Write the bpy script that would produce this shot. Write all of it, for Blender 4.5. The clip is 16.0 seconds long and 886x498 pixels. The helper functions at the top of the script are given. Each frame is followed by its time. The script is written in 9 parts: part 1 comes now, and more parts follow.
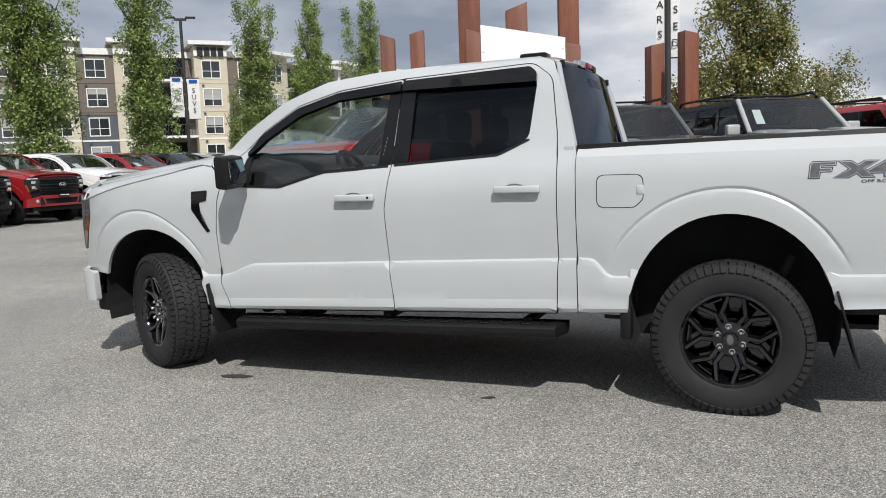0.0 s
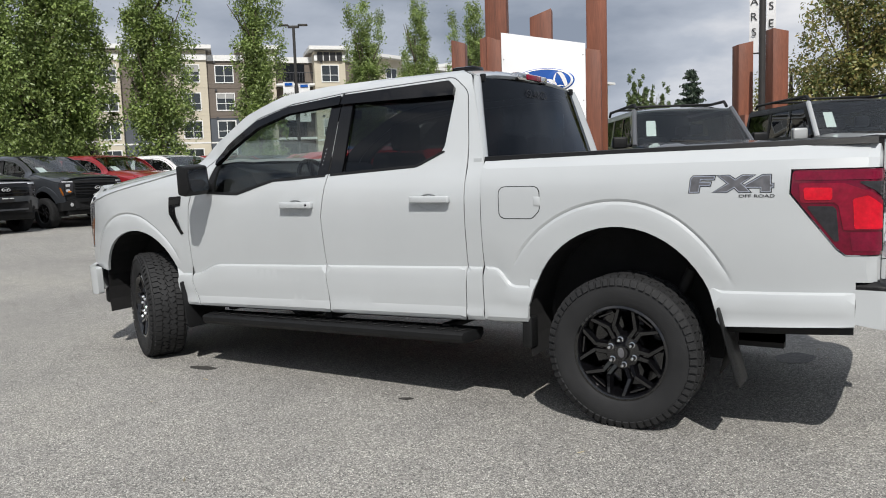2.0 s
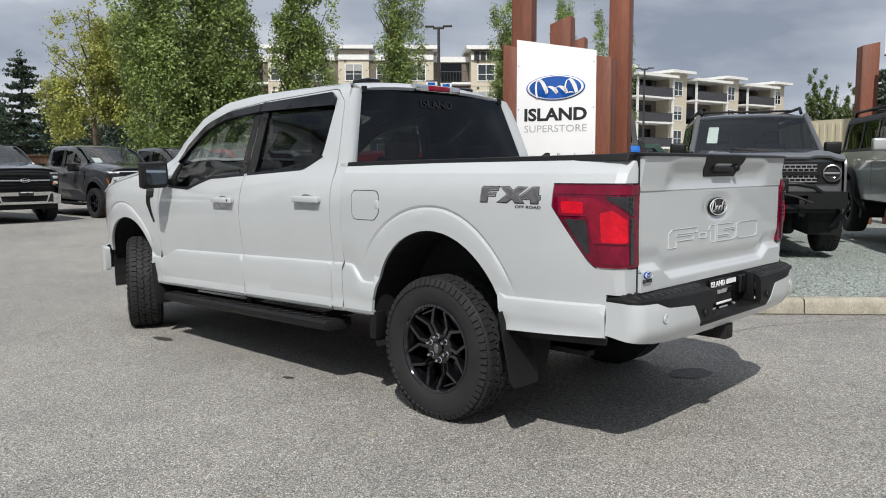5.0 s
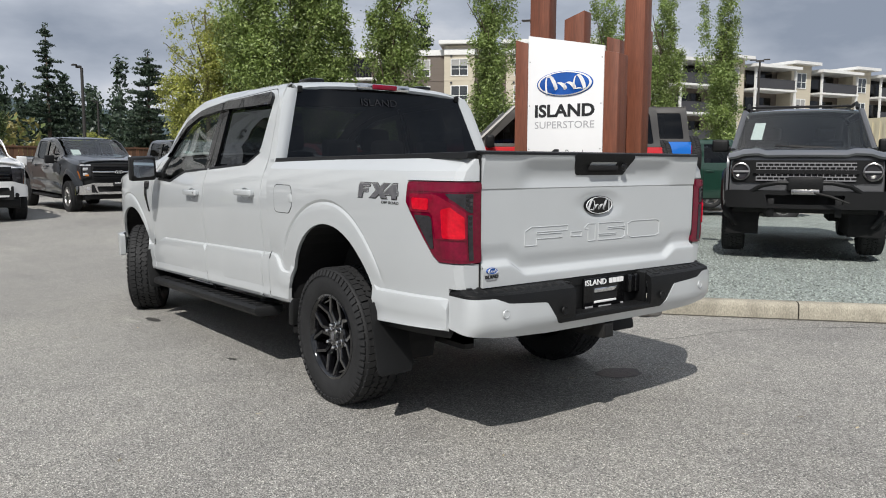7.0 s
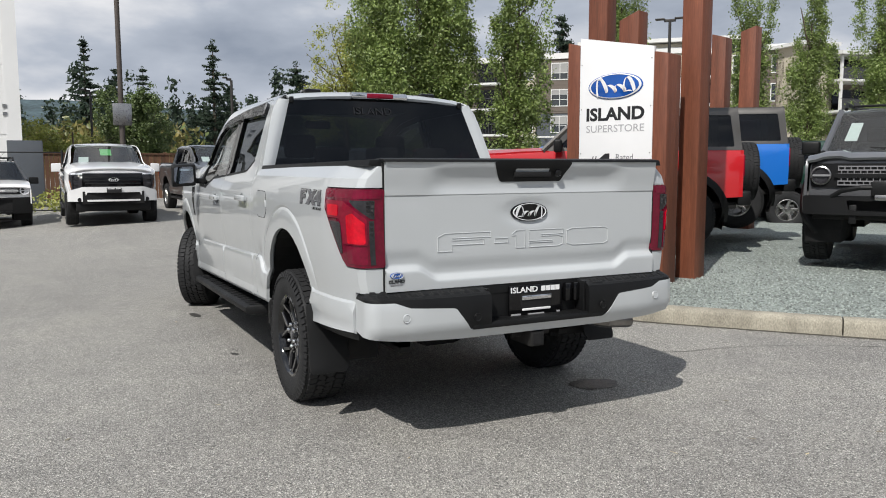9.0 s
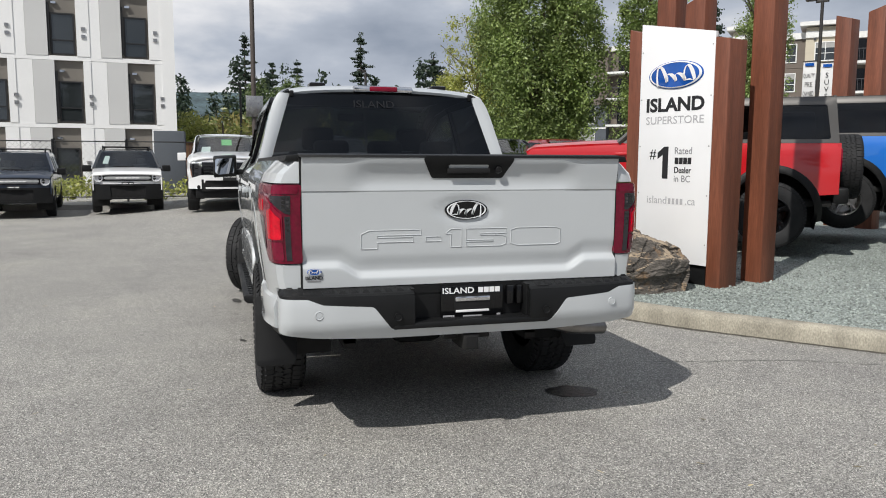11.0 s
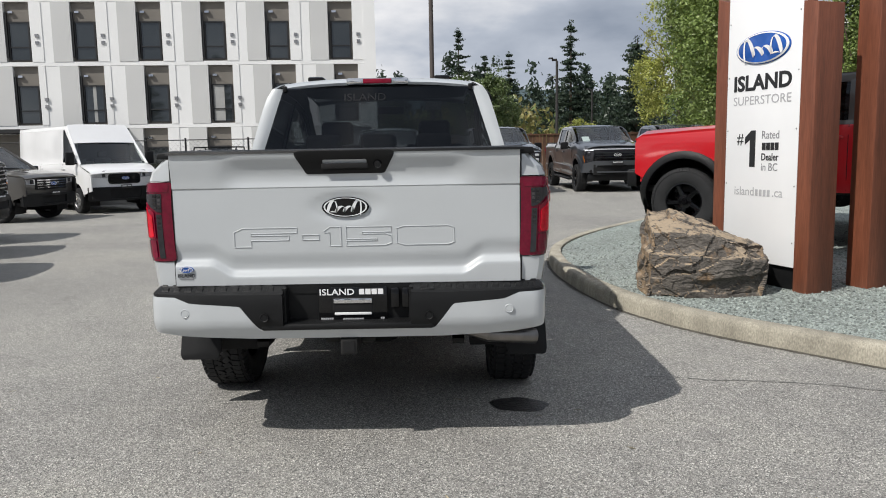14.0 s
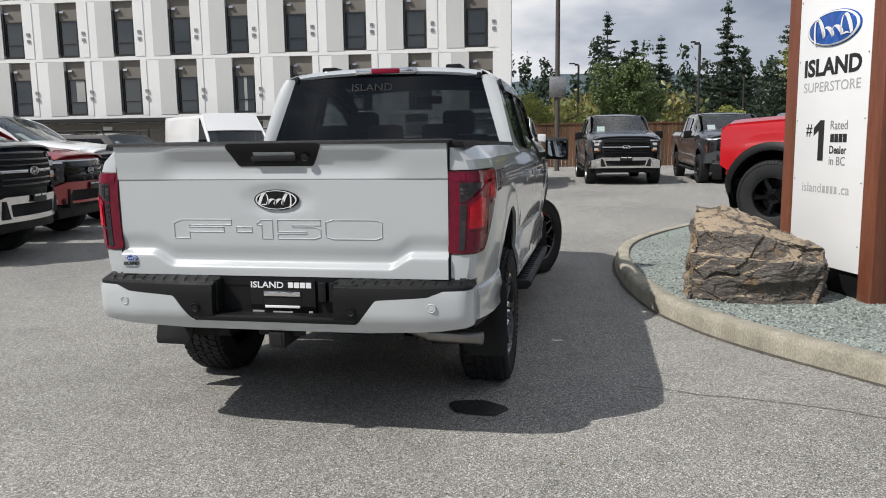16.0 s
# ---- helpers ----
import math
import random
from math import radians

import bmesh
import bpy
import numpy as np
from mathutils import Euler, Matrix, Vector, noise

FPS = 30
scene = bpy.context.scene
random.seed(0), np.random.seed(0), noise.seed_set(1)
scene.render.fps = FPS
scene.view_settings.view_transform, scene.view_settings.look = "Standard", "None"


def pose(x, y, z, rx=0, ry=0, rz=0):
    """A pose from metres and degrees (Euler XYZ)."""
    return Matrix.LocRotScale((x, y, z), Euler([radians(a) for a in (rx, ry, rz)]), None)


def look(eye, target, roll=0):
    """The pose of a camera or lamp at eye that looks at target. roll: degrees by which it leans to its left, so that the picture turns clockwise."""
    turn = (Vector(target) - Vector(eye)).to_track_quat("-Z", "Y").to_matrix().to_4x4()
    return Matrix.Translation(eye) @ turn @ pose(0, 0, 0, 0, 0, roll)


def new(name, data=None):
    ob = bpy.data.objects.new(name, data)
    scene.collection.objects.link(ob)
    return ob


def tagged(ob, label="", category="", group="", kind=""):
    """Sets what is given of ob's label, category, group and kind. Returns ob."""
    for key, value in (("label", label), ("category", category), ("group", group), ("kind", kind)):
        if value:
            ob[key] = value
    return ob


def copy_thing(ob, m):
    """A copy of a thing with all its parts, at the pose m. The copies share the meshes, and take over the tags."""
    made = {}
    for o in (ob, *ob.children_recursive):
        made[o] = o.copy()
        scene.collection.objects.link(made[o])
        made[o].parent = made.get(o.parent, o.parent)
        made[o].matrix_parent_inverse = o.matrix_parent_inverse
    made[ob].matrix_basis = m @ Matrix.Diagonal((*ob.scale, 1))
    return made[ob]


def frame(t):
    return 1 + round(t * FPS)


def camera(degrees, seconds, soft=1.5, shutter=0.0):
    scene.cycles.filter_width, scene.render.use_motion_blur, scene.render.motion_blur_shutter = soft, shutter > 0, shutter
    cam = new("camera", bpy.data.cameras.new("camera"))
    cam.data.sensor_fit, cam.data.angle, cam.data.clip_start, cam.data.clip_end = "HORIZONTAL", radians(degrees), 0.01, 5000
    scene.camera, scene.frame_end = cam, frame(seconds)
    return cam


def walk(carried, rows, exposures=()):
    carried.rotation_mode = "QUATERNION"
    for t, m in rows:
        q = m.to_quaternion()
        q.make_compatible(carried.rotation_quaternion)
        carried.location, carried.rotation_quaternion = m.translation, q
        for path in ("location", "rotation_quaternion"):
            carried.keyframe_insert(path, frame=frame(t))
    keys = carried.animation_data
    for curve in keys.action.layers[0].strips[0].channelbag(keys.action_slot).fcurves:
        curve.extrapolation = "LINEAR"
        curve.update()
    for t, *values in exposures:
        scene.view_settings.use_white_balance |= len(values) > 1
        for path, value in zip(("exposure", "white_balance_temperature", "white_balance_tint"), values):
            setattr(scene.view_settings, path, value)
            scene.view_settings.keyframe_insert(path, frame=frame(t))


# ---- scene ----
cam = camera(59.6, 16.0, 1.0)
PATH = [
    (0, (-0.154, 5.127, 1.342), (0.611, 3.293, 1.12), -2.1),
    (0.5, (-0.475, 5.076, 1.358), (0.37, 3.276, 1.137), -2.0),
    (1, (-0.73, 4.958, 1.341), (0.188, 3.194, 1.122), -1.8),
    (1.5, (-0.971, 4.852, 1.348), (0.012, 3.123, 1.134), -1.9),
    (2, (-1.285, 4.763, 1.361), (-0.241, 3.07, 1.151), -1.9),
    (2.5, (-1.553, 4.644, 1.343), (-0.454, 2.986, 1.135), -1.9),
    (3, (-1.817, 4.478, 1.348), (-0.661, 2.858, 1.146), -1.7),
    (3.5, (-2.129, 4.366, 1.353), (-0.915, 2.789, 1.157), -1.5),
    (4, (-2.408, 4.255, 1.352), (-1.136, 2.724, 1.156), -1.1),
    (4.5, (-2.667, 4.091, 1.351), (-1.338, 2.611, 1.15), -0.7),
    (4.7, (-2.776, 4.043, 1.362), (-1.426, 2.581, 1.159), -0.5),
    (7, (-3.887, 3.155, 1.381), (-2.313, 1.941, 1.161), 0.2),
    (7.5, (-4.054, 2.932, 1.375), (-2.43, 1.787, 1.157), 0.1),
    (8, (-4.213, 2.699, 1.391), (-2.536, 1.63, 1.177), -0.1),
    (8.5, (-4.418, 2.467, 1.399), (-2.689, 1.484, 1.189), -0.2),
    (9, (-4.558, 2.228, 1.397), (-2.782, 1.333, 1.187), -0.1),
    (9.2, (-4.607, 2.099, 1.388), (-2.81, 1.247, 1.18), -0.0),
    (11.3, (-4.875, 1.017, 1.429), (-2.95, 0.525, 1.195), -0.1),
    (11.5, (-4.895, 0.887, 1.418), (-2.96, 0.438, 1.187), -0.4),
    (12, (-4.931, 0.582, 1.45), (-2.979, 0.224, 1.202), -0.5),
    (12.5, (-4.914, 0.333, 1.444), (-2.949, 0.063, 1.187), -0.8),
    (13, (-4.868, 0.092, 1.427), (-2.892, -0.091, 1.175), -1.1),
    (13.5, (-4.841, -0.19, 1.433), (-2.86, -0.279, 1.175), -1.1),
    (14, (-4.823, -0.453, 1.433), (-2.839, -0.454, 1.175), -1.0),
    (14.5, (-4.758, -0.705, 1.417), (-2.776, -0.618, 1.162), -0.9),
    (15, (-4.699, -0.95, 1.438), (-2.726, -0.766, 1.169), -0.8),
    (15.5, (-4.665, -1.24, 1.46), (-2.704, -0.964, 1.18), -0.8),
    (16, (-4.602, -1.456, 1.444), (-2.657, -1.084, 1.16), -0.8),
]
walk(cam, [(t, look(eye, target, roll)) for t, eye, target, roll in PATH])

from mathutils.geometry import delaunay_2d_cdt

# world: broken grey cloud over a clear sky, one sun
SUN = Vector((-0.53, 0.68, 1.0)).normalized()
world = bpy.data.worlds.new("sky")
scene.world = world
world.use_nodes = True
wn = world.node_tree
wn.nodes.clear()
sky = wn.nodes.new("ShaderNodeTexSky")
sky.sky_type, sky.sun_disc = "NISHITA", False
sky.sun_elevation = math.asin(SUN.z)
sky.sun_rotation = math.atan2(SUN.x, SUN.y)
sky_bg = wn.nodes.new("ShaderNodeBackground")
sky_bg.inputs["Strength"].default_value = 0.11
wn.links.new(sky.outputs[0], sky_bg.inputs[0])
geo = wn.nodes.new("ShaderNodeTexCoord")
sq = wn.nodes.new("ShaderNodeMapping")
sq.inputs["Scale"].default_value = (1.0, 1.0, 2.6)
wn.links.new(geo.outputs["Generated"], sq.inputs[0])
puff = wn.nodes.new("ShaderNodeTexNoise")
puff.inputs["Scale"].default_value, puff.inputs["Detail"].default_value = 2.1, 8.0
puff.inputs["Roughness"].default_value, puff.inputs["Distortion"].default_value = 0.52, 0.35
wn.links.new(sq.outputs[0], puff.inputs["Vector"])
cover = wn.nodes.new("ShaderNodeValToRGB")
cover.color_ramp.elements[0].position, cover.color_ramp.elements[1].position = 0.26, 0.42
wn.links.new(puff.outputs["Fac"], cover.inputs[0])
tone = wn.nodes.new("ShaderNodeTexNoise")
tone.inputs["Scale"].default_value, tone.inputs["Detail"].default_value = 3.4, 7.0
tone.inputs["Roughness"].default_value = 0.5
wn.links.new(sq.outputs[0], tone.inputs["Vector"])
grey = wn.nodes.new("ShaderNodeValToRGB")
ce = grey.color_ramp.elements
ce[0].position, ce[0].color = 0.34, (0.30, 0.35, 0.44, 1)
ce[1].position, ce[1].color = 0.68, (0.98, 0.98, 1.0, 1)
mid = ce.new(0.52)
mid.color = (0.52, 0.57, 0.66, 1)
wn.links.new(tone.outputs["Fac"], grey.inputs[0])
cloud_bg = wn.nodes.new("ShaderNodeBackground")
cloud_bg.inputs["Strength"].default_value = 0.90
wn.links.new(grey.outputs[0], cloud_bg.inputs[0])
mixw = wn.nodes.new("ShaderNodeMixShader")
wn.links.new(cover.outputs[0], mixw.inputs[0])
wn.links.new(sky_bg.outputs[0], mixw.inputs[1])
wn.links.new(cloud_bg.outputs[0], mixw.inputs[2])
wout = wn.nodes.new("ShaderNodeOutputWorld")
wn.links.new(mixw.outputs[0], wout.inputs[0])
sun = new("sun", bpy.data.lights.new("sun", "SUN"))
sun.data.energy, sun.data.angle, sun.data.color = 4.25, radians(0.6), (1.0, 0.965, 0.915)
sun.matrix_world = look(SUN * 60, (0, 0, 0))

# ---------------------------------------------------------------- materials


def mat(name, color, rough=0.5, metal=0.0, coat=0.0, vary=0.0, vscale=4.0, bump=0.0, bscale=60.0, grain=0.0, gscale=90.0, rand=0.0,
        emit=0.0, stretch=(1, 1, 1), island=False, spec=0.5):
    """A surface: base colour that varies at two scales, relief, clear coat."""
    m = bpy.data.materials.new(name)
    m.use_nodes = True
    t = m.node_tree
    b = t.nodes["Principled BSDF"]
    b.inputs["Roughness"].default_value = rough
    b.inputs["Metallic"].default_value = metal
    b.inputs["Coat Weight"].default_value = coat
    b.inputs["Coat Roughness"].default_value = 0.03
    b.inputs["Specular IOR Level"].default_value = spec
    b.inputs["Base Color"].default_value = (*color, 1)
    co = t.nodes.new("ShaderNodeTexCoord")
    mp = t.nodes.new("ShaderNodeMapping")
    mp.inputs["Scale"].default_value = stretch
    t.links.new(co.outputs["Object"], mp.inputs[0])
    col = None

    def noisy(scale, detail=4.0):
        n = t.nodes.new("ShaderNodeTexNoise")
        n.inputs["Scale"].default_value, n.inputs["Detail"].default_value = scale, detail
        t.links.new(mp.outputs[0], n.inputs["Vector"])
        return n.outputs["Fac"]

    def shade(src, amount, col):
        r = t.nodes.new("ShaderNodeMapRange")
        r.inputs[1].default_value, r.inputs[2].default_value = 0.25, 0.75
        r.inputs[3].default_value, r.inputs[4].default_value = 1 - amount, 1 + amount
        t.links.new(src, r.inputs[0])
        x = t.nodes.new("ShaderNodeVectorMath")
        x.operation = "SCALE"
        if col is None:
            x.inputs[0].default_value = color
        else:
            t.links.new(col, x.inputs[0])
        t.links.new(r.outputs[0], x.inputs["Scale"])
        return x.outputs[0]

    if vary:
        col = shade(noisy(vscale), vary, col)
        rr = t.nodes.new("ShaderNodeMapRange")
        rr.inputs[3].default_value, rr.inputs[4].default_value = rough * 0.8, min(1, rough * 1.25)
        t.links.new(noisy(vscale * 2.3), rr.inputs[0])
        t.links.new(rr.outputs[0], b.inputs["Roughness"])
    if grain:
        col = shade(noisy(gscale, 2.0), grain, col)
    if rand:
        src = t.nodes.new("ShaderNodeNewGeometry").outputs["Random Per Island"] if island else t.nodes.new("ShaderNodeObjectInfo").outputs["Random"]
        col = shade(src, rand, col)
    if col is not None:
        t.links.new(col, b.inputs["Base Color"])
    if bump:
        bp = t.nodes.new("ShaderNodeBump")
        bp.inputs["Strength"].default_value, bp.inputs["Distance"].default_value = bump, 0.02
        t.links.new(noisy(bscale), bp.inputs["Height"])
        t.links.new(bp.outputs[0], b.inputs["Normal"])
    if emit:
        b.inputs["Emission Color"].default_value = (*color, 1)
        b.inputs["Emission Strength"].default_value = emit
    return m


def glass_mat(name, tint, gloss=(1, 1, 1), rough=0.0, ior=1.52):
    m = bpy.data.materials.new(name)
    m.use_nodes = True
    t = m.node_tree
    t.nodes.remove(t.nodes["Principled BSDF"])
    clear, shine = t.nodes.new("ShaderNodeBsdfTransparent"), t.nodes.new("ShaderNodeBsdfGlossy")
    clear.inputs[0].default_value = (*tint, 1)
    shine.inputs["Color"].default_value = (*gloss, 1)
    shine.inputs["Roughness"].default_value = rough
    # gloss that rises towards grazing, the same from either side of the thin pane
    lw = t.nodes.new("ShaderNodeLayerWeight")
    lw.inputs["Blend"].default_value = 0.5
    f0 = ((ior - 1) / (ior + 1)) ** 2
    pw = t.nodes.new("ShaderNodeMath")
    pw.operation = "POWER"
    pw.inputs[1].default_value = 5.0
    t.links.new(lw.outputs["Facing"], pw.inputs[0])
    ma_ = t.nodes.new("ShaderNodeMath")
    ma_.operation = "MULTIPLY_ADD"
    ma_.inputs[1].default_value, ma_.inputs[2].default_value = 1 - f0, f0
    t.links.new(pw.outputs[0], ma_.inputs[0])
    mx = t.nodes.new("ShaderNodeMixShader")
    t.links.new(ma_.outputs[0], mx.inputs[0])
    t.links.new(clear.outputs[0], mx.inputs[1])
    t.links.new(shine.outputs[0], mx.inputs[2])
    t.links.new(mx.outputs[0], t.nodes["Material Output"].inputs[0])
    return m


def paint(name, color, flake=0.0, rough=0.32):
    return mat(name, color, rough, flake, 1.0, vary=0.03, vscale=2.0, bump=0.012, bscale=220)


M = {}
M["white"] = paint("white_paint", (0.475, 0.497, 0.508))
M["white2"] = paint("bright_white_paint", (0.78, 0.78, 0.78))
M["grey_mid"] = paint("carbon_grey_paint", (0.115, 0.118, 0.125), 0.35)
M["grey"] = paint("dark_grey_paint", (0.048, 0.053, 0.061), 0.30)
M["black_paint"] = paint("black_paint", (0.018, 0.02, 0.024), 0.2)
M["red"] = paint("dark_red_paint", (0.30, 0.012, 0.018), 0.2)
M["race_red"] = paint("bright_red_paint", (0.50, 0.005, 0.011))
M["blue"] = paint("bright_blue_paint", (0.012, 0.16, 0.60))
M["green"] = paint("dark_green_paint", (0.008, 0.040, 0.026), 0.2)
M["silver"] = paint("pale_grey_paint", (0.42, 0.43, 0.43), 0.2)
M["navy"] = paint("dark_blue_paint", (0.022, 0.032, 0.055), 0.3)
M["taupe"] = paint("grey_brown_paint", (0.075, 0.070, 0.064), 0.3)
M["plastic"] = mat("black_plastic", (0.0075, 0.0078, 0.0083), 0.48, bump=0.12, bscale=400, vary=0.2, vscale=3, spec=0.26)
M["gloss"] = mat("gloss_black", (0.004, 0.004, 0.0045), 0.14, coat=0.35, vary=0.1, spec=0.25)
M["wheel_black"] = mat("gloss_black_alloy", (0.0035, 0.0035, 0.0042), 0.09, coat=0.9, vary=0.12, vscale=12, spec=0.4)
M["dark"] = mat("dark_cavity", (0.004, 0.004, 0.0045), 0.9, vary=0.2)
M["rubber"] = mat("tyre_rubber", (0.023, 0.0234, 0.0244), 0.66, vary=0.22, vscale=6, bump=0.15, bscale=160, spec=0.22)
M["badge_grey"] = mat("badge_grey", (0.13, 0.13, 0.14), 0.35, 0.3, vary=0.3, vscale=30)
M["chrome"] = mat("chrome", (0.72, 0.72, 0.73), 0.10, 1.0, vary=0.03)
M["steel"] = mat("brushed_steel", (0.42, 0.41, 0.40), 0.28, 1.0, vary=0.12, vscale=9)
M["pipe"] = mat("exhaust_steel", (0.22, 0.21, 0.20), 0.32, 1.0, vary=0.25, vscale=9)
M["iron"] = mat("frame_iron", (0.016, 0.0155, 0.015), 0.7, 0.3, vary=0.3, vscale=8)


def lens_mat(name, color, ribs=0.25, scale=420.0, rough=0.07):
    """Coloured lamp plastic with fine moulded ribs under a clear skin."""
    m = mat(name, color, rough, coat=0.35, spec=0.3, vary=0.22, vscale=16, grain=0.15, gscale=60)
    t = m.node_tree
    wv = t.nodes.new("ShaderNodeTexWave")
    wv.bands_direction = "Z"
    wv.inputs["Scale"].default_value, wv.inputs["Distortion"].default_value = scale / 6.28, 0.4
    t.links.new(t.nodes["Texture Coordinate"].outputs["Object"], wv.inputs["Vector"])
    bp = t.nodes.new("ShaderNodeBump")
    bp.inputs["Strength"].default_value, bp.inputs["Distance"].default_value = ribs, 0.004
    t.links.new(wv.outputs["Fac"], bp.inputs["Height"])
    t.links.new(bp.outputs[0], t.nodes["Principled BSDF"].inputs["Normal"])
    return m


M["lens_red"] = lens_mat("red_lens", (0.125, 0.0008, 0.016), 0.0)
M["lens_bright"] = lens_mat("bright_red_lens", (0.20, 0.0012, 0.018), 0.15)
# the sun's glow inside the lamp is put into this stronger red
M["lens_core"] = lens_mat("sunlit_red_lens", (0.56, 0.002, 0.016), 0.12)
M["lens_deep"] = lens_mat("deep_red_lens", (0.155, 0.0010, 0.020), 0.15)
M["lens_smoke"] = lens_mat("smoked_lens", (0.024, 0.023, 0.026), 0.3)
M["lens_clear"] = mat("clear_lens", (0.62, 0.62, 0.64), 0.08, 0.3, coat=1.0, vary=0.1, vscale=30)
M["facet"] = mat("lamp_facet", (0.06, 0.056, 0.06), 0.08, 0.6, coat=0.6, rand=0.6, island=True)
M["amber_dark"] = mat("dark_amber_lens", (0.26, 0.085, 0.015), 0.12, coat=1.0, vary=0.3, vscale=40)
M["amber"] = mat("amber_lens", (0.62, 0.20, 0.02), 0.12, coat=1.0)
M["daylamp"] = mat("lamp_strip", (0.85, 0.87, 0.9), 0.2, emit=0.03)
M["cloth"] = mat("seat_cloth", (0.010, 0.010, 0.011), 0.9, vary=0.2, bump=0.3, bscale=300)
M["cabin"] = mat("cabin_grey", (0.065, 0.066, 0.068), 0.85, vary=0.25, vscale=5, bump=0.2, bscale=200)
M["screen"] = mat("screen_black", (0.005, 0.005, 0.006), 0.1)
M["paper"] = mat("paper_sheet", (0.55, 0.60, 0.58), 0.8, vary=0.05, vscale=30)
M["paper_green"] = mat("green_paper", (0.12, 0.42, 0.14), 0.8, vary=0.05)
M["ink"] = mat("ink_black", (0.015, 0.015, 0.016), 0.5)
M["ink_grey"] = mat("ink_grey", (0.22, 0.22, 0.23), 0.5)
M["ink_faint"] = mat("ink_faint", (0.034, 0.035, 0.039), 0.4)
M["ink_pale"] = mat("ink_pale_grey", (0.40, 0.40, 0.41), 0.5)
M["ink_white"] = mat("print_white", (0.80, 0.80, 0.80), 0.5)
M["print_bright"] = mat("print_bright", (0.72, 0.73, 0.74), 0.25, coat=0.5)
M["badge_blue"] = mat("badge_blue", (0.007, 0.080, 0.36), 0.25, coat=0.6, vary=0.25, vscale=3)
M["glass_dark"] = glass_mat("privacy_glass", (0.085, 0.092, 0.10), (0.58, 0.62, 0.68))
M["glass_clear"] = glass_mat("clear_glass", (0.70, 0.78, 0.75), ior=1.62)
M["glass_screen"] = glass_mat("windshield_glass", (0.66, 0.73, 0.72), ior=1.85)
M["mirror"] = mat("mirror", (0.75, 0.77, 0.8), 0.02, 1.0)

# ---------------------------------------------------------------- mesh tools


def part(name, bm, material, parent=None, label="", smooth=38, m=None):
    """Links a bmesh as one mesh object."""
    me = bpy.data.meshes.new(name)
    if bm.faces:
        bmesh.ops.recalc_face_normals(bm, faces=bm.faces) if smooth < 0 else None
    bm.to_mesh(me)
    bm.free()
    return part_mesh(name, me, material, parent, label, abs(smooth), m)


def part_mesh(name, me, material, parent=None, label="", smooth=38, m=None):
    if material is not None and not me.materials:
        me.materials.append(material)
    if smooth:
        me.polygons.foreach_set("use_smooth", [True] * len(me.polygons))
        me.set_sharp_from_angle(angle=radians(smooth))
    ob = new(name, me)
    if parent is not None:
        ob.parent = parent
    if m is not None:
        ob.matrix_basis = m
    if label:
        ob["label"] = label
    return ob


def thing(name, label, category, group="", kind="", m=None):
    ob = tagged(new(name), label, category, group, kind)
    ob.empty_display_size = 0.1
    if m is not None:
        ob.matrix_basis = m
    return ob


def box(bm, lo, hi, bevel=0.0, seg=2, m=None):
    r = bmesh.ops.create_cube(bm, size=1.0)
    lo, hi = Vector(lo), Vector(hi)
    for v in r["verts"]:
        v.co = Vector((lo[i] + (v.co[i] + 0.5) * (hi[i] - lo[i]) for i in range(3)))
    vs = r["verts"]
    if bevel:
        es = list({e for v in vs for e in v.link_edges})
        g = bmesh.ops.bevel(bm, geom=es, offset=bevel, segments=seg, affect="EDGES", profile=0.5)
        vs = list({v for f in g["faces"] for v in f.verts} | {v for v in vs if v.is_valid})
    if m is not None:
        bmesh.ops.transform(bm, matrix=m, verts=vs)
    return vs


def prism(bm, pts, d0, d1, plane="xz", bevel=0.0, m=None):
    """A flat outline pushed from d0 to d1 along the third axis."""
    def put(a, b, d):
        return {"xz": (a, d, b), "yz": (d, a, b), "xy": (a, b, d)}[plane]
    lo = [bm.verts.new(put(a, b, d0)) for a, b in pts]
    hi = [bm.verts.new(put(a, b, d1)) for a, b in pts]
    fs = [bm.faces.new(lo), bm.faces.new(hi[::-1])]
    n = len(pts)
    for i in range(n):
        fs.append(bm.faces.new((lo[(i + 1) % n], lo[i], hi[i], hi[(i + 1) % n])))
    bmesh.ops.recalc_face_normals(bm, faces=fs)
    if bevel:
        es = list({e for f in fs[:2] for e in f.edges})
        g = bmesh.ops.bevel(bm, geom=es, offset=bevel, segments=2, affect="EDGES", profile=0.5)
        lo, hi = [v for v in lo if v.is_valid], [v for v in hi if v.is_valid]
        lo += list({v for f in g["faces"] for v in f.verts})
    if m is not None:
        bmesh.ops.transform(bm, matrix=m, verts=list(set(lo + hi)))
    return lo + hi


def revolve(bm, prof, segs=48, closed=False, m=None):
    """Turns a profile of (radius, y) about the y axis."""
    rings = []
    for k in range(segs):
        a = 2 * math.pi * k / segs
        rings.append([bm.verts.new((r * math.cos(a), y, r * math.sin(a))) for r, y in prof])
    n = len(prof)
    fs = []
    for k in range(segs):
        p, q = rings[k], rings[(k + 1) % segs]
        for i in range(n if closed else n - 1):
            j = (i + 1) % n
            fs.append(bm.faces.new((p[i], p[j], q[j], q[i])))
    if m is not None:
        bmesh.ops.transform(bm, matrix=m, verts=[v for r in rings for v in r])
    return fs


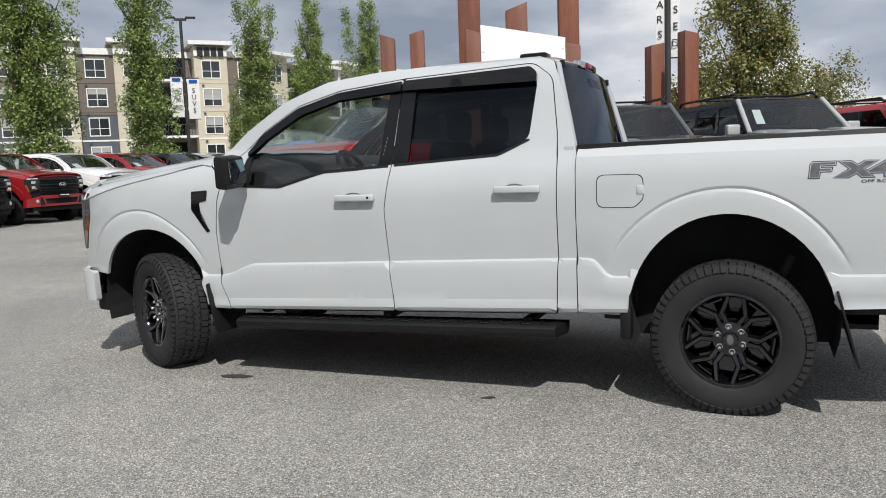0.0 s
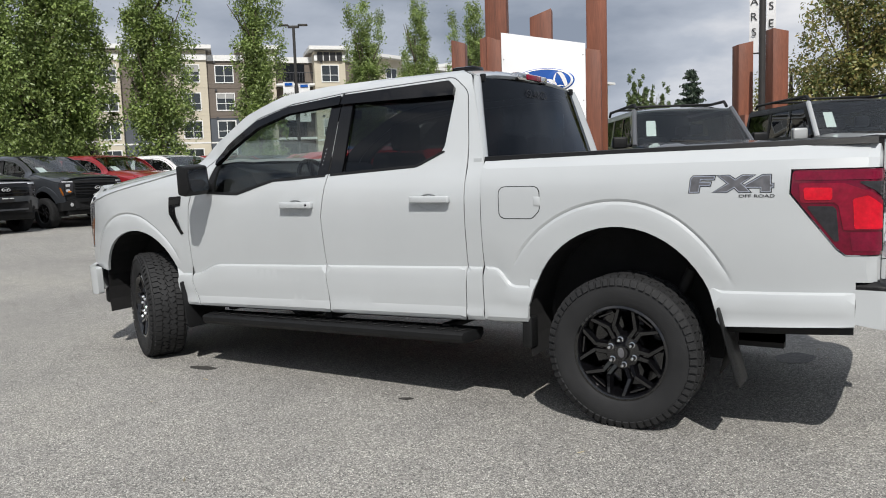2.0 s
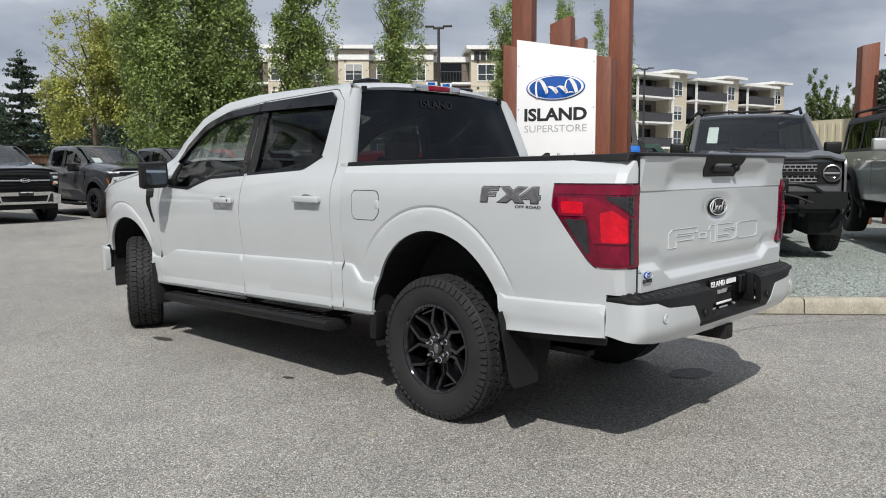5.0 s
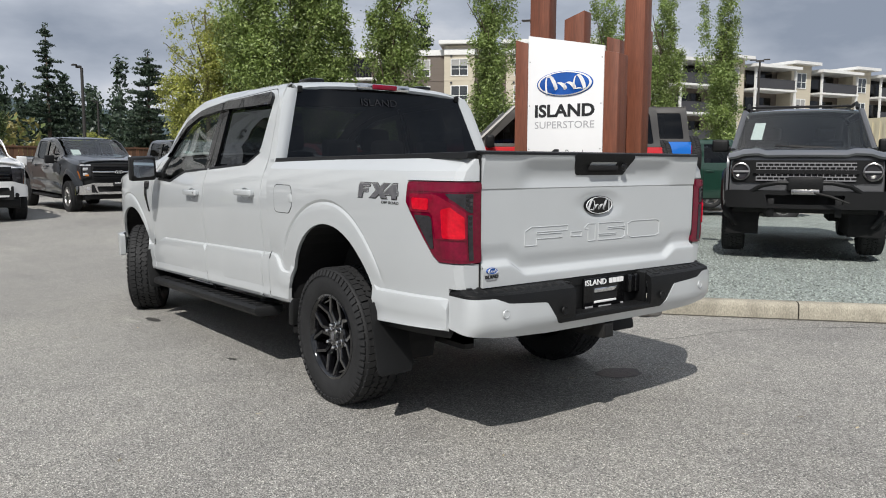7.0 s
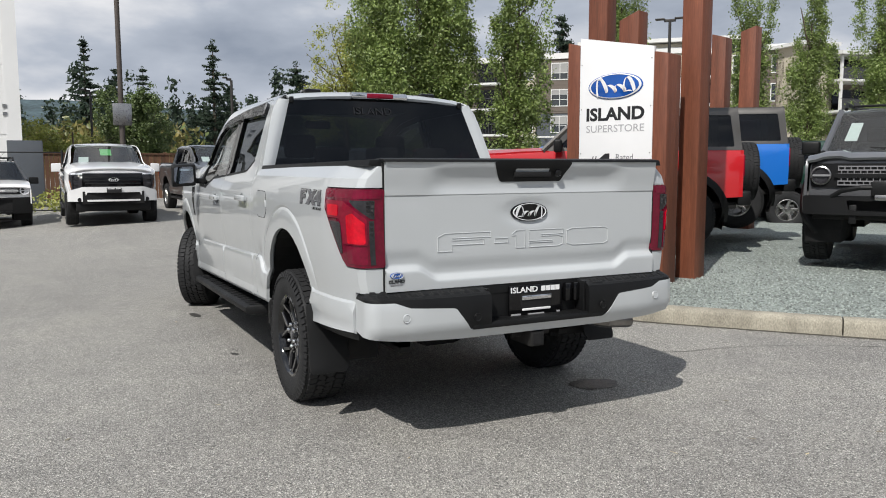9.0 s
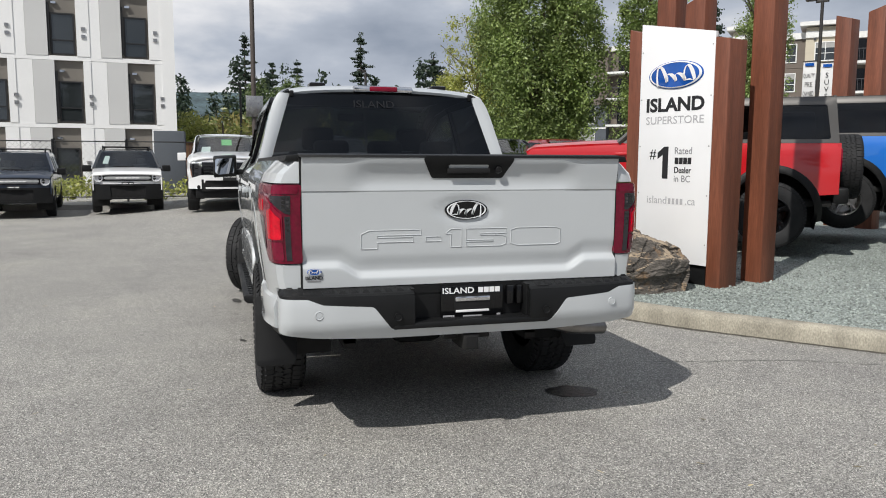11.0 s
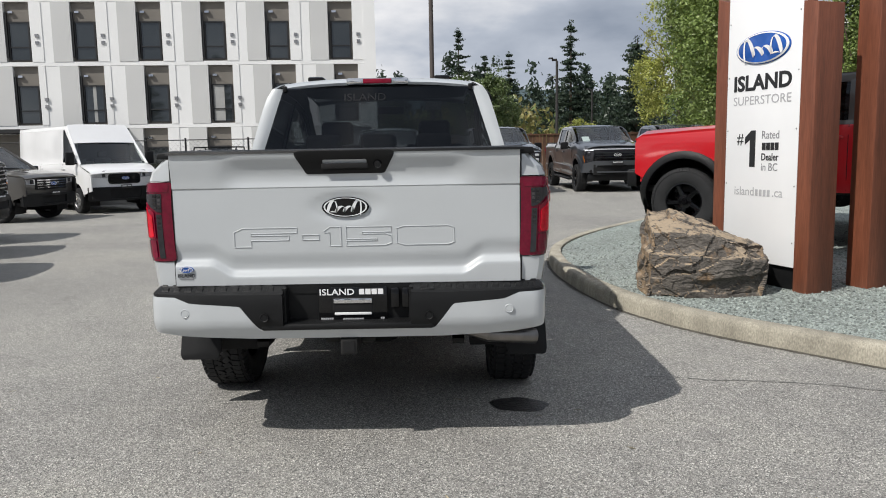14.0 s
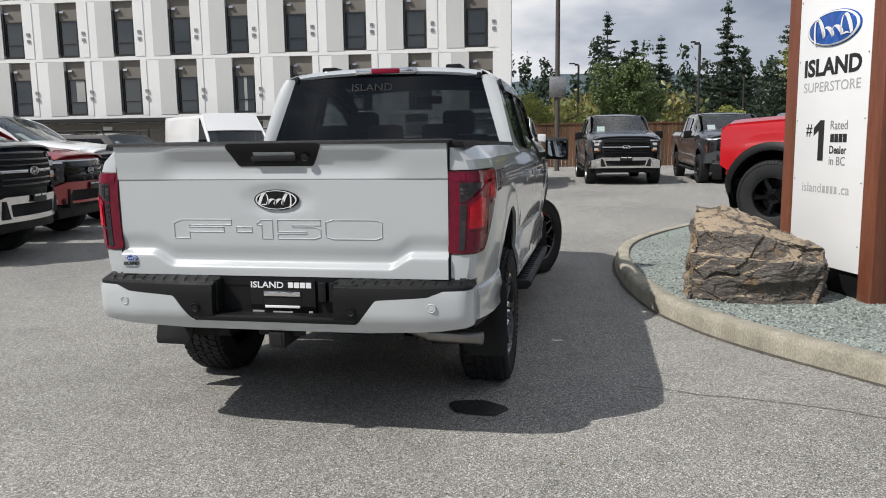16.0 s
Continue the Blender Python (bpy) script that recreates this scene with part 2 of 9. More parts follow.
def tube(bm, pts, r, segs=8, caps=True, rs=None):
    """A round bar along points."""
    pts = [Vector(p) for p in pts]
    rings = []
    for i, p in enumerate(pts):
        d = (pts[min(i + 1, len(pts) - 1)] - pts[max(i - 1, 0)]).normalized()
        u = d.orthogonal().normalized() if i == 0 else (u - d * u.dot(d)).normalized()
        w = d.cross(u)
        rad = rs[i] if rs else r
        rings.append([bm.verts.new(p + (u * math.cos(2 * math.pi * k / segs) + w * math.sin(2 * math.pi * k / segs)) * rad) for k in range(segs)])
    for a, b in zip(rings, rings[1:]):
        for k in range(segs):
            bm.faces.new((a[k], a[(k + 1) % segs], b[(k + 1) % segs], b[k]))
    if caps:
        bm.faces.new(rings[0][::-1])
        bm.faces.new(rings[-1])


def rounded(pts, radius, n=4):
    """An outline with its corners rounded; a radius may stand third in a point."""
    out = []
    k = len(pts)
    for i in range(k):
        p, a, b = Vector(pts[i][:2]), Vector(pts[i - 1][:2]), Vector(pts[(i + 1) % k][:2])
        r = pts[i][2] if len(pts[i]) > 2 else radius
        da, db = a - p, b - p
        if r <= 0 or da.length < 1e-6 or db.length < 1e-6:
            out.append(tuple(p))
            continue
        half = da.angle(db) / 2
        if half > 1.5:
            out.append(tuple(p))
            continue
        cut = min(r / math.tan(half), da.length * 0.48, db.length * 0.48)
        s, e = p + da.normalized() * cut, p + db.normalized() * cut
        for j in range(n + 1):
            f = j / n
            out.append(tuple(s * (1 - f) ** 2 + p * 2 * f * (1 - f) + e * f ** 2))
    return out


def inside(p, poly):
    x, y = p
    hit = False
    for (a, b), (c, d) in zip(poly, poly[1:] + poly[:1]):
        if (b > y) != (d > y) and x < a + (y - b) * (c - a) / (d - b):
            hit = not hit
    return hit


def panel(outline, fn, hole=None, step=0.06, depth=0.02, cuts=(), flip=False):
    """A curved sheet with turned-in edges: an outline (u, v), with a hole if need be, laid on the surface fn(u, v)."""
    def tidy(p):
        out = []
        for q in p:
            q = (float(q[0]), float(q[1]))
            if not out or math.dist(q, out[-1]) > 1e-4:
                out.append(q)
        return out[:-1] if math.dist(out[0], out[-1]) < 1e-4 else out
    rings = [tidy(outline)] + ([tidy(hole)] if hole else [])
    co, edges = [], []
    for ring in rings:
        k = len(co)
        fine = []
        for a, b in zip(ring, ring[1:] + ring[:1]):
            n = max(1, round(math.dist(a, b) / step))
            fine += [(a[0] + (b[0] - a[0]) * i / n, a[1] + (b[1] - a[1]) * i / n) for i in range(n)]
        co += fine
        edges += [(k + i, k + (i + 1) % len(fine)) for i in range(len(fine))]
    rim_pts = list(co)
    for a, b in cuts:
        n = max(1, round(math.dist(a, b) / step))
        line = [(a[0] + (b[0] - a[0]) * i / n, a[1] + (b[1] - a[1]) * i / n) for i in range(n + 1)]
        line = [p for p in line if inside(p, rings[0]) and not (hole and inside(p, rings[1])) and min(math.dist(p, q) for q in rim_pts) > 0.004]
        edges += [(len(co) + i, len(co) + i + 1) for i in range(len(line) - 1)]
        co += line
    near = np.array(co)
    us, ws = [p[0] for p in rings[0]], [p[1] for p in rings[0]]
    for i in range(math.ceil(min(us) / step), math.floor(max(us) / step) + 1):
        for j in range(math.ceil(min(ws) / step), math.floor(max(ws) / step) + 1):
            p = (i * step, j * step)
            if np.min(np.hypot(near[:, 0] - p[0], near[:, 1] - p[1])) > step * 0.35 and inside(p, rings[0]) and not (hole and inside(p, rings[1])):
                co.append(p)
    vs, _, fs, *_ = delaunay_2d_cdt([Vector(p) for p in co], edges, [], 0, 1e-6)
    bm = bmesh.new()
    bv = [bm.verts.new((p.x, p.y, 0)) for p in vs]
    for f in fs:
        c = (sum(vs[i].x for i in f) / 3, sum(vs[i].y for i in f) / 3)
        if inside(c, rings[0]) and not (hole and inside(c, rings[1])):
            a, b, d = (vs[i] for i in f)
            turn = (b.x - a.x) * (d.y - a.y) - (b.y - a.y) * (d.x - a.x)
            if abs(turn) > 1e-9:
                bm.faces.new([bv[i] for i in (f if turn > 0 else f[::-1])])
    for v in bv:
        if not v.link_faces:
            bm.verts.remove(v)
    e = 1e-3
    nor = {}
    for v in bm.verts:
        u, w = v.co.x, v.co.y
        p = Vector(fn(u, w))
        n = (Vector(fn(u + e, w)) - Vector(fn(u - e, w))).cross(Vector(fn(u, w + e)) - Vector(fn(u, w - e)))
        nor[v] = -n.normalized() if flip else n.normalized()
        v.co = p
    if flip:
        bmesh.ops.reverse_faces(bm, faces=bm.faces)
    rim = [x for x in bm.edges if x.is_boundary]
    done = {v.co.copy().freeze(): nor[v] for x in rim for v in x.verts}
    g = bmesh.ops.extrude_edge_only(bm, edges=rim)
    for v in [q for q in g["geom"] if isinstance(q, bmesh.types.BMVert)]:
        v.co -= done[v.co.copy().freeze()] * depth
    return bm


def sheet(fn, us, vs, depth=0.02, flip=False):
    """A grid on the surface fn(u, v) with turned-in edges."""
    bm = bmesh.new()
    grid = [[bm.verts.new(fn(u, v)) for v in vs] for u in us]
    for a, b in zip(grid, grid[1:]):
        for i in range(len(vs) - 1):
            q = (a[i], b[i], b[i + 1], a[i + 1])
            bm.faces.new(q[::-1] if flip else q)
    bm.normal_update()
    nor = {v.co.copy().freeze(): v.normal.copy() for v in bm.verts}
    g = bmesh.ops.extrude_edge_only(bm, edges=[x for x in bm.edges if x.is_boundary])
    for v in [q for q in g["geom"] if isinstance(q, bmesh.types.BMVert)]:
        v.co -= nor[v.co.copy().freeze()] * depth
    return bm


def span(a, b, n):
    return [a + (b - a) * i / (n - 1) for i in range(n)]


def ease(a, b, x):
    t = min(1.0, max(0.0, (x - a) / (b - a)))
    return t * t * (3 - 2 * t)


def curve(pts):
    """A smooth function through points (x, y), x rising (monotone cubic)."""
    xs, ys = [p[0] for p in pts], [p[1] for p in pts]
    n = len(xs)
    d = [(ys[i + 1] - ys[i]) / (xs[i + 1] - xs[i]) for i in range(n - 1)]
    m = [d[0]] + [0 if d[i - 1] * d[i] <= 0 else 2 * d[i - 1] * d[i] / (d[i - 1] + d[i]) for i in range(1, n - 1)] + [d[-1]]

    def f(x):
        if x <= xs[0]:
            return ys[0] + m[0] * (x - xs[0])
        if x >= xs[-1]:
            return ys[-1] + m[-1] * (x - xs[-1])
        i = next(k for k in range(n - 1) if x <= xs[k + 1])
        h = xs[i + 1] - xs[i]
        t = (x - xs[i]) / h
        return ((1 + 2 * t) * (1 - t) ** 2 * ys[i] + t * (1 - t) ** 2 * h * m[i] + t * t * (3 - 2 * t) * ys[i + 1] + t * t * (t - 1) * h * m[i + 1])
    return f


def lettering(text, height, depth=0.003, width=None, bold=0.0):
    """Text in the built-in font as a mesh in the xz plane, centred, facing -y."""
    cu = bpy.data.curves.new("lettering", "FONT")
    cu.body, cu.align_x, cu.align_y, cu.extrude, cu.resolution_u, cu.offset = text, "CENTER", "CENTER", depth / 2, 3, bold
    ob = bpy.data.objects.new("lettering", cu)
    scene.collection.objects.link(ob)
    bpy.context.view_layer.update()
    me = bpy.data.meshes.new_from_object(ob.evaluated_get(bpy.context.evaluated_depsgraph_get()))
    bpy.data.objects.remove(ob)
    co = np.zeros(len(me.vertices) * 3)
    me.vertices.foreach_get("co", co)
    co = co.reshape(-1, 3)
    lo, hi = co.min(0), co.max(0)
    s = height / (hi[1] - lo[1])
    sx = width / (hi[0] - lo[0]) if width else s
    for v in me.vertices:
        v.co = ((v.co.x - (lo[0] + hi[0]) / 2) * sx, -v.co.z, (v.co.y - (lo[1] + hi[1]) / 2) * s)
    me.materials.clear()
    return me

# ---------------------------------------------------------------- wheels


def tyre_mesh(R, w, rim, tread, pitches=60, rows=4):
    """An all-terrain tyre about the y axis: side walls by revolution, tread blocks on top."""
    bm = bmesh.new()
    h = w / 2
    prof = [(rim - 0.012, -h * 0.80), (rim + 0.01, -h * 0.90), (rim + 0.03, -h * 0.97), ((rim + R) / 2, -h * 1.02), (R - 0.045, -h * 0.99), (R - 0.022, -h * 0.92),
            (R - 0.011, -h * 0.80), (R - 0.009, 0), (R - 0.011, h * 0.80), (R - 0.022, h * 0.92), (R - 0.045, h * 0.99), ((rim + R) / 2, h * 1.02),
            (rim + 0.03, h * 0.97), (rim + 0.01, h * 0.90), (rim - 0.012, h * 0.80)]
    if not tread:
        revolve(bm, prof, 64)
    rnd = random.Random(5)
    for k in range(pitches if tread else 0):
        for row in range(rows):
            yc = (row - (rows - 1) / 2) * w * 0.80 / rows
            a = 2 * math.pi * (k + 0.5 * (row % 2) + rnd.uniform(-0.06, 0.06)) / pitches
            lx, ly = 2 * math.pi * R / pitches * 0.84, w * 0.80 / rows * 0.90
            edge = row in (0, rows - 1)
            m = Matrix.Rotation(-a, 4, "Y") @ Matrix.Translation((R - 0.010, yc, 0)) @ Matrix.Rotation(radians(rnd.choice((20, 30)) * (1 if row % 2 else -1) * (0.3 if edge else 1)), 4, "X")
            sk = 0.25 * ly * (1 if k % 2 else -1)
            vs = [bm.verts.new(m @ Vector((dx, dy * (0.94 if dx > 0 else 1.0), dz + (sk * dy / ly if not edge else 0)))) for dx in (-0.004, 0.0105) for dy in (-ly / 2, ly / 2) for dz in (-lx / 2, lx / 2)]
            for q in ((0, 1, 3, 2), (4, 6, 7, 5), (0, 4, 5, 1), (2, 3, 7, 6), (0, 2, 6, 4), (1, 5, 7, 3)):
                bm.faces.new([vs[i] for i in q])
            if edge:
                s = 1 if row else -1
                m2 = Matrix.Rotation(-a, 4, "Y") @ Matrix.Translation((R - 0.030, s * h * 0.965, 0)) @ Matrix.Rotation(radians(-s * 22), 4, "Z")
                box(bm, (-0.018, -0.006, -lx * 0.36), (0.018, 0.006, lx * 0.36), m=m2)
    bmesh.ops.recalc_face_normals(bm, faces=bm.faces)
    me = bpy.data.meshes.new("tread" if tread else "tyre")
    bm.to_mesh(me)
    bm.free()
    return me


def mesh_of(bm, name):
    me = bpy.data.meshes.new(name)
    bm.to_mesh(me)
    bm.free()
    return me


def rim_mesh(r):
    """The rim and the dark well behind its spokes, about the y axis, face towards +y."""
    bm = bmesh.new()
    revolve(bm, [(r, 0.105), (r + 0.006, 0.110), (r + 0.006, 0.118), (r - 0.006, 0.122), (r - 0.016, 0.112), (r - 0.020, 0.080), (r - 0.035, 0.0), (r - 0.040, -0.055), (r * 0.55, -0.065), (0.0, -0.065)], 64)
    bmesh.ops.recalc_face_normals(bm, faces=bm.faces)
    return mesh_of(bm, "wheel")


def hub_mesh():
    bm = bmesh.new()
    revolve(bm, [(0.0, 0.100), (0.034, 0.100), (0.038, 0.094), (0.042, 0.082), (0.088, 0.076), (0.096, 0.066), (0.098, 0.01)], 36)
    bmesh.ops.recalc_face_normals(bm, faces=bm.faces)
    return mesh_of(bm, "hub")


def spoke_mesh(r, style):
    """One spoke along +x. style: fork (forked both ways), five (wide, with a side arm), disc (twin)."""
    bm = bmesh.new()

    def arm(p, q, w0, w1, t0, t1, y0, y1):
        """A bar from p to q in the wheel's plane (x, z), with a raised middle and chamfered sides."""
        p, q = Vector(p), Vector(q)
        d = (q - p).normalized()
        s = Vector((-d.y, d.x))
        ring = []
        for c, w, t, y in ((p, w0, t0, y0), (q, w1, t1, y1)):
            ring.append([bm.verts.new((c.x + s.x * a * w, yy, c.y + s.y * a * w)) for a, yy in ((-0.5, y - t), (-0.5, y - 0.010), (-0.30, y), (0.30, y), (0.5, y - 0.010), (0.5, y - t))])
        for i in range(6):
            j = (i + 1) % 6
            bm.faces.new((ring[0][i], ring[0][j], ring[1][j], ring[1][i]))
        bm.faces.new(ring[0][::-1])
        bm.faces.new(ring[1])

    def at(rad, da):
        return (rad * math.cos(da), rad * math.sin(da))
    if style == "fork":
        arm(at(0.080, -0.20), at(0.148, -0.115), 0.034, 0.026, 0.05, 0.045, 0.078, 0.092)
        arm(at(0.080, 0.20), at(0.148, 0.115), 0.034, 0.026, 0.05, 0.045, 0.078, 0.092)
        arm(at(0.142, -0.10), at(r - 0.012, -0.36), 0.028, 0.024, 0.045, 0.04, 0.092, 0.108)
        arm(at(0.142, 0.10), at(r - 0.012, 0.36), 0.028, 0.024, 0.045, 0.04, 0.092, 0.108)
        arm(at(0.125, -0.06), at(0.125, 0.06), 0.050, 0.050, 0.05, 0.05, 0.076, 0.076)
        arm(at(r - 0.030, -0.20), at(r - 0.030, 0.20), 0.014, 0.014, 0.04, 0.04, 0.088, 0.088)
    elif style == "five":
        arm(at(0.080, 0), at(r - 0.012, 0.06), 0.070, 0.046, 0.05, 0.045, 0.078, 0.104)
        arm(at(0.150, 0), at(r - 0.012, 0.30), 0.040, 0.030, 0.05, 0.04, 0.086, 0.098)
    else:
        arm(at(0.080, -0.12), at(r - 0.012, -0.16), 0.032, 0.030, 0.05, 0.04, 0.08, 0.105)
        arm(at(0.080, 0.12), at(r - 0.012, 0.16), 0.032, 0.030, 0.05, 0.04, 0.08, 0.105)
    bmesh.ops.recalc_face_normals(bm, faces=bm.faces)
    return mesh_of(bm, "spoke")


def nut_mesh():
    bm = bmesh.new()
    revolve(bm, [(0.0, 0.036), (0.008, 0.034), (0.0125, 0.026), (0.0125, 0.006), (0.016, 0.004), (0.016, 0.0)], 12)
    bmesh.ops.recalc_face_normals(bm, faces=bm.faces)
    me = bpy.data.meshes.new("lug_nut")
    bm.to_mesh(me)
    bm.free()
    return me


KEEP = {}


def keep(key, make):
    if key not in KEEP:
        KEEP[key] = make()
    return KEEP[key]


def add_wheel(parent, place, R, w, rim, style, rim_mat, nuts=0, turn=0.0, spin=0.0, name="wheel"):
    """A wheel (rim) with its tyre, cap and nuts. The face looks away from the vehicle's middle."""
    side = 1 if place[1] > 0 else -1
    m = pose(*place, 0, 0, turn) @ (Matrix() if side > 0 else pose(0, 0, 0, 0, 0, 180)) @ pose(0, 0, 0, 0, spin, 0)
    wh = part_mesh(name, keep(("rim", rim, rim_mat), lambda: rim_mesh(rim)), M[rim_mat], parent, m=m)
    part_mesh("hub", keep(("hub", rim_mat), hub_mesh), M[rim_mat], wh)
    count = {"five": 5, "steel": 8}.get(style, 6)
    for k in range(count):
        turn_k = Matrix.Rotation(-2 * math.pi * k / count - 0.26, 4, "Y")
        part_mesh("spoke", keep(("spoke", rim, style, rim_mat), lambda: spoke_mesh(rim, style)), M[rim_mat], wh, m=turn_k)
    part_mesh("tyre", keep(("tyre", R, w, rim), lambda: tyre_mesh(R, w, rim, False)), M["rubber"], wh, "black all-terrain tyre")
    part_mesh("tread", keep(("tread", R, w, rim), lambda: tyre_mesh(R, w, rim, True)), M["rubber"], wh, "blocky rubber tread")["kind"] = "stuff"
    if nuts:
        bm = bmesh.new()
        revolve(bm, [(0, 0.104), (0.9, 0.1035), (1.0, 0.101)], 20)
        bmesh.ops.scale(bm, vec=(0.017, 1, 0.026), verts=bm.verts)
        part("hub_badge", bm, M["badge_grey"], wh, "small oval hub badge", -30)
        for k in range(nuts):
            a = 2 * math.pi * (k + 0.5) / nuts
            part_mesh("lug_nut", keep("nut", nut_mesh), M["chrome"], wh, m=pose(0.066 * math.cos(a), 0.078, 0.066 * math.sin(a)))
    return wh


# ---------------------------------------------------------------- the pickup's surfaces

low = curve([(0.40, 0.86), (0.445, 0.930), (0.462, 0.968), (0.482, 0.986), (0.505, 0.989), (0.535, 0.982), (0.565, 0.984), (0.66, 0.991), (0.745, 0.989), (0.760, 0.985), (0.769, 0.968), (0.77, 0.967)])
high_cab = curve([(0.77, 0.967), (0.80, 0.973), (0.92, 0.986), (1.05, 0.996), (1.15, 0.996), (1.25, 0.985), (1.31, 0.968), (1.35, 0.946), (1.40, 0.926), (1.50, 0.899), (1.60, 0.872),
                  (1.70, 0.845), (1.80, 0.814), (1.85, 0.793), (1.89, 0.764), (1.92, 0.724), (1.935, 0.680)])
high_bed = curve([(0.66, 0.967), (0.70, 0.973), (0.88, 0.988), (1.05, 0.997), (1.20, 1.000), (1.28, 0.994), (1.34, 0.976), (1.375, 0.955), (1.40, 0.925), (1.415, 0.900)])
crease = curve([(-1.5, 0.665), (0.58, 0.668), (0.61, 0.675), (0.70, 0.762), (0.74, 0.77), (2.90, 0.77), (2.94, 0.765), (3.13, 0.705), (3.18, 0.70), (4.6, 0.70)])
REAR_ARCH, FRONT_ARCH = (0.01, 0.50), (3.775, 0.475)


# distance of the lip's outer line from the arch's middle, by the angle from the front
REAR_LIP = curve([(-30, 0.667), (60, 0.667), (95, 0.666), (112, 0.655), (130, 0.634), (148, 0.619), (210, 0.612)])
FRONT_LIP = curve([(-30, 0.655), (50, 0.647), (66, 0.640), (83, 0.619), (95, 0.597), (108, 0.567), (122, 0.549), (148, 0.535), (210, 0.530)])


def flare(x, z, c, lip_r):
    """The low lip round a wheel arch, set off by a thin groove that dies out downwards."""
    r = math.hypot(x - c[0], z - c[1])
    if r > 0.72 or z < c[1]:
        return 0.0
    r1 = lip_r(math.degrees(math.atan2(z - c[1], x - c[0])))
    lip = 0.0045 * (1 - ease(r1 - 0.050, r1 - 0.006, r))
    groove = -0.0075 * max(0.0, 1 - abs(r - r1) / 0.015) ** 1.3
    return (lip + groove) * ease(c[1] + 0.22, c[1] + 0.42, z)


def body_y(x, z):
    s = z - (1.9 - x) * 0.03
    c = crease(x)
    bed = x < 0.785
    if s < c:
        y = low(s + (0.77 - c) * ease(0.50, c - 0.03, s))
    elif bed:
        zc = c + (1.9 - x) * 0.03
        y = high_bed(z + (0.66 - zc) * (1 - ease(zc, 1.0, z)))
    else:
        y = high_cab(s + (0.77 - c) * (1 - ease(0.80, 1.1, s))) if z < 1.30 else high_cab(z)
        if z < 1.30:
            y += (high_cab(z) - high_cab(s)) * ease(1.0, 1.30, z)
    if z > 1.36 and x > 2.3:
        y -= 0.085 * ((x - 2.3) / 0.9) ** 2 * ease(1.36, 1.5, z)
    if x > 3.95:
        y -= 0.42 * (x - 3.95) ** 2
    if x < -0.72:
        y -= 0.30 * (x + 0.72) ** 2
    y += flare(x, z, REAR_ARCH, REAR_LIP) + flare(x, z, FRONT_ARCH, FRONT_LIP)
    return y


CORNER, CR = -1.085, 0.065
ARC = CR * math.pi / 2


def side_fn(sgn, lift=0.0):
    """The side surface, which turns round the rear corner for u below CORNER."""
    def f(u, v):
        if u >= CORNER:
            return (u, sgn * (body_y(u, v) + lift), v)
        y0 = body_y(CORNER, v)
        s = CORNER - u
        if s < ARC:
            a = s / CR
            return (CORNER - (CR + lift) * math.sin(a), sgn * (y0 - CR + (CR + lift) * math.cos(a)), v)
        return (CORNER - CR - lift, sgn * (y0 - CR - (s - ARC)), v)
    return f


def u_at(y, z):
    """The u at which the rear face reaches the half-width y."""
    return CORNER - ARC - (body_y(CORNER, z) - CR - y)


def arc(c, rx, rz, a0, a1, n=24):
    return [(c[0] + rx * math.cos(radians(a0 + (a1 - a0) * i / n)), c[1] + rz * math.sin(radians(a0 + (a1 - a0) * i / n))) for i in range(n + 1)]


def both(name, parent, material, outline, label="", hole=None, lift=0.0, step=0.06, depth=0.02, cuts=(), smooth=38, sides=(1, -1)):
    out = []
    for s in sides:
        bm = panel(outline, side_fn(s, lift), hole, step, depth, cuts, flip=(s > 0))
        out.append(part(name, bm, material, parent, label, smooth))
    return out


def seam(parent, outline, w0=0.003, w1=0.010, closed=True, name="panel_seam"):
    """A dark ribbon that lies in the gap round a panel."""
    n = len(outline)
    area = sum(outline[i][0] * outline[(i + 1) % n][1] - outline[(i + 1) % n][0] * outline[i][1] for i in range(n))
    turn = 1 if area > 0 or not closed else -1
    for s in (1, -1):
        f = side_fn(s, -0.004)
        bm = bmesh.new()
        rows = []
        for i, p in enumerate(outline):
            a = outline[i - 1] if closed or i else p
            b = outline[(i + 1) % n] if closed or i < n - 1 else p
            d = Vector((b[0] - a[0], b[1] - a[1])).normalized()
            nx, nz = d.y * turn, -d.x * turn
            rows.append([bm.verts.new(f(p[0] + nx * k, p[1] + nz * k)) for k in (-w0, w1)])
        for i in range(n if closed else n - 1):
            a, b = rows[i], rows[(i + 1) % n]
            bm.faces.new((a[0], a[1], b[1], b[0]) if s * turn < 0 else (a[0], b[0], b[1], a[1]))
        part(name, bm, M["dark"], parent)


def level_cuts(x0, x1, *levels):
    """Lines along the side at the given heights of the lower section, so that its edges stay crisp."""
    lo_, hi_ = min(x0, x1), max(x0, x1)
    bends = [0.565 + 0.012 * k for k in range(17)] + [1.2, 1.6, 2.2, 2.6] + [2.88 + 0.014 * k for k in range(24)]
    xs = sorted(set([lo_, hi_] + [q for q in bends if lo_ + 0.005 < q < hi_ - 0.005]))

    def height(x, lv):
        c = crease(x)
        return lv + (c - 0.77) * (0.0 if lv < 0.55 else 0.35 if lv < 0.62 else 0.7 if lv < 0.7 else 1.0) + (1.9 - x) * 0.03
    return [((a, height(a, lv)), (b, height(b, lv))) for lv in (levels or (0.452, 0.470, 0.490, 0.515, 0.540, 0.60, 0.66, 0.745, 0.7595, 0.7693)) for a, b in zip(xs, xs[1:])]


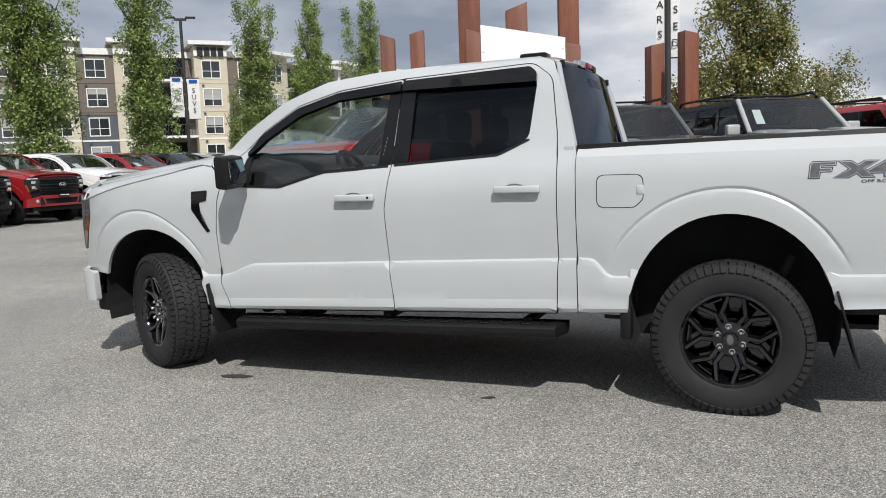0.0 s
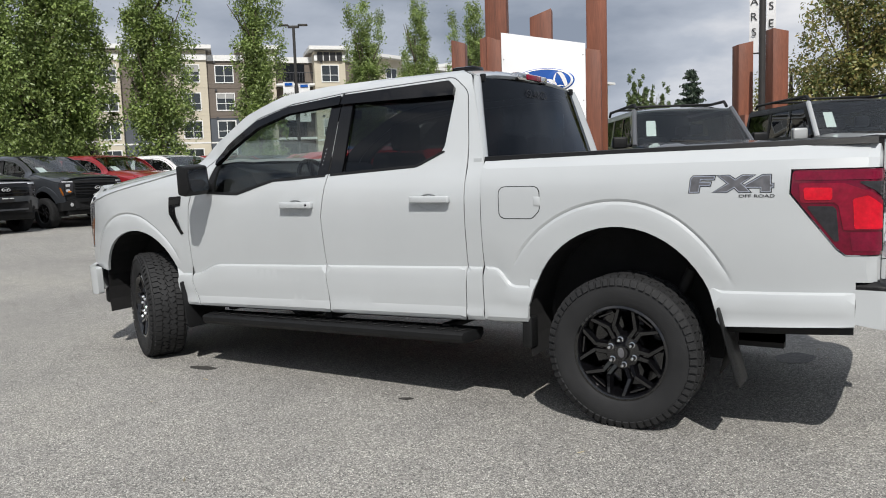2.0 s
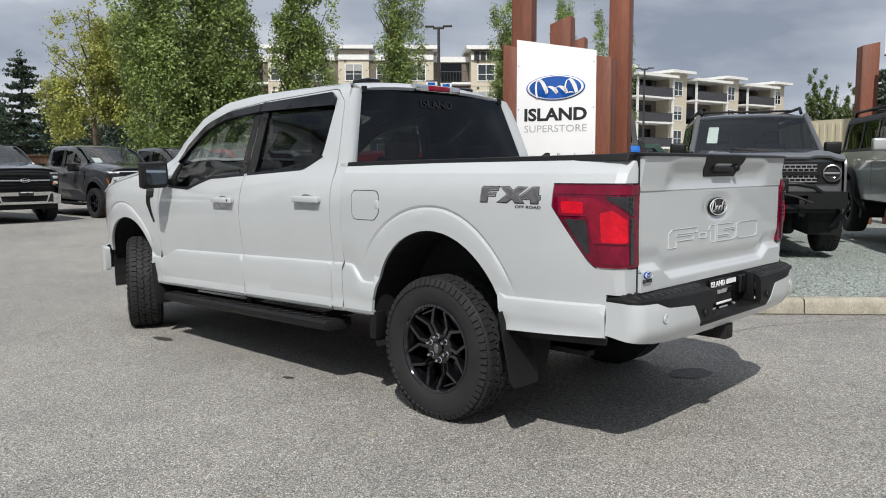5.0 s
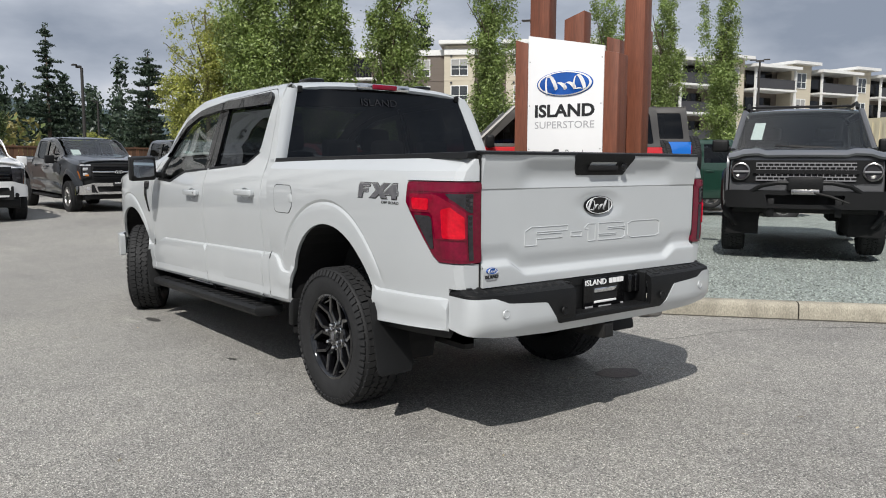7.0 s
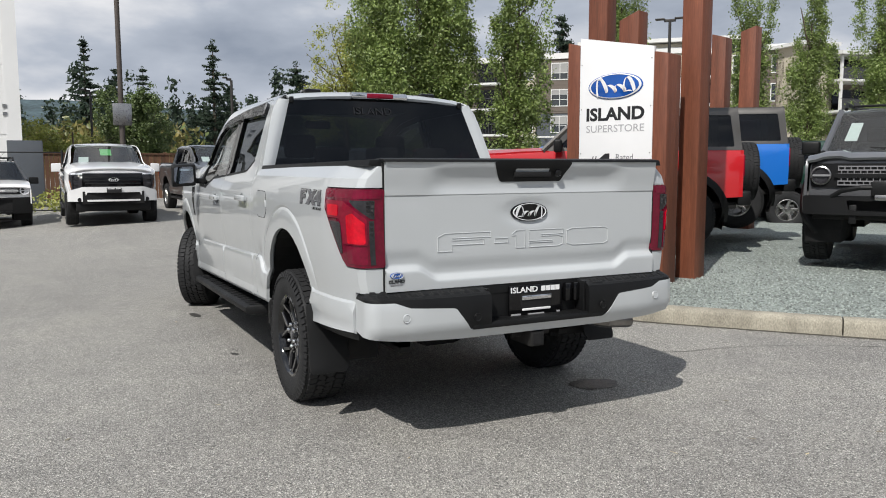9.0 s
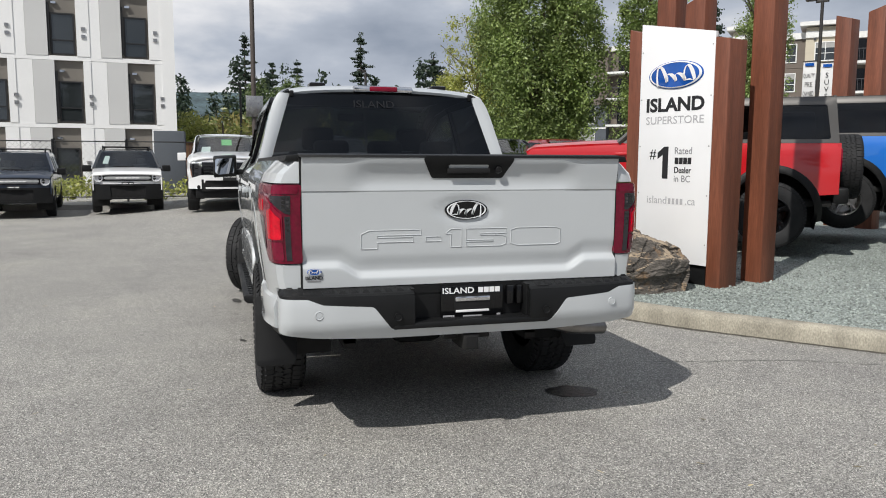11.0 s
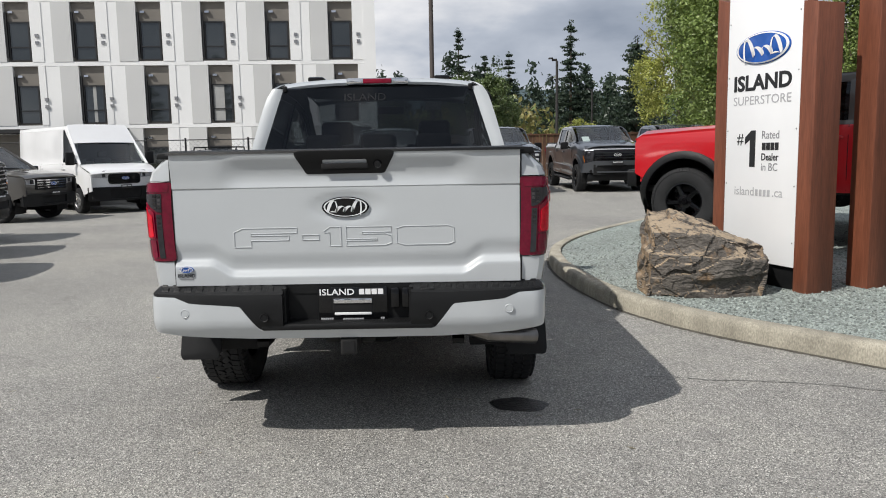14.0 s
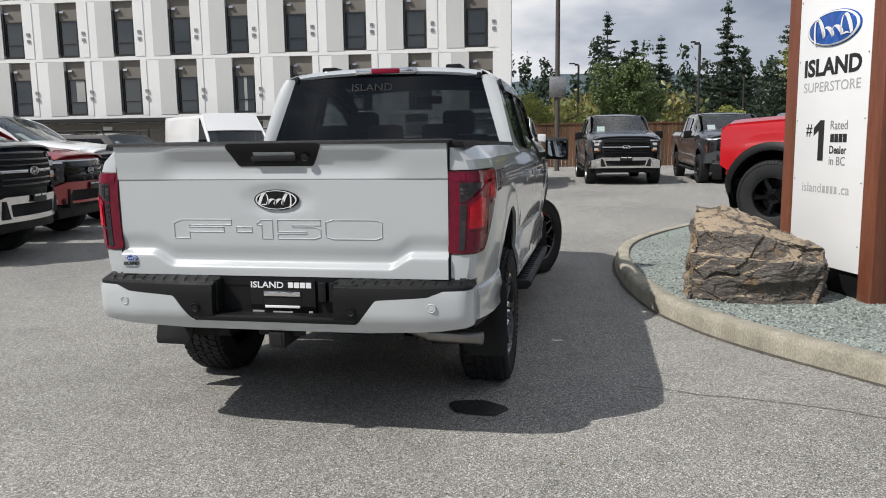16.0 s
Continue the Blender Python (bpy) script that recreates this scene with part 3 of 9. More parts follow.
def arch_cuts(c, lip_r, a0=24, a1=156):
    lines = [[(c[0] + (lip_r(a) + k) * math.cos(radians(a)), c[1] + (lip_r(a) + k) * math.sin(radians(a))) for a in span(a0, a1, 36)] for k in (-0.040, -0.015, -0.008, 0.0, 0.008, 0.015)]
    return [(a, b) for line in lines for a, b in zip(line, line[1:])]


def flourish(bm, w, h, y):
    """A looping pen flourish, thicker on its down strokes, for an emblem that is not lettered."""
    prev = None
    n = 110
    for i in range(n + 1):
        q = i / n
        a = q * 4.0 * 2 * math.pi
        tall = 0.20 + 0.22 * math.exp(-((q - 0.10) / 0.12) ** 2) + 0.20 * math.exp(-((q - 0.90) / 0.10) ** 2)
        x = -0.5 + q - 0.055 * math.sin(a) + 0.04 * math.cos(a)
        z = -0.10 + tall * (1 - math.cos(a)) - 0.18 * (1 - q) * math.exp(-(q / 0.05) ** 2)
        t = 0.030 + 0.026 * max(0.0, -math.sin(a))
        cur = [bm.verts.new(((x - t * 0.55) * w, y, (z - 0.24 - t) * h)), bm.verts.new(((x + t * 0.95) * w, y, (z - 0.24 + t) * h))]
        if prev:
            bm.faces.new((prev[0], prev[1], cur[1], cur[0]))
        prev = cur
    for sx in (-1, 1):
        a, b = [], []
        for i in range(9):
            q = i / 8
            p = (sx * (0.30 + 0.20 * q), 0.36 + 0.05 * math.sin(q * 3) if sx < 0 else -0.34 + 0.05 * math.sin(q * 3))
            t = 0.035 * math.sin(math.pi * (0.1 + 0.85 * q))
            a.append(bm.verts.new((p[0] * w, y, (p[1] - t) * h)))
            b.append(bm.verts.new((p[0] * w, y, (p[1] + t) * h)))
        for i in range(8):
            bm.faces.new((a[i], a[i + 1], b[i + 1], b[i]))


def badge(parent, m, w, h, face="gloss"):
    """An oval badge: dark face, bright ring."""
    bm = bmesh.new()
    revolve(bm, [(0, 0.006), (0.46, 0.006), (0.5, 0.002), (0.5, -0.004)], 40)
    bmesh.ops.scale(bm, vec=(w, 1, h), verts=bm.verts)
    b = part("badge", bm, M[face], parent, "oval badge with a bright rim", -30, m)
    bm = bmesh.new()
    revolve(bm, [(0.425, 0.0062), (0.43, 0.0085), (0.455, 0.0085), (0.46, 0.0062)], 40)
    bmesh.ops.scale(bm, vec=(w, 1, h), verts=bm.verts)
    part("badge_ring", bm, M["print_bright"], b, "", -30)
    bm = bmesh.new()
    flourish(bm, w * 0.68, h * 0.74, 0.0078)
    part("badge_stroke", bm, M["print_bright"], b, "", 0)
    return b


def wrapped(face, half, r, out):
    """Turns a bumper's face round the vehicle's corners; out is +1 at the front and -1 at the rear."""
    def f(u, z):
        a, sg = abs(u), (1 if u >= 0 else -1)
        if a <= half:
            return face(u, z)
        x0 = face(sg * half, z)[0]
        th, rest = min((a - half) / r, math.pi / 2), max(0.0, a - half - r * math.pi / 2)
        return (x0 - out * (r * (1 - math.cos(th)) + rest), sg * (half + r * math.sin(th)), z)
    return f


def letter_bars(bm, text, x0, z0, w, h, d0, d1, plane="xz"):
    """Plain upright bars, one to a character, for a name that is not spelt."""
    n = len(text)
    for i, c in enumerate(text):
        if c == " ":
            continue
        a, b = x0 + w * (i + 0.08) / n, x0 + w * (i + 0.92) / n
        prism(bm, [(a, z0), (b, z0), (b, z0 + h), (a, z0 + h)], d0, d1, plane)


def pickup(label, colour, m, kind="standard", steer=0.0, wheel=("fork", "gloss", 6), group="", hero=False, fascia="plastic", sheet_of="paper"):
    truck = thing("pickup_truck", label, "pickup truck", group, m=m)
    C = M[colour]
    wx0, wx1 = 0.0, 3.74
    # --- cab, doors, fenders, bed
    ra = arc(REAR_ARCH, 0.50, 0.54, 188, -14, 30)
    door1 = [(3.11, 0.435), (3.175, 0.60), (3.185, 0.95), (3.165, 1.15), (3.12, 1.29), (3.075, 1.40, 0.02), (2.86, 1.585, 0.10), (2.60, 1.735, 0.15), (2.30, 1.812, 0.2), (1.868, 1.856),
             (1.905, 1.32), (1.945, 1.08), (1.935, 0.77), (1.905, 0.465)]
    win1 = [(3.00, 1.245), (2.68, 1.235, 0.05), (2.36, 1.322, 0.10), (1.925, 1.343), (1.885, 1.815), (2.30, 1.772, 0.2), (2.58, 1.690, 0.15), (2.84, 1.540, 0.06), (2.975, 1.42, 0.01)]
    door2 = [(1.899, 0.465), (1.929, 0.77), (1.939, 1.08), (1.899, 1.32), (1.860, 1.856), (1.06, 1.890, 0.12), (0.945, 1.80, 0.10), (0.905, 1.50), (0.893, 1.32), (0.893, 0.80), (0.905, 0.490)]
    win2 = [(1.880, 1.346), (1.24, 1.382, 0.10), (1.062, 1.46, 0.08), (1.030, 1.76, 0.03), (1.045, 1.845, 0.04), (1.858, 1.820)]
    cab = [(0.788, 0.50), (0.788, 1.36), (0.800, 1.42), (0.860, 1.64), (0.915, 1.82), (0.945, 1.895, 0.04), (1.05, 1.938), (1.60, 1.936), (2.05, 1.920), (2.40, 1.880, 0.2), (2.72, 1.770, 0.2), (3.02, 1.590, 0.1),
           (3.26, 1.400), (3.13, 1.300), (3.080, 1.407, 0.02), (2.863, 1.592, 0.10), (2.60, 1.742, 0.15), (2.30, 1.819, 0.2), (1.865, 1.862), (1.06, 1.896, 0.12), (0.939, 1.80, 0.10), (0.899, 1.50), (0.887, 1.32),
           (0.887, 0.80), (0.899, 0.492)]
    both("front_door", truck, C, rounded(door1, 0.02), hole=rounded(win1, 0.02), cuts=level_cuts(3.2, 1.9), smooth=15)
    both("rear_door", truck, C, rounded(door2, 0.02), hole=rounded(win2, 0.02), cuts=level_cuts(1.94, 0.88), smooth=15)
    both("cab_frame", truck, C, rounded(cab, 0.0), cuts=level_cuts(0.9, 0.79), step=0.04, smooth=17)
    if hero:
        both("cab_lining", truck, M["cloth"], rounded(cab, 0.0), lift=-0.024, depth=0.004, label="dark trim inside the cab frame")
        both("door_lining", truck, M["cloth"], rounded(door1, 0.02), hole=rounded(win1, 0.02), lift=-0.024, depth=0.004, label="dark inner door trim")
        both("door_lining", truck, M["cloth"], rounded(door2, 0.02), hole=rounded(win2, 0.02), lift=-0.024, depth=0.004, label="dark inner door trim")
    dense = lambda o: [(a[0] + (b[0] - a[0]) * k / 3, a[1] + (b[1] - a[1]) * k / 3) for a, b in zip(o, o[1:] + o[:1]) for k in range(3)]
    seam(truck, dense(rounded(door1, 0.02)))
    seam(truck, dense(rounded(door2, 0.02)))
    seam(truck, [(0.785, z) for z in span(0.505, 1.395, 24)], 0.006, 0.006, False)
    fa = arc(FRONT_ARCH, 0.475, 0.49, 205, -18, 30)
    fender = [(3.117, 0.432), (3.182, 0.60), (3.192, 0.95), (3.172, 1.15), (3.128, 1.295), (3.27, 1.392), (3.60, 1.335), (4.00, 1.262), (4.36, 1.185), (4.36, 1.06), (4.405, 0.93), (4.455, 0.80), (4.50, 0.79), (4.50, 0.658)]
    vent = [(3.375, 1.215), (3.245, 1.222), (3.252, 1.152), (3.313, 1.142), (3.300, 1.03), (3.232, 0.950), (3.262, 0.943), (3.378, 1.095)]
    both("front_fender", truck, C, rounded([(3.117, 0.432)] + fender[1:] + [(4.265, 0.33 + 0.30)], 0.0)[:-1] + [p for p in fa[::-1] if p[1] > 0.60] + [(3.34, 0.60), (3.30, 0.46), (3.26, 0.435)], hole=rounded(vent, 0.015), cuts=level_cuts(3.34, 3.12) + arch_cuts(FRONT_ARCH, FRONT_LIP), step=0.05, smooth=17)
    both("fender_vent", truck, M["gloss"], rounded(vent, 0.010), lift=0.004, step=0.03, label="gloss black fender vent")
    both("vent_inset", truck, M["dark"], rounded([(3.372, 1.195), (3.262, 1.202), (3.266, 1.165), (3.372, 1.158)], 0.006), lift=0.006, depth=0.004)
    for s in (1, -1):
        bm = bmesh.new()
        for k in range(12):
            x, z = 3.302 - 0.052 * k / 11, 1.075 - 0.105 * k / 11
            y = s * (body_y(x, z) + 0.006)
            box(bm, (x - 0.003, y - 0.003, z - 0.003), (x + 0.010, y + 0.003, z + 0.002))
        part("vent_mesh", bm, M["plastic"], truck)
    tl_z0, tl_z1 = 0.925, 1.300
    ue = u_at(0.832, 1.1)
    lamp = [(-0.805, tl_z1), (-0.800, 1.20), (-0.985, 0.955), (-1.02, tl_z0), (ue - 0.004, tl_z0), (ue - 0.004, tl_z1)]
    bed = [(0.782, 0.505), (0.782, 1.36), (0.778, 1.400), (-1.05, 1.412), (ue, 1.402)] + [(ue, tl_z1 + 0.006), (-0.798, tl_z1 + 0.006), (-0.792, 1.197), (-0.98, 0.948), (-1.017, tl_z0 - 0.006), (ue, tl_z0 - 0.006), (ue, 0.80), (-1.06, 0.80), (-1.06, 0.602), (-0.50, 0.568)]
    bed_out = bed[:2] + bed[2:] + [(-0.475, 0.60)] + [p for p in ra if p[1] > 0.60] + [(0.508, 0.60), (0.515, 0.478)]
    both("bedside", truck, C, bed_out, cuts=level_cuts(0.79, 0.52) + level_cuts(-0.50, -1.07) + arch_cuts(REAR_ARCH, REAR_LIP), step=0.05, smooth=17)
    both("bed_valance", truck, M["plastic"], [(-1.055, 0.606), (-1.055, 0.560), (-0.52, 0.535), (-0.51, 0.572)], lift=-0.022, depth=0.03, label="black lower edge trim")
    for sgn in (1, -1):
        bm = panel(rounded(lamp, 0.02), side_fn(sgn, 0.006), None, 0.04, 0.03, (), flip=(sgn > 0))
        tl = part("tail_light", bm, M["lens_red"], truck, "dark red tail light that wraps round the corner")
        wrap_fn = lambda lift, sgn=sgn: side_fn(sgn, lift)
        lens = [(-0.832, 1.244), (-1.01, 1.241), (-1.115, 1.200), (-1.168, 1.160), (-1.170, 1.034), (-1.010, 1.034), (-0.990, 1.142), (-0.972, 1.157), (-0.838, 1.157)]
        part("lamp_lens", panel(rounded(lens, 0.010), wrap_fn(0.010), None, 0.03, 0.008, (), flip=(sgn > 0)), M["lens_bright"], tl, "bright red lens")
        # two patches where the sunlit glow is painted as a brighter red
        for core in ([(-1.045, 1.172), (-1.100, 1.186), (-1.160, 1.140), (-1.162, 1.040), (-1.052, 1.040)], [(-0.850, 1.224), (-0.965, 1.222), (-0.965, 1.168), (-0.856, 1.168)]):
            part("lamp_core", panel(rounded(core, 0.012), wrap_fn(0.0125), None, 0.03, 0.004, (), flip=(sgn > 0)), M["lens_core"], tl, "red lens with its sunlit glow painted in")
        foot = [(-1.035, 1.026), (-1.168, 1.026), (-1.168, 0.942), (-1.045, 0.942)]
        part("lamp_foot", panel(rounded(foot, 0.010), wrap_fn(0.009), None, 0.03, 0.006, (), flip=(sgn > 0)), M["lens_deep"], tl, "deep red lower lens")
        band = [(-0.815, 1.293), (-0.815, 1.256), (ue + 0.012, 1.256), (ue + 0.012, 1.293)]
        part("lamp_band", panel(rounded(band, 0.008), wrap_fn(0.009), None, 0.03, 0.006, (), flip=(sgn > 0)), M["lens_deep"], tl, "deep red upper band")
        smoke = [(-0.862, 1.142), (-0.968, 1.140), (-0.982, 1.126), (-0.994, 0.985), (-0.976, 0.985)]
        part("reflector", panel(rounded(smoke, 0.008), wrap_fn(0.009), None, 0.03, 0.006, (), flip=(sgn > 0)), M["lens_smoke"], tl, "smoked reflector")
        strip = [(-1.178, 1.150), (-1.203, 1.150), (-1.203, 0.940), (-1.178, 0.940)]
        part("lamp_strip", panel(strip, wrap_fn(0.009), None, 0.03, 0.006, (), flip=(sgn > 0)), M["lens_smoke"], tl, "smoked upright strip")
        clear = [(-1.060, 1.247), (-1.205, 1.247), (-1.205, 1.157), (-1.178, 1.166), (-1.125, 1.208)]
        part("reversing_lamp", panel(rounded(clear, 0.006), wrap_fn(0.009), None, 0.03, 0.006, (), flip=(sgn > 0)), M["lens_smoke"], tl, "smoked reversing lamp")
        bm = bmesh.new()
        for u, z in [(-1.194 + 0.020 * c, 1.236 - 0.018 * k) for c in range(2) for k in range(4)] + [(-1.190, 1.135 - 0.024 * k) for k in range(3)]:
            cell = panel([(u + 0.007, z + 0.006), (u - 0.007, z + 0.006), (u - 0.007, z - 0.006), (u + 0.007, z - 0.006)], wrap_fn(0.0105), None, 0.03, 0.003, (), flip=(sgn > 0))
            me = mesh_of(cell, "cell")
            bm.from_mesh(me)
            bpy.data.meshes.remove(me)
        part("lamp_facet", bm, M["facet"], tl, "small smoked facets")["kind"] = "stuff"
    # inner shell behind the gaps
    for s in (1, -1):
        shell = [(0.79, 0.52), (0.79, 1.32), (1.9, 1.30), (3.15, 1.22), (3.15, 0.50)]
        part("inner_sill", panel(shell, side_fn(s, -0.045), None, 0.12, 0.05, (), flip=(s > 0)), M["dark"], truck)
    # roof, hood, glass
    rz = curve([(0.90, 1.880), (0.96, 1.930), (1.05, 1.944), (1.4, 1.950), (1.9, 1.935), (2.2, 1.912), (2.42, 1.875)])

    def roof(x, v):
        w = 0.688 - (0.03 * max(0, x - 1.9))
        return (x, v * w, rz(x) + 0.030 * (1 - v * v) - 0.006 - 0.010 * v ** 8)
    part("roof", sheet(roof, span(0.925, 2.42, 22), span(-1, 1, 17)), C, truck)

    def wind(u, v):
        x = 2.40 + 0.92 * u
        w = 0.665 + 0.115 * u
        return (x + 0.10 * (1 - v * v) * u - 0.02 * (1 - v * v), v * w, 1.888 - 0.475 * u + 0.02 * (1 - v * v))
    part("windshield", sheet(wind, span(0, 1, 10), span(-1, 1, 13), 0.006), M["glass_screen"], truck).visible_shadow = False

    def rear(u, v):
        w = 0.835 - 0.150 * u
        return (0.812 + 0.115 * u - 0.060 * (1 - v * v), v * w, 1.40 + 0.485 * u)
    part("rear_window", sheet(rear, span(0, 1, 8), span(-1, 1, 13), 0.006), M["glass_dark"], truck, "dark tinted rear window").visible_shadow = False
    for s in (1, -1):
        def pillar(u, v, s=s):
            a, b = Vector(rear(u, s)), Vector(side_fn(s)(0.790 + 0.135 * u ** 1.1, 1.375 + 0.515 * u))
            p = a.lerp(b, v)
            p.x -= 0.012 * math.sin(math.pi * v)
            return p
        part("rear_pillar", sheet(pillar, span(0, 1, 8), span(0.03, 1, 5), 0.01, flip=s < 0), C, truck)
        bm = bmesh.new()
        box(bm, (0.905, s * 0.660 if s > 0 else -0.690, 1.862), (0.935, s * 0.690 if s > 0 else -0.660, 1.906), 0.006)
        part("roof_seam", bm, M["plastic"], truck)
    part("cab_back", sheet(lambda u, v: (0.805, v * 0.93, 0.55 + 0.86 * u), span(0, 1, 3), span(-1, 1, 3), 0.05), C, truck)

    def hood(x, v):
        t = (x - 3.10) / 1.45
        w = 0.865 - 0.02 * t - 0.12 * max(0, t - 0.75)
        zc = 1.475 - 0.085 * t - 0.075 * t * t - 0.16 * max(0, t - 0.88) ** 1.2
        crown = 0.062 * (1 - abs(v) ** 2.4) + 0.020 * ease(0.42, 0.62, abs(v)) * (1 - ease(0.86, 1.0, abs(v))) * (1 - 0.6 * t)
        return (x + 0.10 * (1 - v * v) * t, v * w, zc - 0.055 + crown - 0.015 * abs(v) ** 10)
    part("hood", sheet(hood, span(3.12, 4.52, 20), span(-1, 1, 29)), C, truck)
    ft = curve([(3.20, 1.345), (3.27, 1.392), (3.60, 1.335), (4.00, 1.262), (4.36, 1.185), (4.46, 1.165)])
    for s in (1, -1):
        def shoulder(x, v, s=s):
            p = Vector(side_fn(s)(x, ft(x) - 0.004)).lerp(Vector(hood(min(x, 4.50), s * 0.965)) - Vector((0, 0, 0.007)), v)
            p.z += 0.022 * math.sin(math.pi * v) * (1 - 0.3 * v)
            return p
        part("fender_top", sheet(shoulder, span(3.24, 4.44, 16), span(0, 1, 7), 0.01, flip=s < 0), C, truck)
    part("cowl", sheet(lambda u, v: (3.06 + 0.25 * u + 0.06 * (1 - v * v), v * 0.80, 1.405 + 0.02 * (1 - v * v)), span(0, 1, 3), span(-1, 1, 7), 0.03), M["plastic"], truck)
    # windows of the doors
    g1 = [(2.93, 1.245), (2.68, 1.232, 0.05), (2.36, 1.318, 0.10), (1.980, 1.340), (1.94, 1.82), (2.30, 1.775, 0.2), (2.58, 1.694, 0.15), (2.84, 1.545, 0.06), (2.945, 1.45)]
    for ob in both("door_window", truck, M["glass_clear"], rounded(g1, 0.01), lift=-0.016, depth=0.005, label="clear front door glass"):
        ob.visible_shadow = False
    g2 = [(1.790, 1.350), (1.24, 1.384, 0.10), (1.068, 1.462, 0.08), (1.036, 1.76, 0.03), (1.05, 1.84, 0.04), (1.775, 1.82)]
    for ob in both("door_window", truck, M["glass_dark"], rounded(g2, 0.01), lift=-0.016, depth=0.005, label="dark tinted rear door glass"):
        ob.visible_shadow = False
    both("window_pillar", truck, M["gloss"], [(1.990, 1.340), (1.9065, 1.345), (1.869, 1.822), (1.945, 1.818)], lift=0.003, label="gloss black pillar trim")
    both("window_pillar", truck, M["gloss"], [(1.8985, 1.347), (1.795, 1.352), (1.775, 1.824), (1.8615, 1.822)], lift=0.003, label="gloss black pillar trim")
    both("mirror_sail", truck, M["plastic"], [(3.00, 1.243), (2.925, 1.243), (2.94, 1.455), (2.985, 1.415)], lift=-0.004)
    both("window_seal", truck, M["plastic"], rounded([(3.005, 1.236), (2.68, 1.222, 0.05), (2.36, 1.309, 0.10), (1.922, 1.331), (1.922, 1.346), (2.36, 1.326, 0.10), (2.68, 1.242, 0.05), (3.0, 1.252)], 0.0), lift=0.003, depth=0.02)
    both("window_seal", truck, M["plastic"], rounded([(1.884, 1.334), (1.24, 1.370, 0.10), (1.052, 1.455, 0.08), (1.066, 1.464, 0.08), (1.24, 1.386, 0.1), (1.884, 1.350)], 0.0), lift=0.003, depth=0.02)
    if hero:
        both("window_visor", truck, M["gloss"], rounded([(2.955, 1.435), (2.83, 1.530, 0.08), (2.57, 1.675, 0.15), (2.30, 1.752, 0.2), (1.872, 1.785), (1.868, 1.843), (2.30, 1.802, 0.2), (2.595, 1.722, 0.15), (2.86, 1.570, 0.08), (2.965, 1.462)], 0.006), lift=0.026, depth=0.03, label="dark smoked window deflector")
        both("window_visor", truck, M["gloss"], rounded([(1.862, 1.785), (1.03, 1.783, 0.01), (1.030, 1.835, 0.03), (1.075, 1.872, 0.03), (1.857, 1.845)], 0.006), lift=0.026, depth=0.03, label="dark smoked window deflector")
    # handles, fuel door, mirrors
    for s in (1, -1):
        for hx, hz in ((1.995, 1.152), (0.975, 1.183)):
            y = s * body_y(hx + 0.13, hz)
            bm = bmesh.new()
            revolve(bm, [(0, -0.012), (0.045, -0.010), (0.062, 0.0), (0.066, 0.003)], 24)
            bmesh.ops.scale(bm, vec=(1.15, 1, 0.70), verts=bm.verts)
            cup = part("handle_cup", bm, C, truck, "", -30, Matrix.Translation((hx + 0.15, y + s * 0.0015, hz - 0.012)) @ (Matrix() if s > 0 else Matrix.Rotation(math.pi, 4, "Z")))
            bm = bmesh.new()
            box(bm, (hx, min(y + s * 0.016, y + s * 0.040), hz - 0.019), (hx + 0.265, max(y + s * 0.016, y + s * 0.040), hz + 0.022), 0.009, 3)
            for x0 in (hx + 0.005, hx + 0.215):
                box(bm, (x0, min(y, y + s * 0.02), hz - 0.014), (x0 + 0.045, max(y, y + s * 0.02), hz + 0.016), 0.004)
            part("door_handle", bm, C, truck, "body-coloured door handle")
        bm = bmesh.new()
        y = s * body_y(2.02, 1.152)
        revolve(bm, [(0, 0.003), (0.007, 0.002), (0.008, 0)], 14, m=Matrix.Translation((2.03, y + s * 0.0395, 1.155)) @ (Matrix() if s > 0 else Matrix.Rotation(math.pi, 4, "Z")))
        part("keyhole", bm, M["gloss"], truck, "", -30)
    ring = rounded([(0.672, 1.252), (0.672, 1.075), (0.47, 1.075), (0.425, 1.12), (0.425, 1.252)], 0.045, 5)
    inner = [(0.548 + (a - 0.548) * 0.965, 1.164 + (b - 1.164) * 0.955) for a, b in ring]
    both("fuel_door_seam", truck, M["dark"], ring, hole=inner, lift=0.0008, depth=0.001, sides=(1,))
    both("fuel_door", truck, C, inner, lift=0.002, depth=0.006, sides=(1,))
    bm = bmesh.new()
    y = body_y(0.44, 1.17)
    box(bm, (0.424, y - 0.01, 1.145), (0.462, y + 0.006, 1.195), 0.006)
    part("fuel_door_tab", bm, C, truck)
    for s in (1, -1):
        bm = bmesh.new()
        prism(bm, rounded([(3.000, 1.450), (2.905, 1.432), (2.885, 1.275), (2.92, 1.235), (2.995, 1.245)], 0.025), s * 1.03, s * 1.245, "xz", 0.016)
        for v in bm.verts:
            v.co.x += (abs(v.co.y) - 1.03) * -0.10
            v.co.z -= (abs(v.co.y) - 1.03) * 0.05
        mir = part("door_mirror", bm, C if colour == "white2" else M["plastic"], truck, "folding door mirror", -40)
        bm = bmesh.new()
        box(bm, (2.93, s * 0.925 if s > 0 else -1.05, 1.255), (3.0, s * 1.05 if s > 0 else -0.925, 1.305), 0.012)
        part("mirror_arm", bm, M["plastic"], mir)
        bm = bmesh.new()
        prism(bm, rounded([(1.055, 1.415), (1.225, 1.405), (1.23, 1.28), (1.20, 1.255), (1.055, 1.268)], 0.02), 2.882, 2.878, "yz")
        for v in bm.verts:
            v.co.x += (v.co.y - 1.03) * -0.10 + (v.co.z - 1.275) * 0.125
            v.co.y *= s
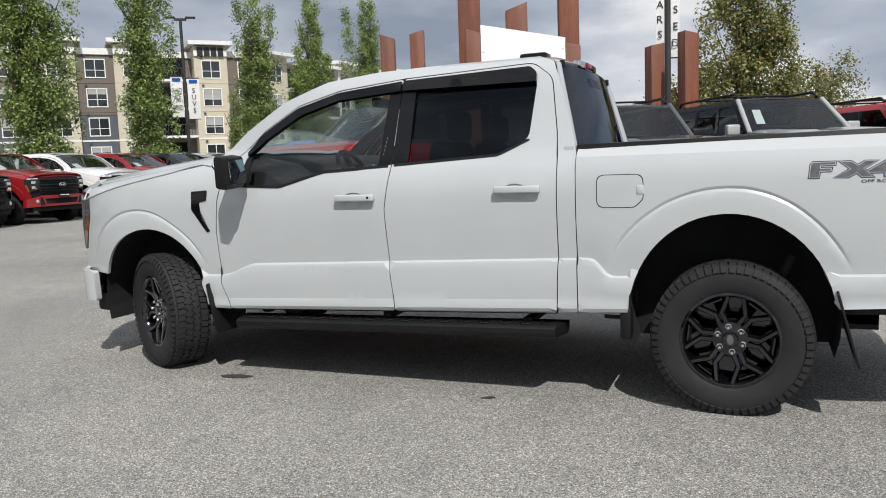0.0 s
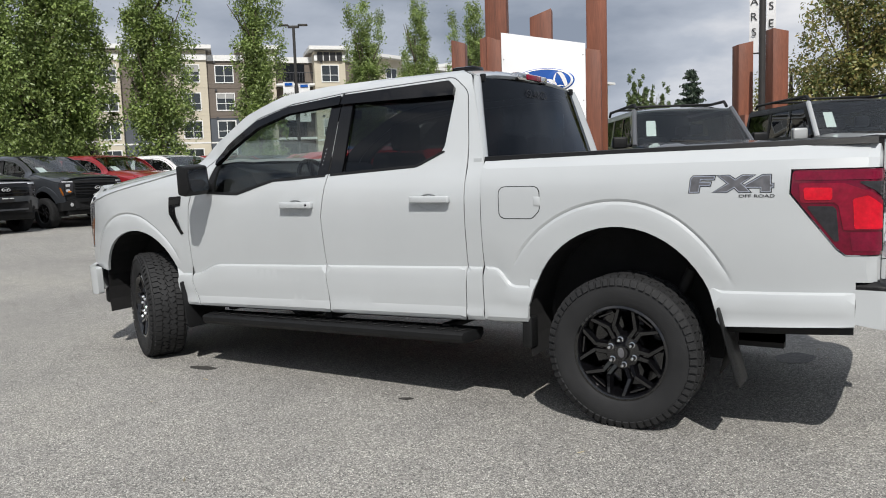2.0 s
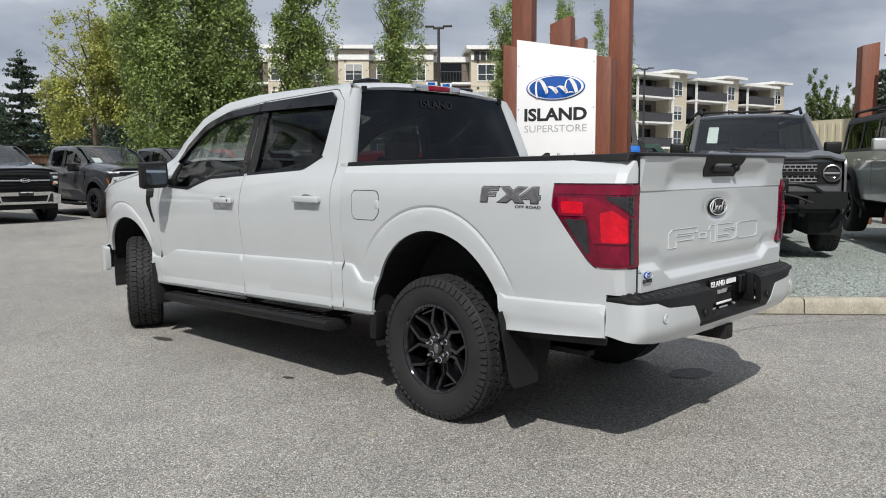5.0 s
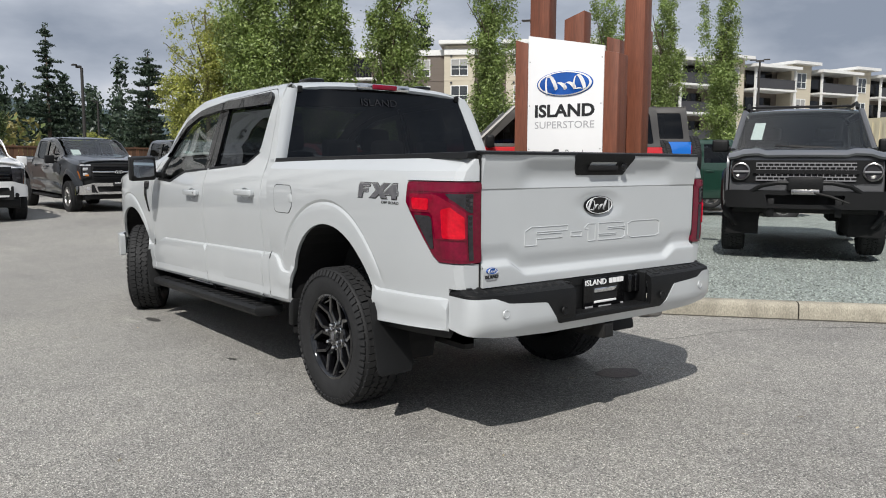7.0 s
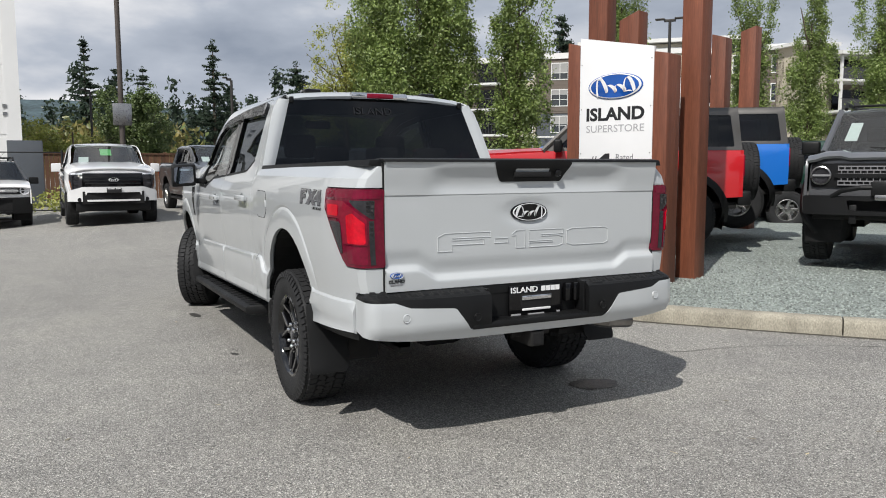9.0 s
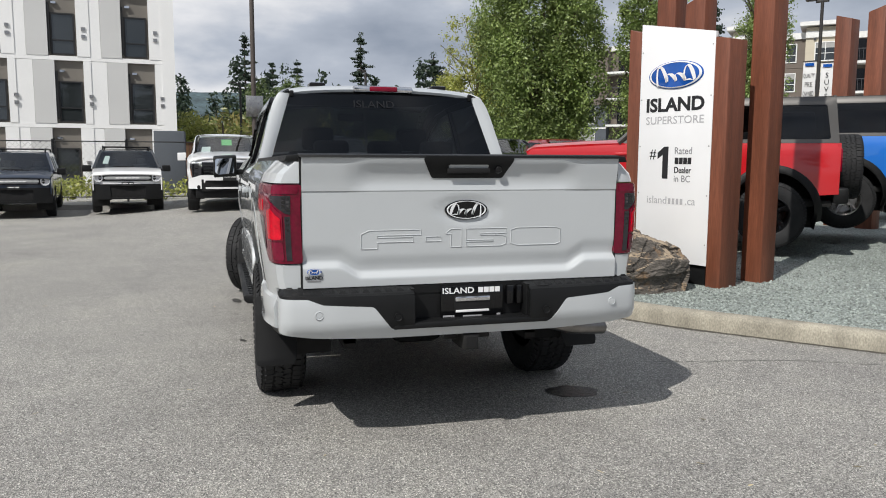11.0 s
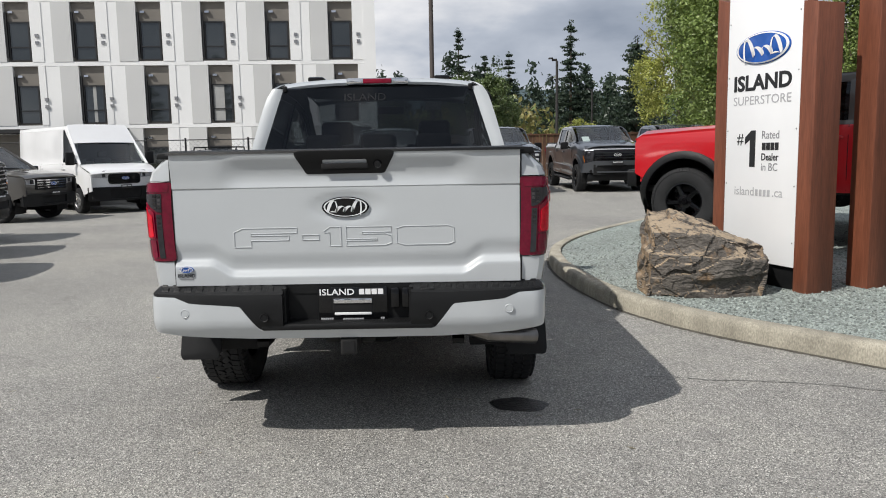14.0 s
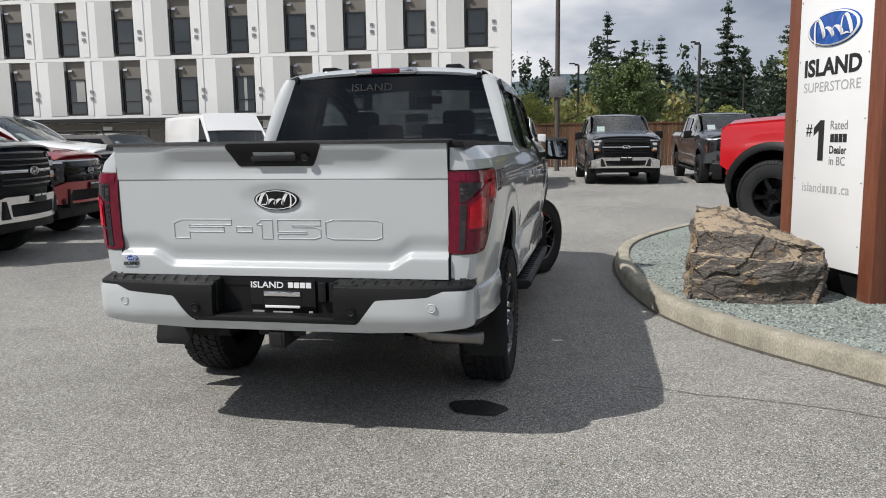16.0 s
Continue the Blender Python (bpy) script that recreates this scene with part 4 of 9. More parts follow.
        part("mirror_glass", bm, M["mirror"], mir, "mirror glass", -20)
    # bed: rails, floor, walls
    for s in (1, -1):
        bm = bmesh.new()
        prism(bm, [(0.935, 1.400), (0.925, 1.428), (0.86, 1.432), (0.815, 1.428), (0.812, 1.395)], 0.79, -1.135, "yz", 0.006)
        for v in bm.verts:
            v.co.z += -0.012 + 0.022 * max(0.0, 0.79 - v.co.x) / 1.9
            v.co.y -= 0.09 * max(0, -0.72 - v.co.x)
            v.co.y *= s
        part("bed_rail_cap", bm, M["plastic"], truck, "black textured bed rail cap", -35)
        bm = bmesh.new()
        box(bm, (-1.10, min(s * 0.80, s * 0.83), 1.07), (0.78, max(s * 0.80, s * 0.83), 1.40))
        part("bed_wall", bm, C, truck)
    bm = bmesh.new()
    box(bm, (-1.12, -0.59, 0.86), (0.79, 0.59, 0.885))
    for y in (-0.70, 0.70):
        box(bm, (-1.12, y - 0.11, 0.86), (-0.42, y + 0.11, 0.885))
        box(bm, (0.44, y - 0.11, 0.86), (0.79, y + 0.11, 0.885))
    for k in range(9):
        y = -0.48 + 0.12 * k
        box(bm, (-1.10, y - 0.03, 0.885), (0.77, y + 0.03, 0.895), 0.003)
    part("bed_floor", bm, C, truck)
    bm = bmesh.new()
    box(bm, (0.765, -0.84, 0.88), (0.795, 0.84, 1.395), 0.004)
    box(bm, (0.72, -0.83, 1.385), (0.80, 0.83, 1.412), 0.006)
    part("bed_front_wall", bm, M["plastic"], truck)
    # --- tailgate

    def gate(y, z):
        a = abs(y)
        low_edge = 0.855 + 0.055 * ease(0.54, 0.66, a)
        if z < 1.262:
            x = -1.150 - 0.006 * (z - 0.9) + 0.013 * (1 - ease(low_edge + 0.03, low_edge + 0.105, z)) - 0.034 * (1 - ease(low_edge - 0.014, low_edge + 0.022, z))
            r = math.hypot(y / 0.205, (z - 1.170) / 0.085)
            x += 0.010 * (1 - ease(0.55, 1.0, r))
        else:
            t = (z - 1.262) / (1.432 - 1.262)
            mid = 1 - ease(0.48, 0.64, a)
            x = -1.157 - 0.020 * ease(0.0, 1.0, t) * (1 - mid) - mid * (0.030 * ease(0.55, 0.95, t) - 0.012 * math.sin(min(1, t / 0.6) * math.pi)) + 0.006 * (1 - ease(0, 0.05, t))
        return (x, y, z)
    def gate_row(z, y):
        w = ease(0.806, 0.838, z) * (1 - ease(0.97, 1.06, z))
        return gate(y, z + 0.055 * ease(0.54, 0.66, abs(y)) * w)
    half = span(0.0, 0.42, 14) + span(0.45, 0.68, 17) + span(0.71, 0.823, 5)
    rows_z = [0.805, 0.82, 0.832, 0.841, 0.846, 0.851, 0.857, 0.863, 0.870, 0.877, 0.885, 0.900, 0.915, 0.930, 0.945, 0.960, 0.99] + span(1.03, 1.25, 14) + [1.2585, 1.2618, 1.2622, 1.265, 1.269, 1.275] + span(1.29, 1.428, 9)
    gate_ob = part("tailgate", sheet(gate_row, rows_z, [-q for q in half[:0:-1]] + half, 0.04), C, truck, "closed tailgate with an embossed panel", 32)
    bm = bmesh.new()
    prism(bm, [(-1.190, 1.428), (-1.186, 1.440), (-1.12, 1.447), (-1.06, 1.443), (-1.06, 1.425)], -0.835, 0.835, "xz", 0.004)
    part("spoiler_cap", bm, M["plastic"], gate_ob, "black plastic cap along the top edge", -35)
    for sg in (1, -1):
        bm = bmesh.new()
        box(bm, (-1.1530, min(sg * 0.8225, sg * 0.8325), 0.80), (-1.12, max(sg * 0.8225, sg * 0.8325), 1.425))
        part("tailgate_gap", bm, M["dark"], truck)
    hm = lambda y, z: (gate(y, z)[0] - 0.004, y, z)
    hand = rounded([(-0.245, 1.436), (0.245, 1.436), (0.185, 1.328), (-0.185, 1.328)], 0.02)
    part("tailgate_handle", panel(hand, hm, rounded([(-0.105, 1.395), (0.105, 1.395), (0.10, 1.350), (-0.10, 1.350)], 0.01), 0.03, 0.02, (), flip=True), M["plastic"], gate_ob, "black tailgate handle", 32)
    bm = bmesh.new()
    box(bm, (-1.160, -0.11, 1.345), (-1.150, 0.11, 1.40))
    box(bm, (-1.180, -0.11, 1.352), (-1.160, 0.11, 1.378), 0.004)
    part("handle_grip", bm, M["dark"], gate_ob)
    bm = bmesh.new()
    revolve(bm, [(0, 0.012), (0.014, 0.012), (0.018, 0.008), (0.021, 0.0)], 20, m=pose(-1.176, -0.155, 1.372, 0, 0, 90))
    part("camera_eye", bm, M["gloss"], gate_ob, "small camera lens", -30)
    if hero:
        bm = bmesh.new()
        letter_z = (0.985, 1.075)
        glyphs = [
            [(0.54, 0), (0.54, 0.8), (0.50, 1), (0.24, 1), (0.24, 0.72), (0.46, 0.72), (0.46, 0.60), (0.28, 0.60), (0.28, 0.34), (0.46, 0.34), (0.46, 0)],
            [(0.215, 0.34), (0.215, 0.60), (0.135, 0.60), (0.135, 0.34)],
            [(0.11, 0.80), (0.085, 1), (0.03, 1), (0.03, 0), (0.085, 0), (0.085, 0.72), (0.11, 0.72)],
            [(0.005, 1), (-0.21, 1), (-0.21, 0.72), (-0.07, 0.72), (-0.07, 0.62), (-0.18, 0.62), (-0.21, 0.5), (-0.21, 0.12), (-0.18, 0), (0.005, 0), (0.005, 0.26), (-0.14, 0.26), (-0.14, 0.36), (0.005, 0.36)],
            [(-0.235, 0.12), (-0.235, 0.88), (-0.27, 1), (-0.48, 1), (-0.51, 0.88), (-0.51, 0.12), (-0.48, 0), (-0.27, 0)],
        ]
        for g in glyphs:
            pts = [(a, letter_z[0] + (letter_z[1] - letter_z[0]) * b) for a, b in g]
            for a, b in zip(pts, pts[1:] + pts[:1]):
                d = Vector((b[0] - a[0], b[1] - a[1])).normalized() * 0.003
                gx = gate(0, 1.03)[0]
                ends = [[bm.verts.new(v) for v in ((gx + 0.001, c[0] + d.y + e * d.x, c[1] - d.x + e * d.y), (gx - 0.0035, c[0] + e * d.x, c[1] + e * d.y), (gx + 0.001, c[0] - d.y + e * d.x, c[1] + d.x + e * d.y))] for c, e in ((a, -0.4), (b, 0.4))]
                for q in (0, 1):
                    bm.faces.new((ends[0][q], ends[0][q + 1], ends[1][q + 1], ends[1][q]))
        part("embossed_sign", bm, C, gate_ob, "raised body-coloured characters", -30)
        badge(gate_ob, pose(gate(0, 1.17)[0] - 0.007, 0.005, 1.170, 0, 0, 90), 0.225, 0.098)
        badge(gate_ob, pose(gate(0.775, 0.88)[0] - 0.002, 0.770, 0.884, 0, 0, 90), 0.070, 0.032, "badge_blue")
        bm = bmesh.new()
        letter_bars(bm, "A", 0.733, 0.836, 0.076, 0.006, gate(0.77, 0.84)[0] - 0.002, gate(0.77, 0.84)[0] + 0.004, "yz")
        sticker = part("dealer_sticker", bm, M["ink_grey"], gate_ob, "small dark dealer sticker")
        part_mesh("lettering", lettering("ISLAND", 0.017, 0.002, 0.082, 0.02), M["ink"], sticker, "", 0, pose(gate(0.77, 0.855)[0] - 0.003, 0.771, 0.856, 0, 0, -90))
        bm = bmesh.new()
        for k in range(5):
            pt = side_fn(1, 0.0)(1.962 - 0.006 * k * 0.7, 1.405 + 0.024 * k)
            box(bm, (pt[0] - 0.004, pt[1] - 0.004, pt[2] - 0.007), (pt[0] + 0.004, pt[1] + 0.003, pt[2] + 0.007), 0.001, 1)
        part("door_keypad", bm, M["ink_grey"], truck, "row of small pale entry keys")
        # side badge
        for s in (1, -1):
            unit_fx = [[(0, 0), (4, 40), (10, 48), (68, 48), (66, 37), (31, 37), (30, 30), (58, 30), (56, 19), (29, 19), (26, 0)],
                       [(62, 0), (100, 25), (74, 48), (104, 48), (119, 36), (136, 48), (168, 48), (135, 25), (158, 0), (128, 0), (117, 13), (98, 0)],
                       [(143, 12), (143, 20), (186, 48), (207, 48), (207, 23), (213, 23), (213, 12), (207, 12), (207, 0), (182, 0), (182, 12)]]
            fx = [[(-0.352 - a * 0.00176, 1.207 + b * 0.00162) for a, b in g] for g in unit_fx]

            def layer(grow, d0, d1):
                bm = bmesh.new()
                for g in fx:
                    n_ = len(g)
                    pts = []
                    for k_ in range(n_):
                        p, a, b = Vector(g[k_]), Vector(g[k_ - 1]), Vector(g[(k_ + 1) % n_])
                        e1, e2 = (p - a).normalized(), (b - p).normalized()
                        n1, n2 = Vector((e1.y, -e1.x)), Vector((e2.y, -e2.x))
                        turn = (n1 + n2) / max(0.35, 1 + n1.dot(n2))
                        pts.append(tuple(p + turn * grow))
                    prism(bm, pts, d0, d1)
                for v in bm.verts:
                    v.co.y = s * (v.co.y + body_y(v.co.x, v.co.z) - 0.0005)
                return bm
            sb = part("side_badge", layer(0.0035, 0.0, 0.0016), M["ink"], truck, "angular side badge with a bright edge and dark outline", -30)
            part("badge_edge", layer(0.0, 0.0, 0.0030), M["chrome"], sb, "bright edge", -30)
            part("badge_fill", layer(-0.0038, 0.0, 0.0038), M["badge_grey"], sb, "dark grey fill", -30)
            me = lettering("OFF ROAD", 0.014, 0.002, 0.155)
            for v in me.vertices:
                x = -0.655 + (-v.co.x if s > 0 else v.co.x)
                v.co = (x, s * (body_y(x, 1.19) + 0.001 + v.co.y * (-1)), 1.189 + v.co.z)
            part_mesh("lettering", me, M["ink"], sb, "", 0)
    # --- rear bumper
    def bump_x(y):
        a = abs(y)
        return -1.280 + 0.012 * a * a + 0.20 * max(0, a - 0.66) ** 1.5 * 1.6

    def bump(y, z):
        t = (z - 0.56) / 0.24
        return (bump_x(y) + 0.055 * (1 - ease(-0.1, 0.35, t)) + 0.012 * ease(0.7, 1.0, t), y, z)
    bl = [(1.09, 0.768), (1.085, 0.612), (0.79, 0.572), (0.45, 0.556), (-0.45, 0.556), (-0.79, 0.572), (-1.085, 0.612), (-1.09, 0.768), (-0.81, 0.764, 0.02), (-0.74, 0.738, 0.02), (-0.50, 0.720, 0.03), (-0.41, 0.602, 0.03), (0.41, 0.602, 0.03), (0.50, 0.720, 0.03), (0.74, 0.738, 0.02), (0.81, 0.764, 0.02)]
    bump_w = wrapped(bump, 0.865, 0.075, -1)
    bm_ = panel(rounded(bl, 0.012), bump_w, None, 0.03, 0.04, (), flip=True)
    bmp = part("rear_bumper", bm_, C, truck, "body-coloured steel rear bumper")
    for s in (1, -1):
        bm = bmesh.new()
        revolve(bm, [(0, 0.003), (0.013, 0.003), (0.014, 0.001), (0.019, 0.004), (0.022, 0.0)], 22, m=pose(bump(0.76, 0.69)[0] - 0.002, s * 0.76, 0.69, 0, 0, 90))
        part("parking_sensor", bm, C, bmp, "round parking sensor", -30)
        bm = bmesh.new()
        revolve(bm, [(0, 0.003), (0.013, 0.003), (0.014, 0.001), (0.019, 0.004), (0.021, 0.0)], 22, m=pose(bump(0.40, 0.66)[0] - 0.004, s * 0.385, 0.668, 0, 0, 90))
        part("parking_sensor", bm, M["plastic"], bmp, "black parking sensor", -30)
        bm = bmesh.new()
        pad = [(1.085, 0.762), (0.80, 0.758), (0.73, 0.732), (0.51, 0.715), (0.415, 0.604), (0.30, 0.604), (0.30, 0.772), (1.085, 0.780)]
        part("step_pad_face", panel([(s * a, b) for a, b in rounded(pad, 0.012)], wrapped(lambda y, z: (bump(y, min(z, 0.78))[0] + 0.004 + 0.5 * max(0.0, z - 0.78), y, z), 0.865, 0.071, -1), None, 0.03, 0.03, (), True), M["plastic"], bmp)
        edge_fn = wrapped(lambda y, z: (bump(y, min(z, 0.78))[0] + 0.004, y, z), 0.865, 0.071, -1)

        def pad_top(u, v, s=s):
            p = Vector(edge_fn(u, 0.779))
            q = Vector((max(-1.10, p.x + 0.05), min(p.y, 0.90), 0.817))
            p = p.lerp(q, v)
            p.z -= 0.006 * (1 - ease(0.0, 0.12, v))
            return (p.x, s * p.y, p.z)
        bm.free()
        bm = sheet(pad_top, span(0.30, 1.07, 40), [0.0, 0.04, 0.08, 0.12, 0.3, 0.5, 0.7, 0.85, 1.0], 0.03, flip=s > 0)
        for k in range(10):
            for va, vb, sh in ((0.16, 0.44, 0.0), (0.54, 0.82, 0.02)):
                u0 = 0.345 + 0.056 * k + sh
                lo4 = [Vector(pad_top(u0 + a, v)) for a, v in ((0.0, va), (0.036, va), (0.040, vb), (0.004, vb))]
                hi4 = [Vector(pad_top(u0 + a, v)) + Vector((0, 0, 0.006)) for a, v in ((0.005, va + 0.05), (0.031, va + 0.05), (0.035, vb - 0.05), (0.009, vb - 0.05))]
                a4, b4 = [bm.verts.new(p) for p in lo4], [bm.verts.new(p) for p in hi4]
                fs4 = [bm.faces.new(b4)] + [bm.faces.new((a4[q], a4[(q + 1) % 4], b4[(q + 1) % 4], b4[q])) for q in range(4)]
                bmesh.ops.recalc_face_normals(bm, faces=fs4)
        part("step_pad", bm, M["plastic"], bmp, "black ribbed step pad")
        bm = bmesh.new()
        prism(bm, [(-1.235, 0.795), (-1.13, 0.795), (-1.13, 0.62), (-1.235, 0.62)], s * 0.29, s * 0.31, "xz", 0.004)
        part("recess_wall", bm, M["plastic"], bmp)
    bm = bmesh.new()
    box(bm, (-1.165, -0.31, 0.60), (-1.145, 0.31, 0.797))
    box(bm, (-1.268, -0.405, 0.6005), (-1.15, 0.405, 0.633), 0.010)
    box(bm, (-1.17, -0.80, 0.76), (-1.10, 0.80, 0.80))
    part("plate_recess", bm, M["plastic"], bmp, "black plate recess")
    bm = bmesh.new()
    box(bm, (-1.186, -0.185, 0.626), (-1.172, 0.145, 0.790), 0.004)
    plate = part("plate_frame", bm, M["gloss"], bmp, "black dealer plate frame")
    if hero:
        bm = bmesh.new()
        letter_bars(bm, "ABCD", -0.048, 0.754, -0.120, 0.026, -1.189, -1.184, "yz")
        part("brand_bars", bm, M["ink_white"], plate, "white blocks")
        me = lettering("ISLAND", 0.030, 0.003, 0.165, 0.012)
        part_mesh("lettering", me, M["ink_white"], plate, "white letters", 0, pose(-1.1885, 0.055, 0.767, 0, 0, -90))
        bm = bmesh.new()
        letter_bars(bm, "ABCDEF", 0.135, 0.634, -0.06, 0.008, -1.189, -1.184, "yz")
        letter_bars(bm, "ABCDEFGHI", 0.03, 0.632, -0.10, 0.007, -1.189, -1.184, "yz")
        letter_bars(bm, "AB", -0.150, 0.634, -0.02, 0.008, -1.189, -1.184, "yz")
        part("plate_print", bm, M["ink_pale"], plate)["kind"] = "stuff"
        bm = bmesh.new()
        prism(bm, [(0.072, 0.658), (-0.112, 0.658), (-0.118, 0.742), (0.078, 0.742)], -1.1885, -1.176, "yz", 0.003)
        part("plate_opening", bm, M["dark"], plate)
        bm = bmesh.new()
        box(bm, (-1.194, -0.112, 0.712), (-1.186, 0.072, 0.736), 0.003)
        part("plate_bar", bm, M["chrome"], plate, "bright step edge")
        bm = bmesh.new()
        box(bm, (-1.193, -0.108, 0.656), (-1.186, 0.068, 0.668), 0.002)
        part("plate_bar", bm, M["ink_white"], plate)
        for y, w in ((-0.222, 0.021), (-0.278, 0.024)):
            bm = bmesh.new()
            box(bm, (-1.200, y - w, 0.685 if y < -0.2 else 0.735), (-1.155, y + w, 0.785), 0.010)
            part("trailer_socket", bm, M["gloss"], bmp, "black trailer socket cover")
        bm = bmesh.new()
        box(bm, (-1.25, -0.415, 0.70), (-1.225, -0.345, 0.79), 0.01)
        part("tie_down", bm, M["plastic"], bmp)
    # --- under the body
    bm = bmesh.new()
    for y in (-0.42, 0.42):
        box(bm, (-1.12, y - 0.045, 0.53), (4.3, y + 0.045, 0.64), 0.01)
    box(bm, (-1.12, -0.45, 0.56), (-1.02, 0.45, 0.64), 0.01)
    box(bm, (0.8, -0.85, 0.47), (3.1, 0.85, 0.53), 0.02)
    box(bm, (-0.06, -0.75, 0.30), (0.06, 0.75, 0.42), 0.04)
    box(bm, (-0.14, -0.18, 0.24), (0.14, 0.16, 0.48), 0.07)
    box(bm, (3.68, -0.7, 0.32), (3.80, 0.7, 0.46), 0.03)
    box(bm, (1.3, -0.15, 0.36), (3.3, 0.15, 0.55), 0.06)
    part("chassis", bm, M["iron"], truck)
    for s in (1, -1):
        for c, r in ((REAR_ARCH, 0.54), (FRONT_ARCH, 0.52)):
            bm = bmesh.new()
            pts = arc(c, r * 0.97, r, 200, -20, 20)
            for a, b in zip(pts, pts[1:]):
                ya, yb = (min(0.97, body_y(p[0], max(p[1], 0.62)) - 0.03) for p in (a, b))
                vs = [bm.verts.new((p[0], s * y, p[1])) for p, y in ((a, ya), (b, yb), (b, 0.60), (a, 0.60))]
                bm.faces.new(vs)
            bm.faces.new([bm.verts.new((p[0], s * 0.60, p[1])) for p in pts])
            part("wheel_liner", bm, M["dark"], truck, "black wheel arch liner", 30)
        # mud flaps
        for x, z1, z0, sl in ((-0.495, 0.66, 0.285, -0.10), (3.275, 0.60, 0.265, -0.07)):
            bm = bmesh.new()
            prism(bm, rounded([(1.02, z1), (1.03, z0 + 0.03), (1.02, z0), (0.82, z0), (0.80, z0 + 0.05), (0.80, z1 - 0.12), (0.88, z1)], 0.02), 0, 0.012, "yz", 0.004)
            for v in bm.verts:
                v.co.x += x + sl * max(0.0, (z1 - v.co.z) / (z1 - z0)) ** 1.3
                v.co.y *= s
            if hero:
                part("mud_flap", bm, M["plastic"], truck, "black moulded mud flap", -35)
            else:
                bm.free()
        bm = bmesh.new()
        box(bm, (0.50, min(s * 0.88, s * 0.97), 0.36), (0.56, max(s * 0.88, s * 0.97), 0.53), 0.012)
        part("sill_bracket", bm, M["plastic"], truck)
        # running board
        bm = bmesh.new()
        prism(bm, [(0.86, 0.350), (0.90, 0.325), (1.02, 0.322), (1.045, 0.345), (1.045, 0.372), (1.03, 0.385), (0.86, 0.392)], 0.86, 3.08, "yz", 0.005)
        for v in bm.verts:
            v.co.z += (1.9 - v.co.x) * 0.022 + 0.018
            v.co.x += (0.0 if 1.0 < v.co.x < 3.0 else (0.04 if v.co.x < 1 else -0.04) * ease(0.95, 1.045, v.co.y))
            v.co.y *= s
        rb = part("running_board", bm, M["plastic"], truck, "black running board", -35)
        bm = bmesh.new()
        for k in range(34):
            x = 0.93 + k * 0.0625
            z = 0.392 + (1.9 - x) * 0.022 + 0.018
            mm = Matrix.Translation((x, s * 0.955, z - 0.002)) @ Matrix.Rotation(0.5 * s * (1 if k % 2 else -1), 4, "Z")
            box(bm, (-0.012, -0.055, -0.003), (0.012, 0.055, 0.004), 0.002, 1, m=mm)
        part("board_tread", bm, M["plastic"], rb)
        for x in (1.1, 2.0, 2.9):
            bm = bmesh.new()
            box(bm, (x - 0.03, min(s * 0.4, s * 0.9), 0.40), (x + 0.03, max(s * 0.4, s * 0.9), 0.44), 0.01)
            part("board_bracket", bm, M["iron"], rb)
    if hero:
        bm = bmesh.new()
        tube(bm, [(-0.5, -0.42, 0.56), (-0.85, -0.48, 0.535), (-0.94, -0.68, 0.490), (-0.84, -0.93, 0.450)], 0.040, 20, False)
        tube(bm, [(-0.84, -0.93, 0.450), (-0.94, -0.68, 0.490), (-0.85, -0.48, 0.535)], 0.036, 20, False)
        part("exhaust_pipe", bm, M["pipe"], truck, "round steel exhaust tip", 40)
        bm = bmesh.new()
        prism(bm, [(-0.040, 0.472), (0.040, 0.472), (0.040, 0.550), (-0.040, 0.550)], -1.235, -1.02, "yz", 0.006)
        box(bm, (-1.10, -0.30, 0.545), (-1.03, 0.30, 0.60), 0.01)
        hi = part("hitch_receiver", bm, M["iron"], truck, "square black hitch receiver")
        bm = bmesh.new()
        box(bm, (-1.239, -0.027, 0.484), (-1.234, 0.027, 0.538))
        part("receiver_opening", bm, M["dark"], hi)
        bm = bmesh.new()
        tube(bm, [(0.45, 0.55, 0.75), (-0.18, 0.62, 0.36)], 0.035, 12)
        tube(bm, [(-0.30, 0.72, 0.80), (-0.12, 0.70, 0.40)], 0.028, 12)
        part("shock_absorber", bm, M["iron"], truck)
        for y in (0.085, -0.085):
            bm = bmesh.new()
            box(bm, (-1.17, y - 0.035, 0.515), (-1.15, y + 0.035, 0.575), 0.008)
            part("chain_bracket", bm, M["iron"], hi)
        bm = bmesh.new()
        revolve(bm, [(0.20, -0.09), (0.26, -0.12), (0.36, -0.115), (0.385, -0.06), (0.385, 0.06), (0.36, 0.115), (0.26, 0.12), (0.20, 0.09)], 40, True, m=pose(-0.62, 0.02, 0.66, 90, 0, 0))
        part("spare_tyre", bm, M["rubber"], truck, "spare tyre slung under the bed", -40)
        bm = bmesh.new()
        box(bm, (0.5, 0.08, 0.42), (1.9, 0.62, 0.60), 0.05)
        part("fuel_tank", bm, M["iron"], truck)
        bm = bmesh.new()
        tube(bm, [(2.2, -0.35, 0.46), (0.6, -0.35, 0.48), (0.2, -0.42, 0.60), (-0.35, -0.44, 0.60), (-0.5, -0.42, 0.56)], 0.035, 10)
        tube(bm, [(1.5, -0.35, 0.47), (0.75, -0.35, 0.48)], 0.10, 14)
        part("exhaust_line", bm, M["pipe"], truck, "", 40)
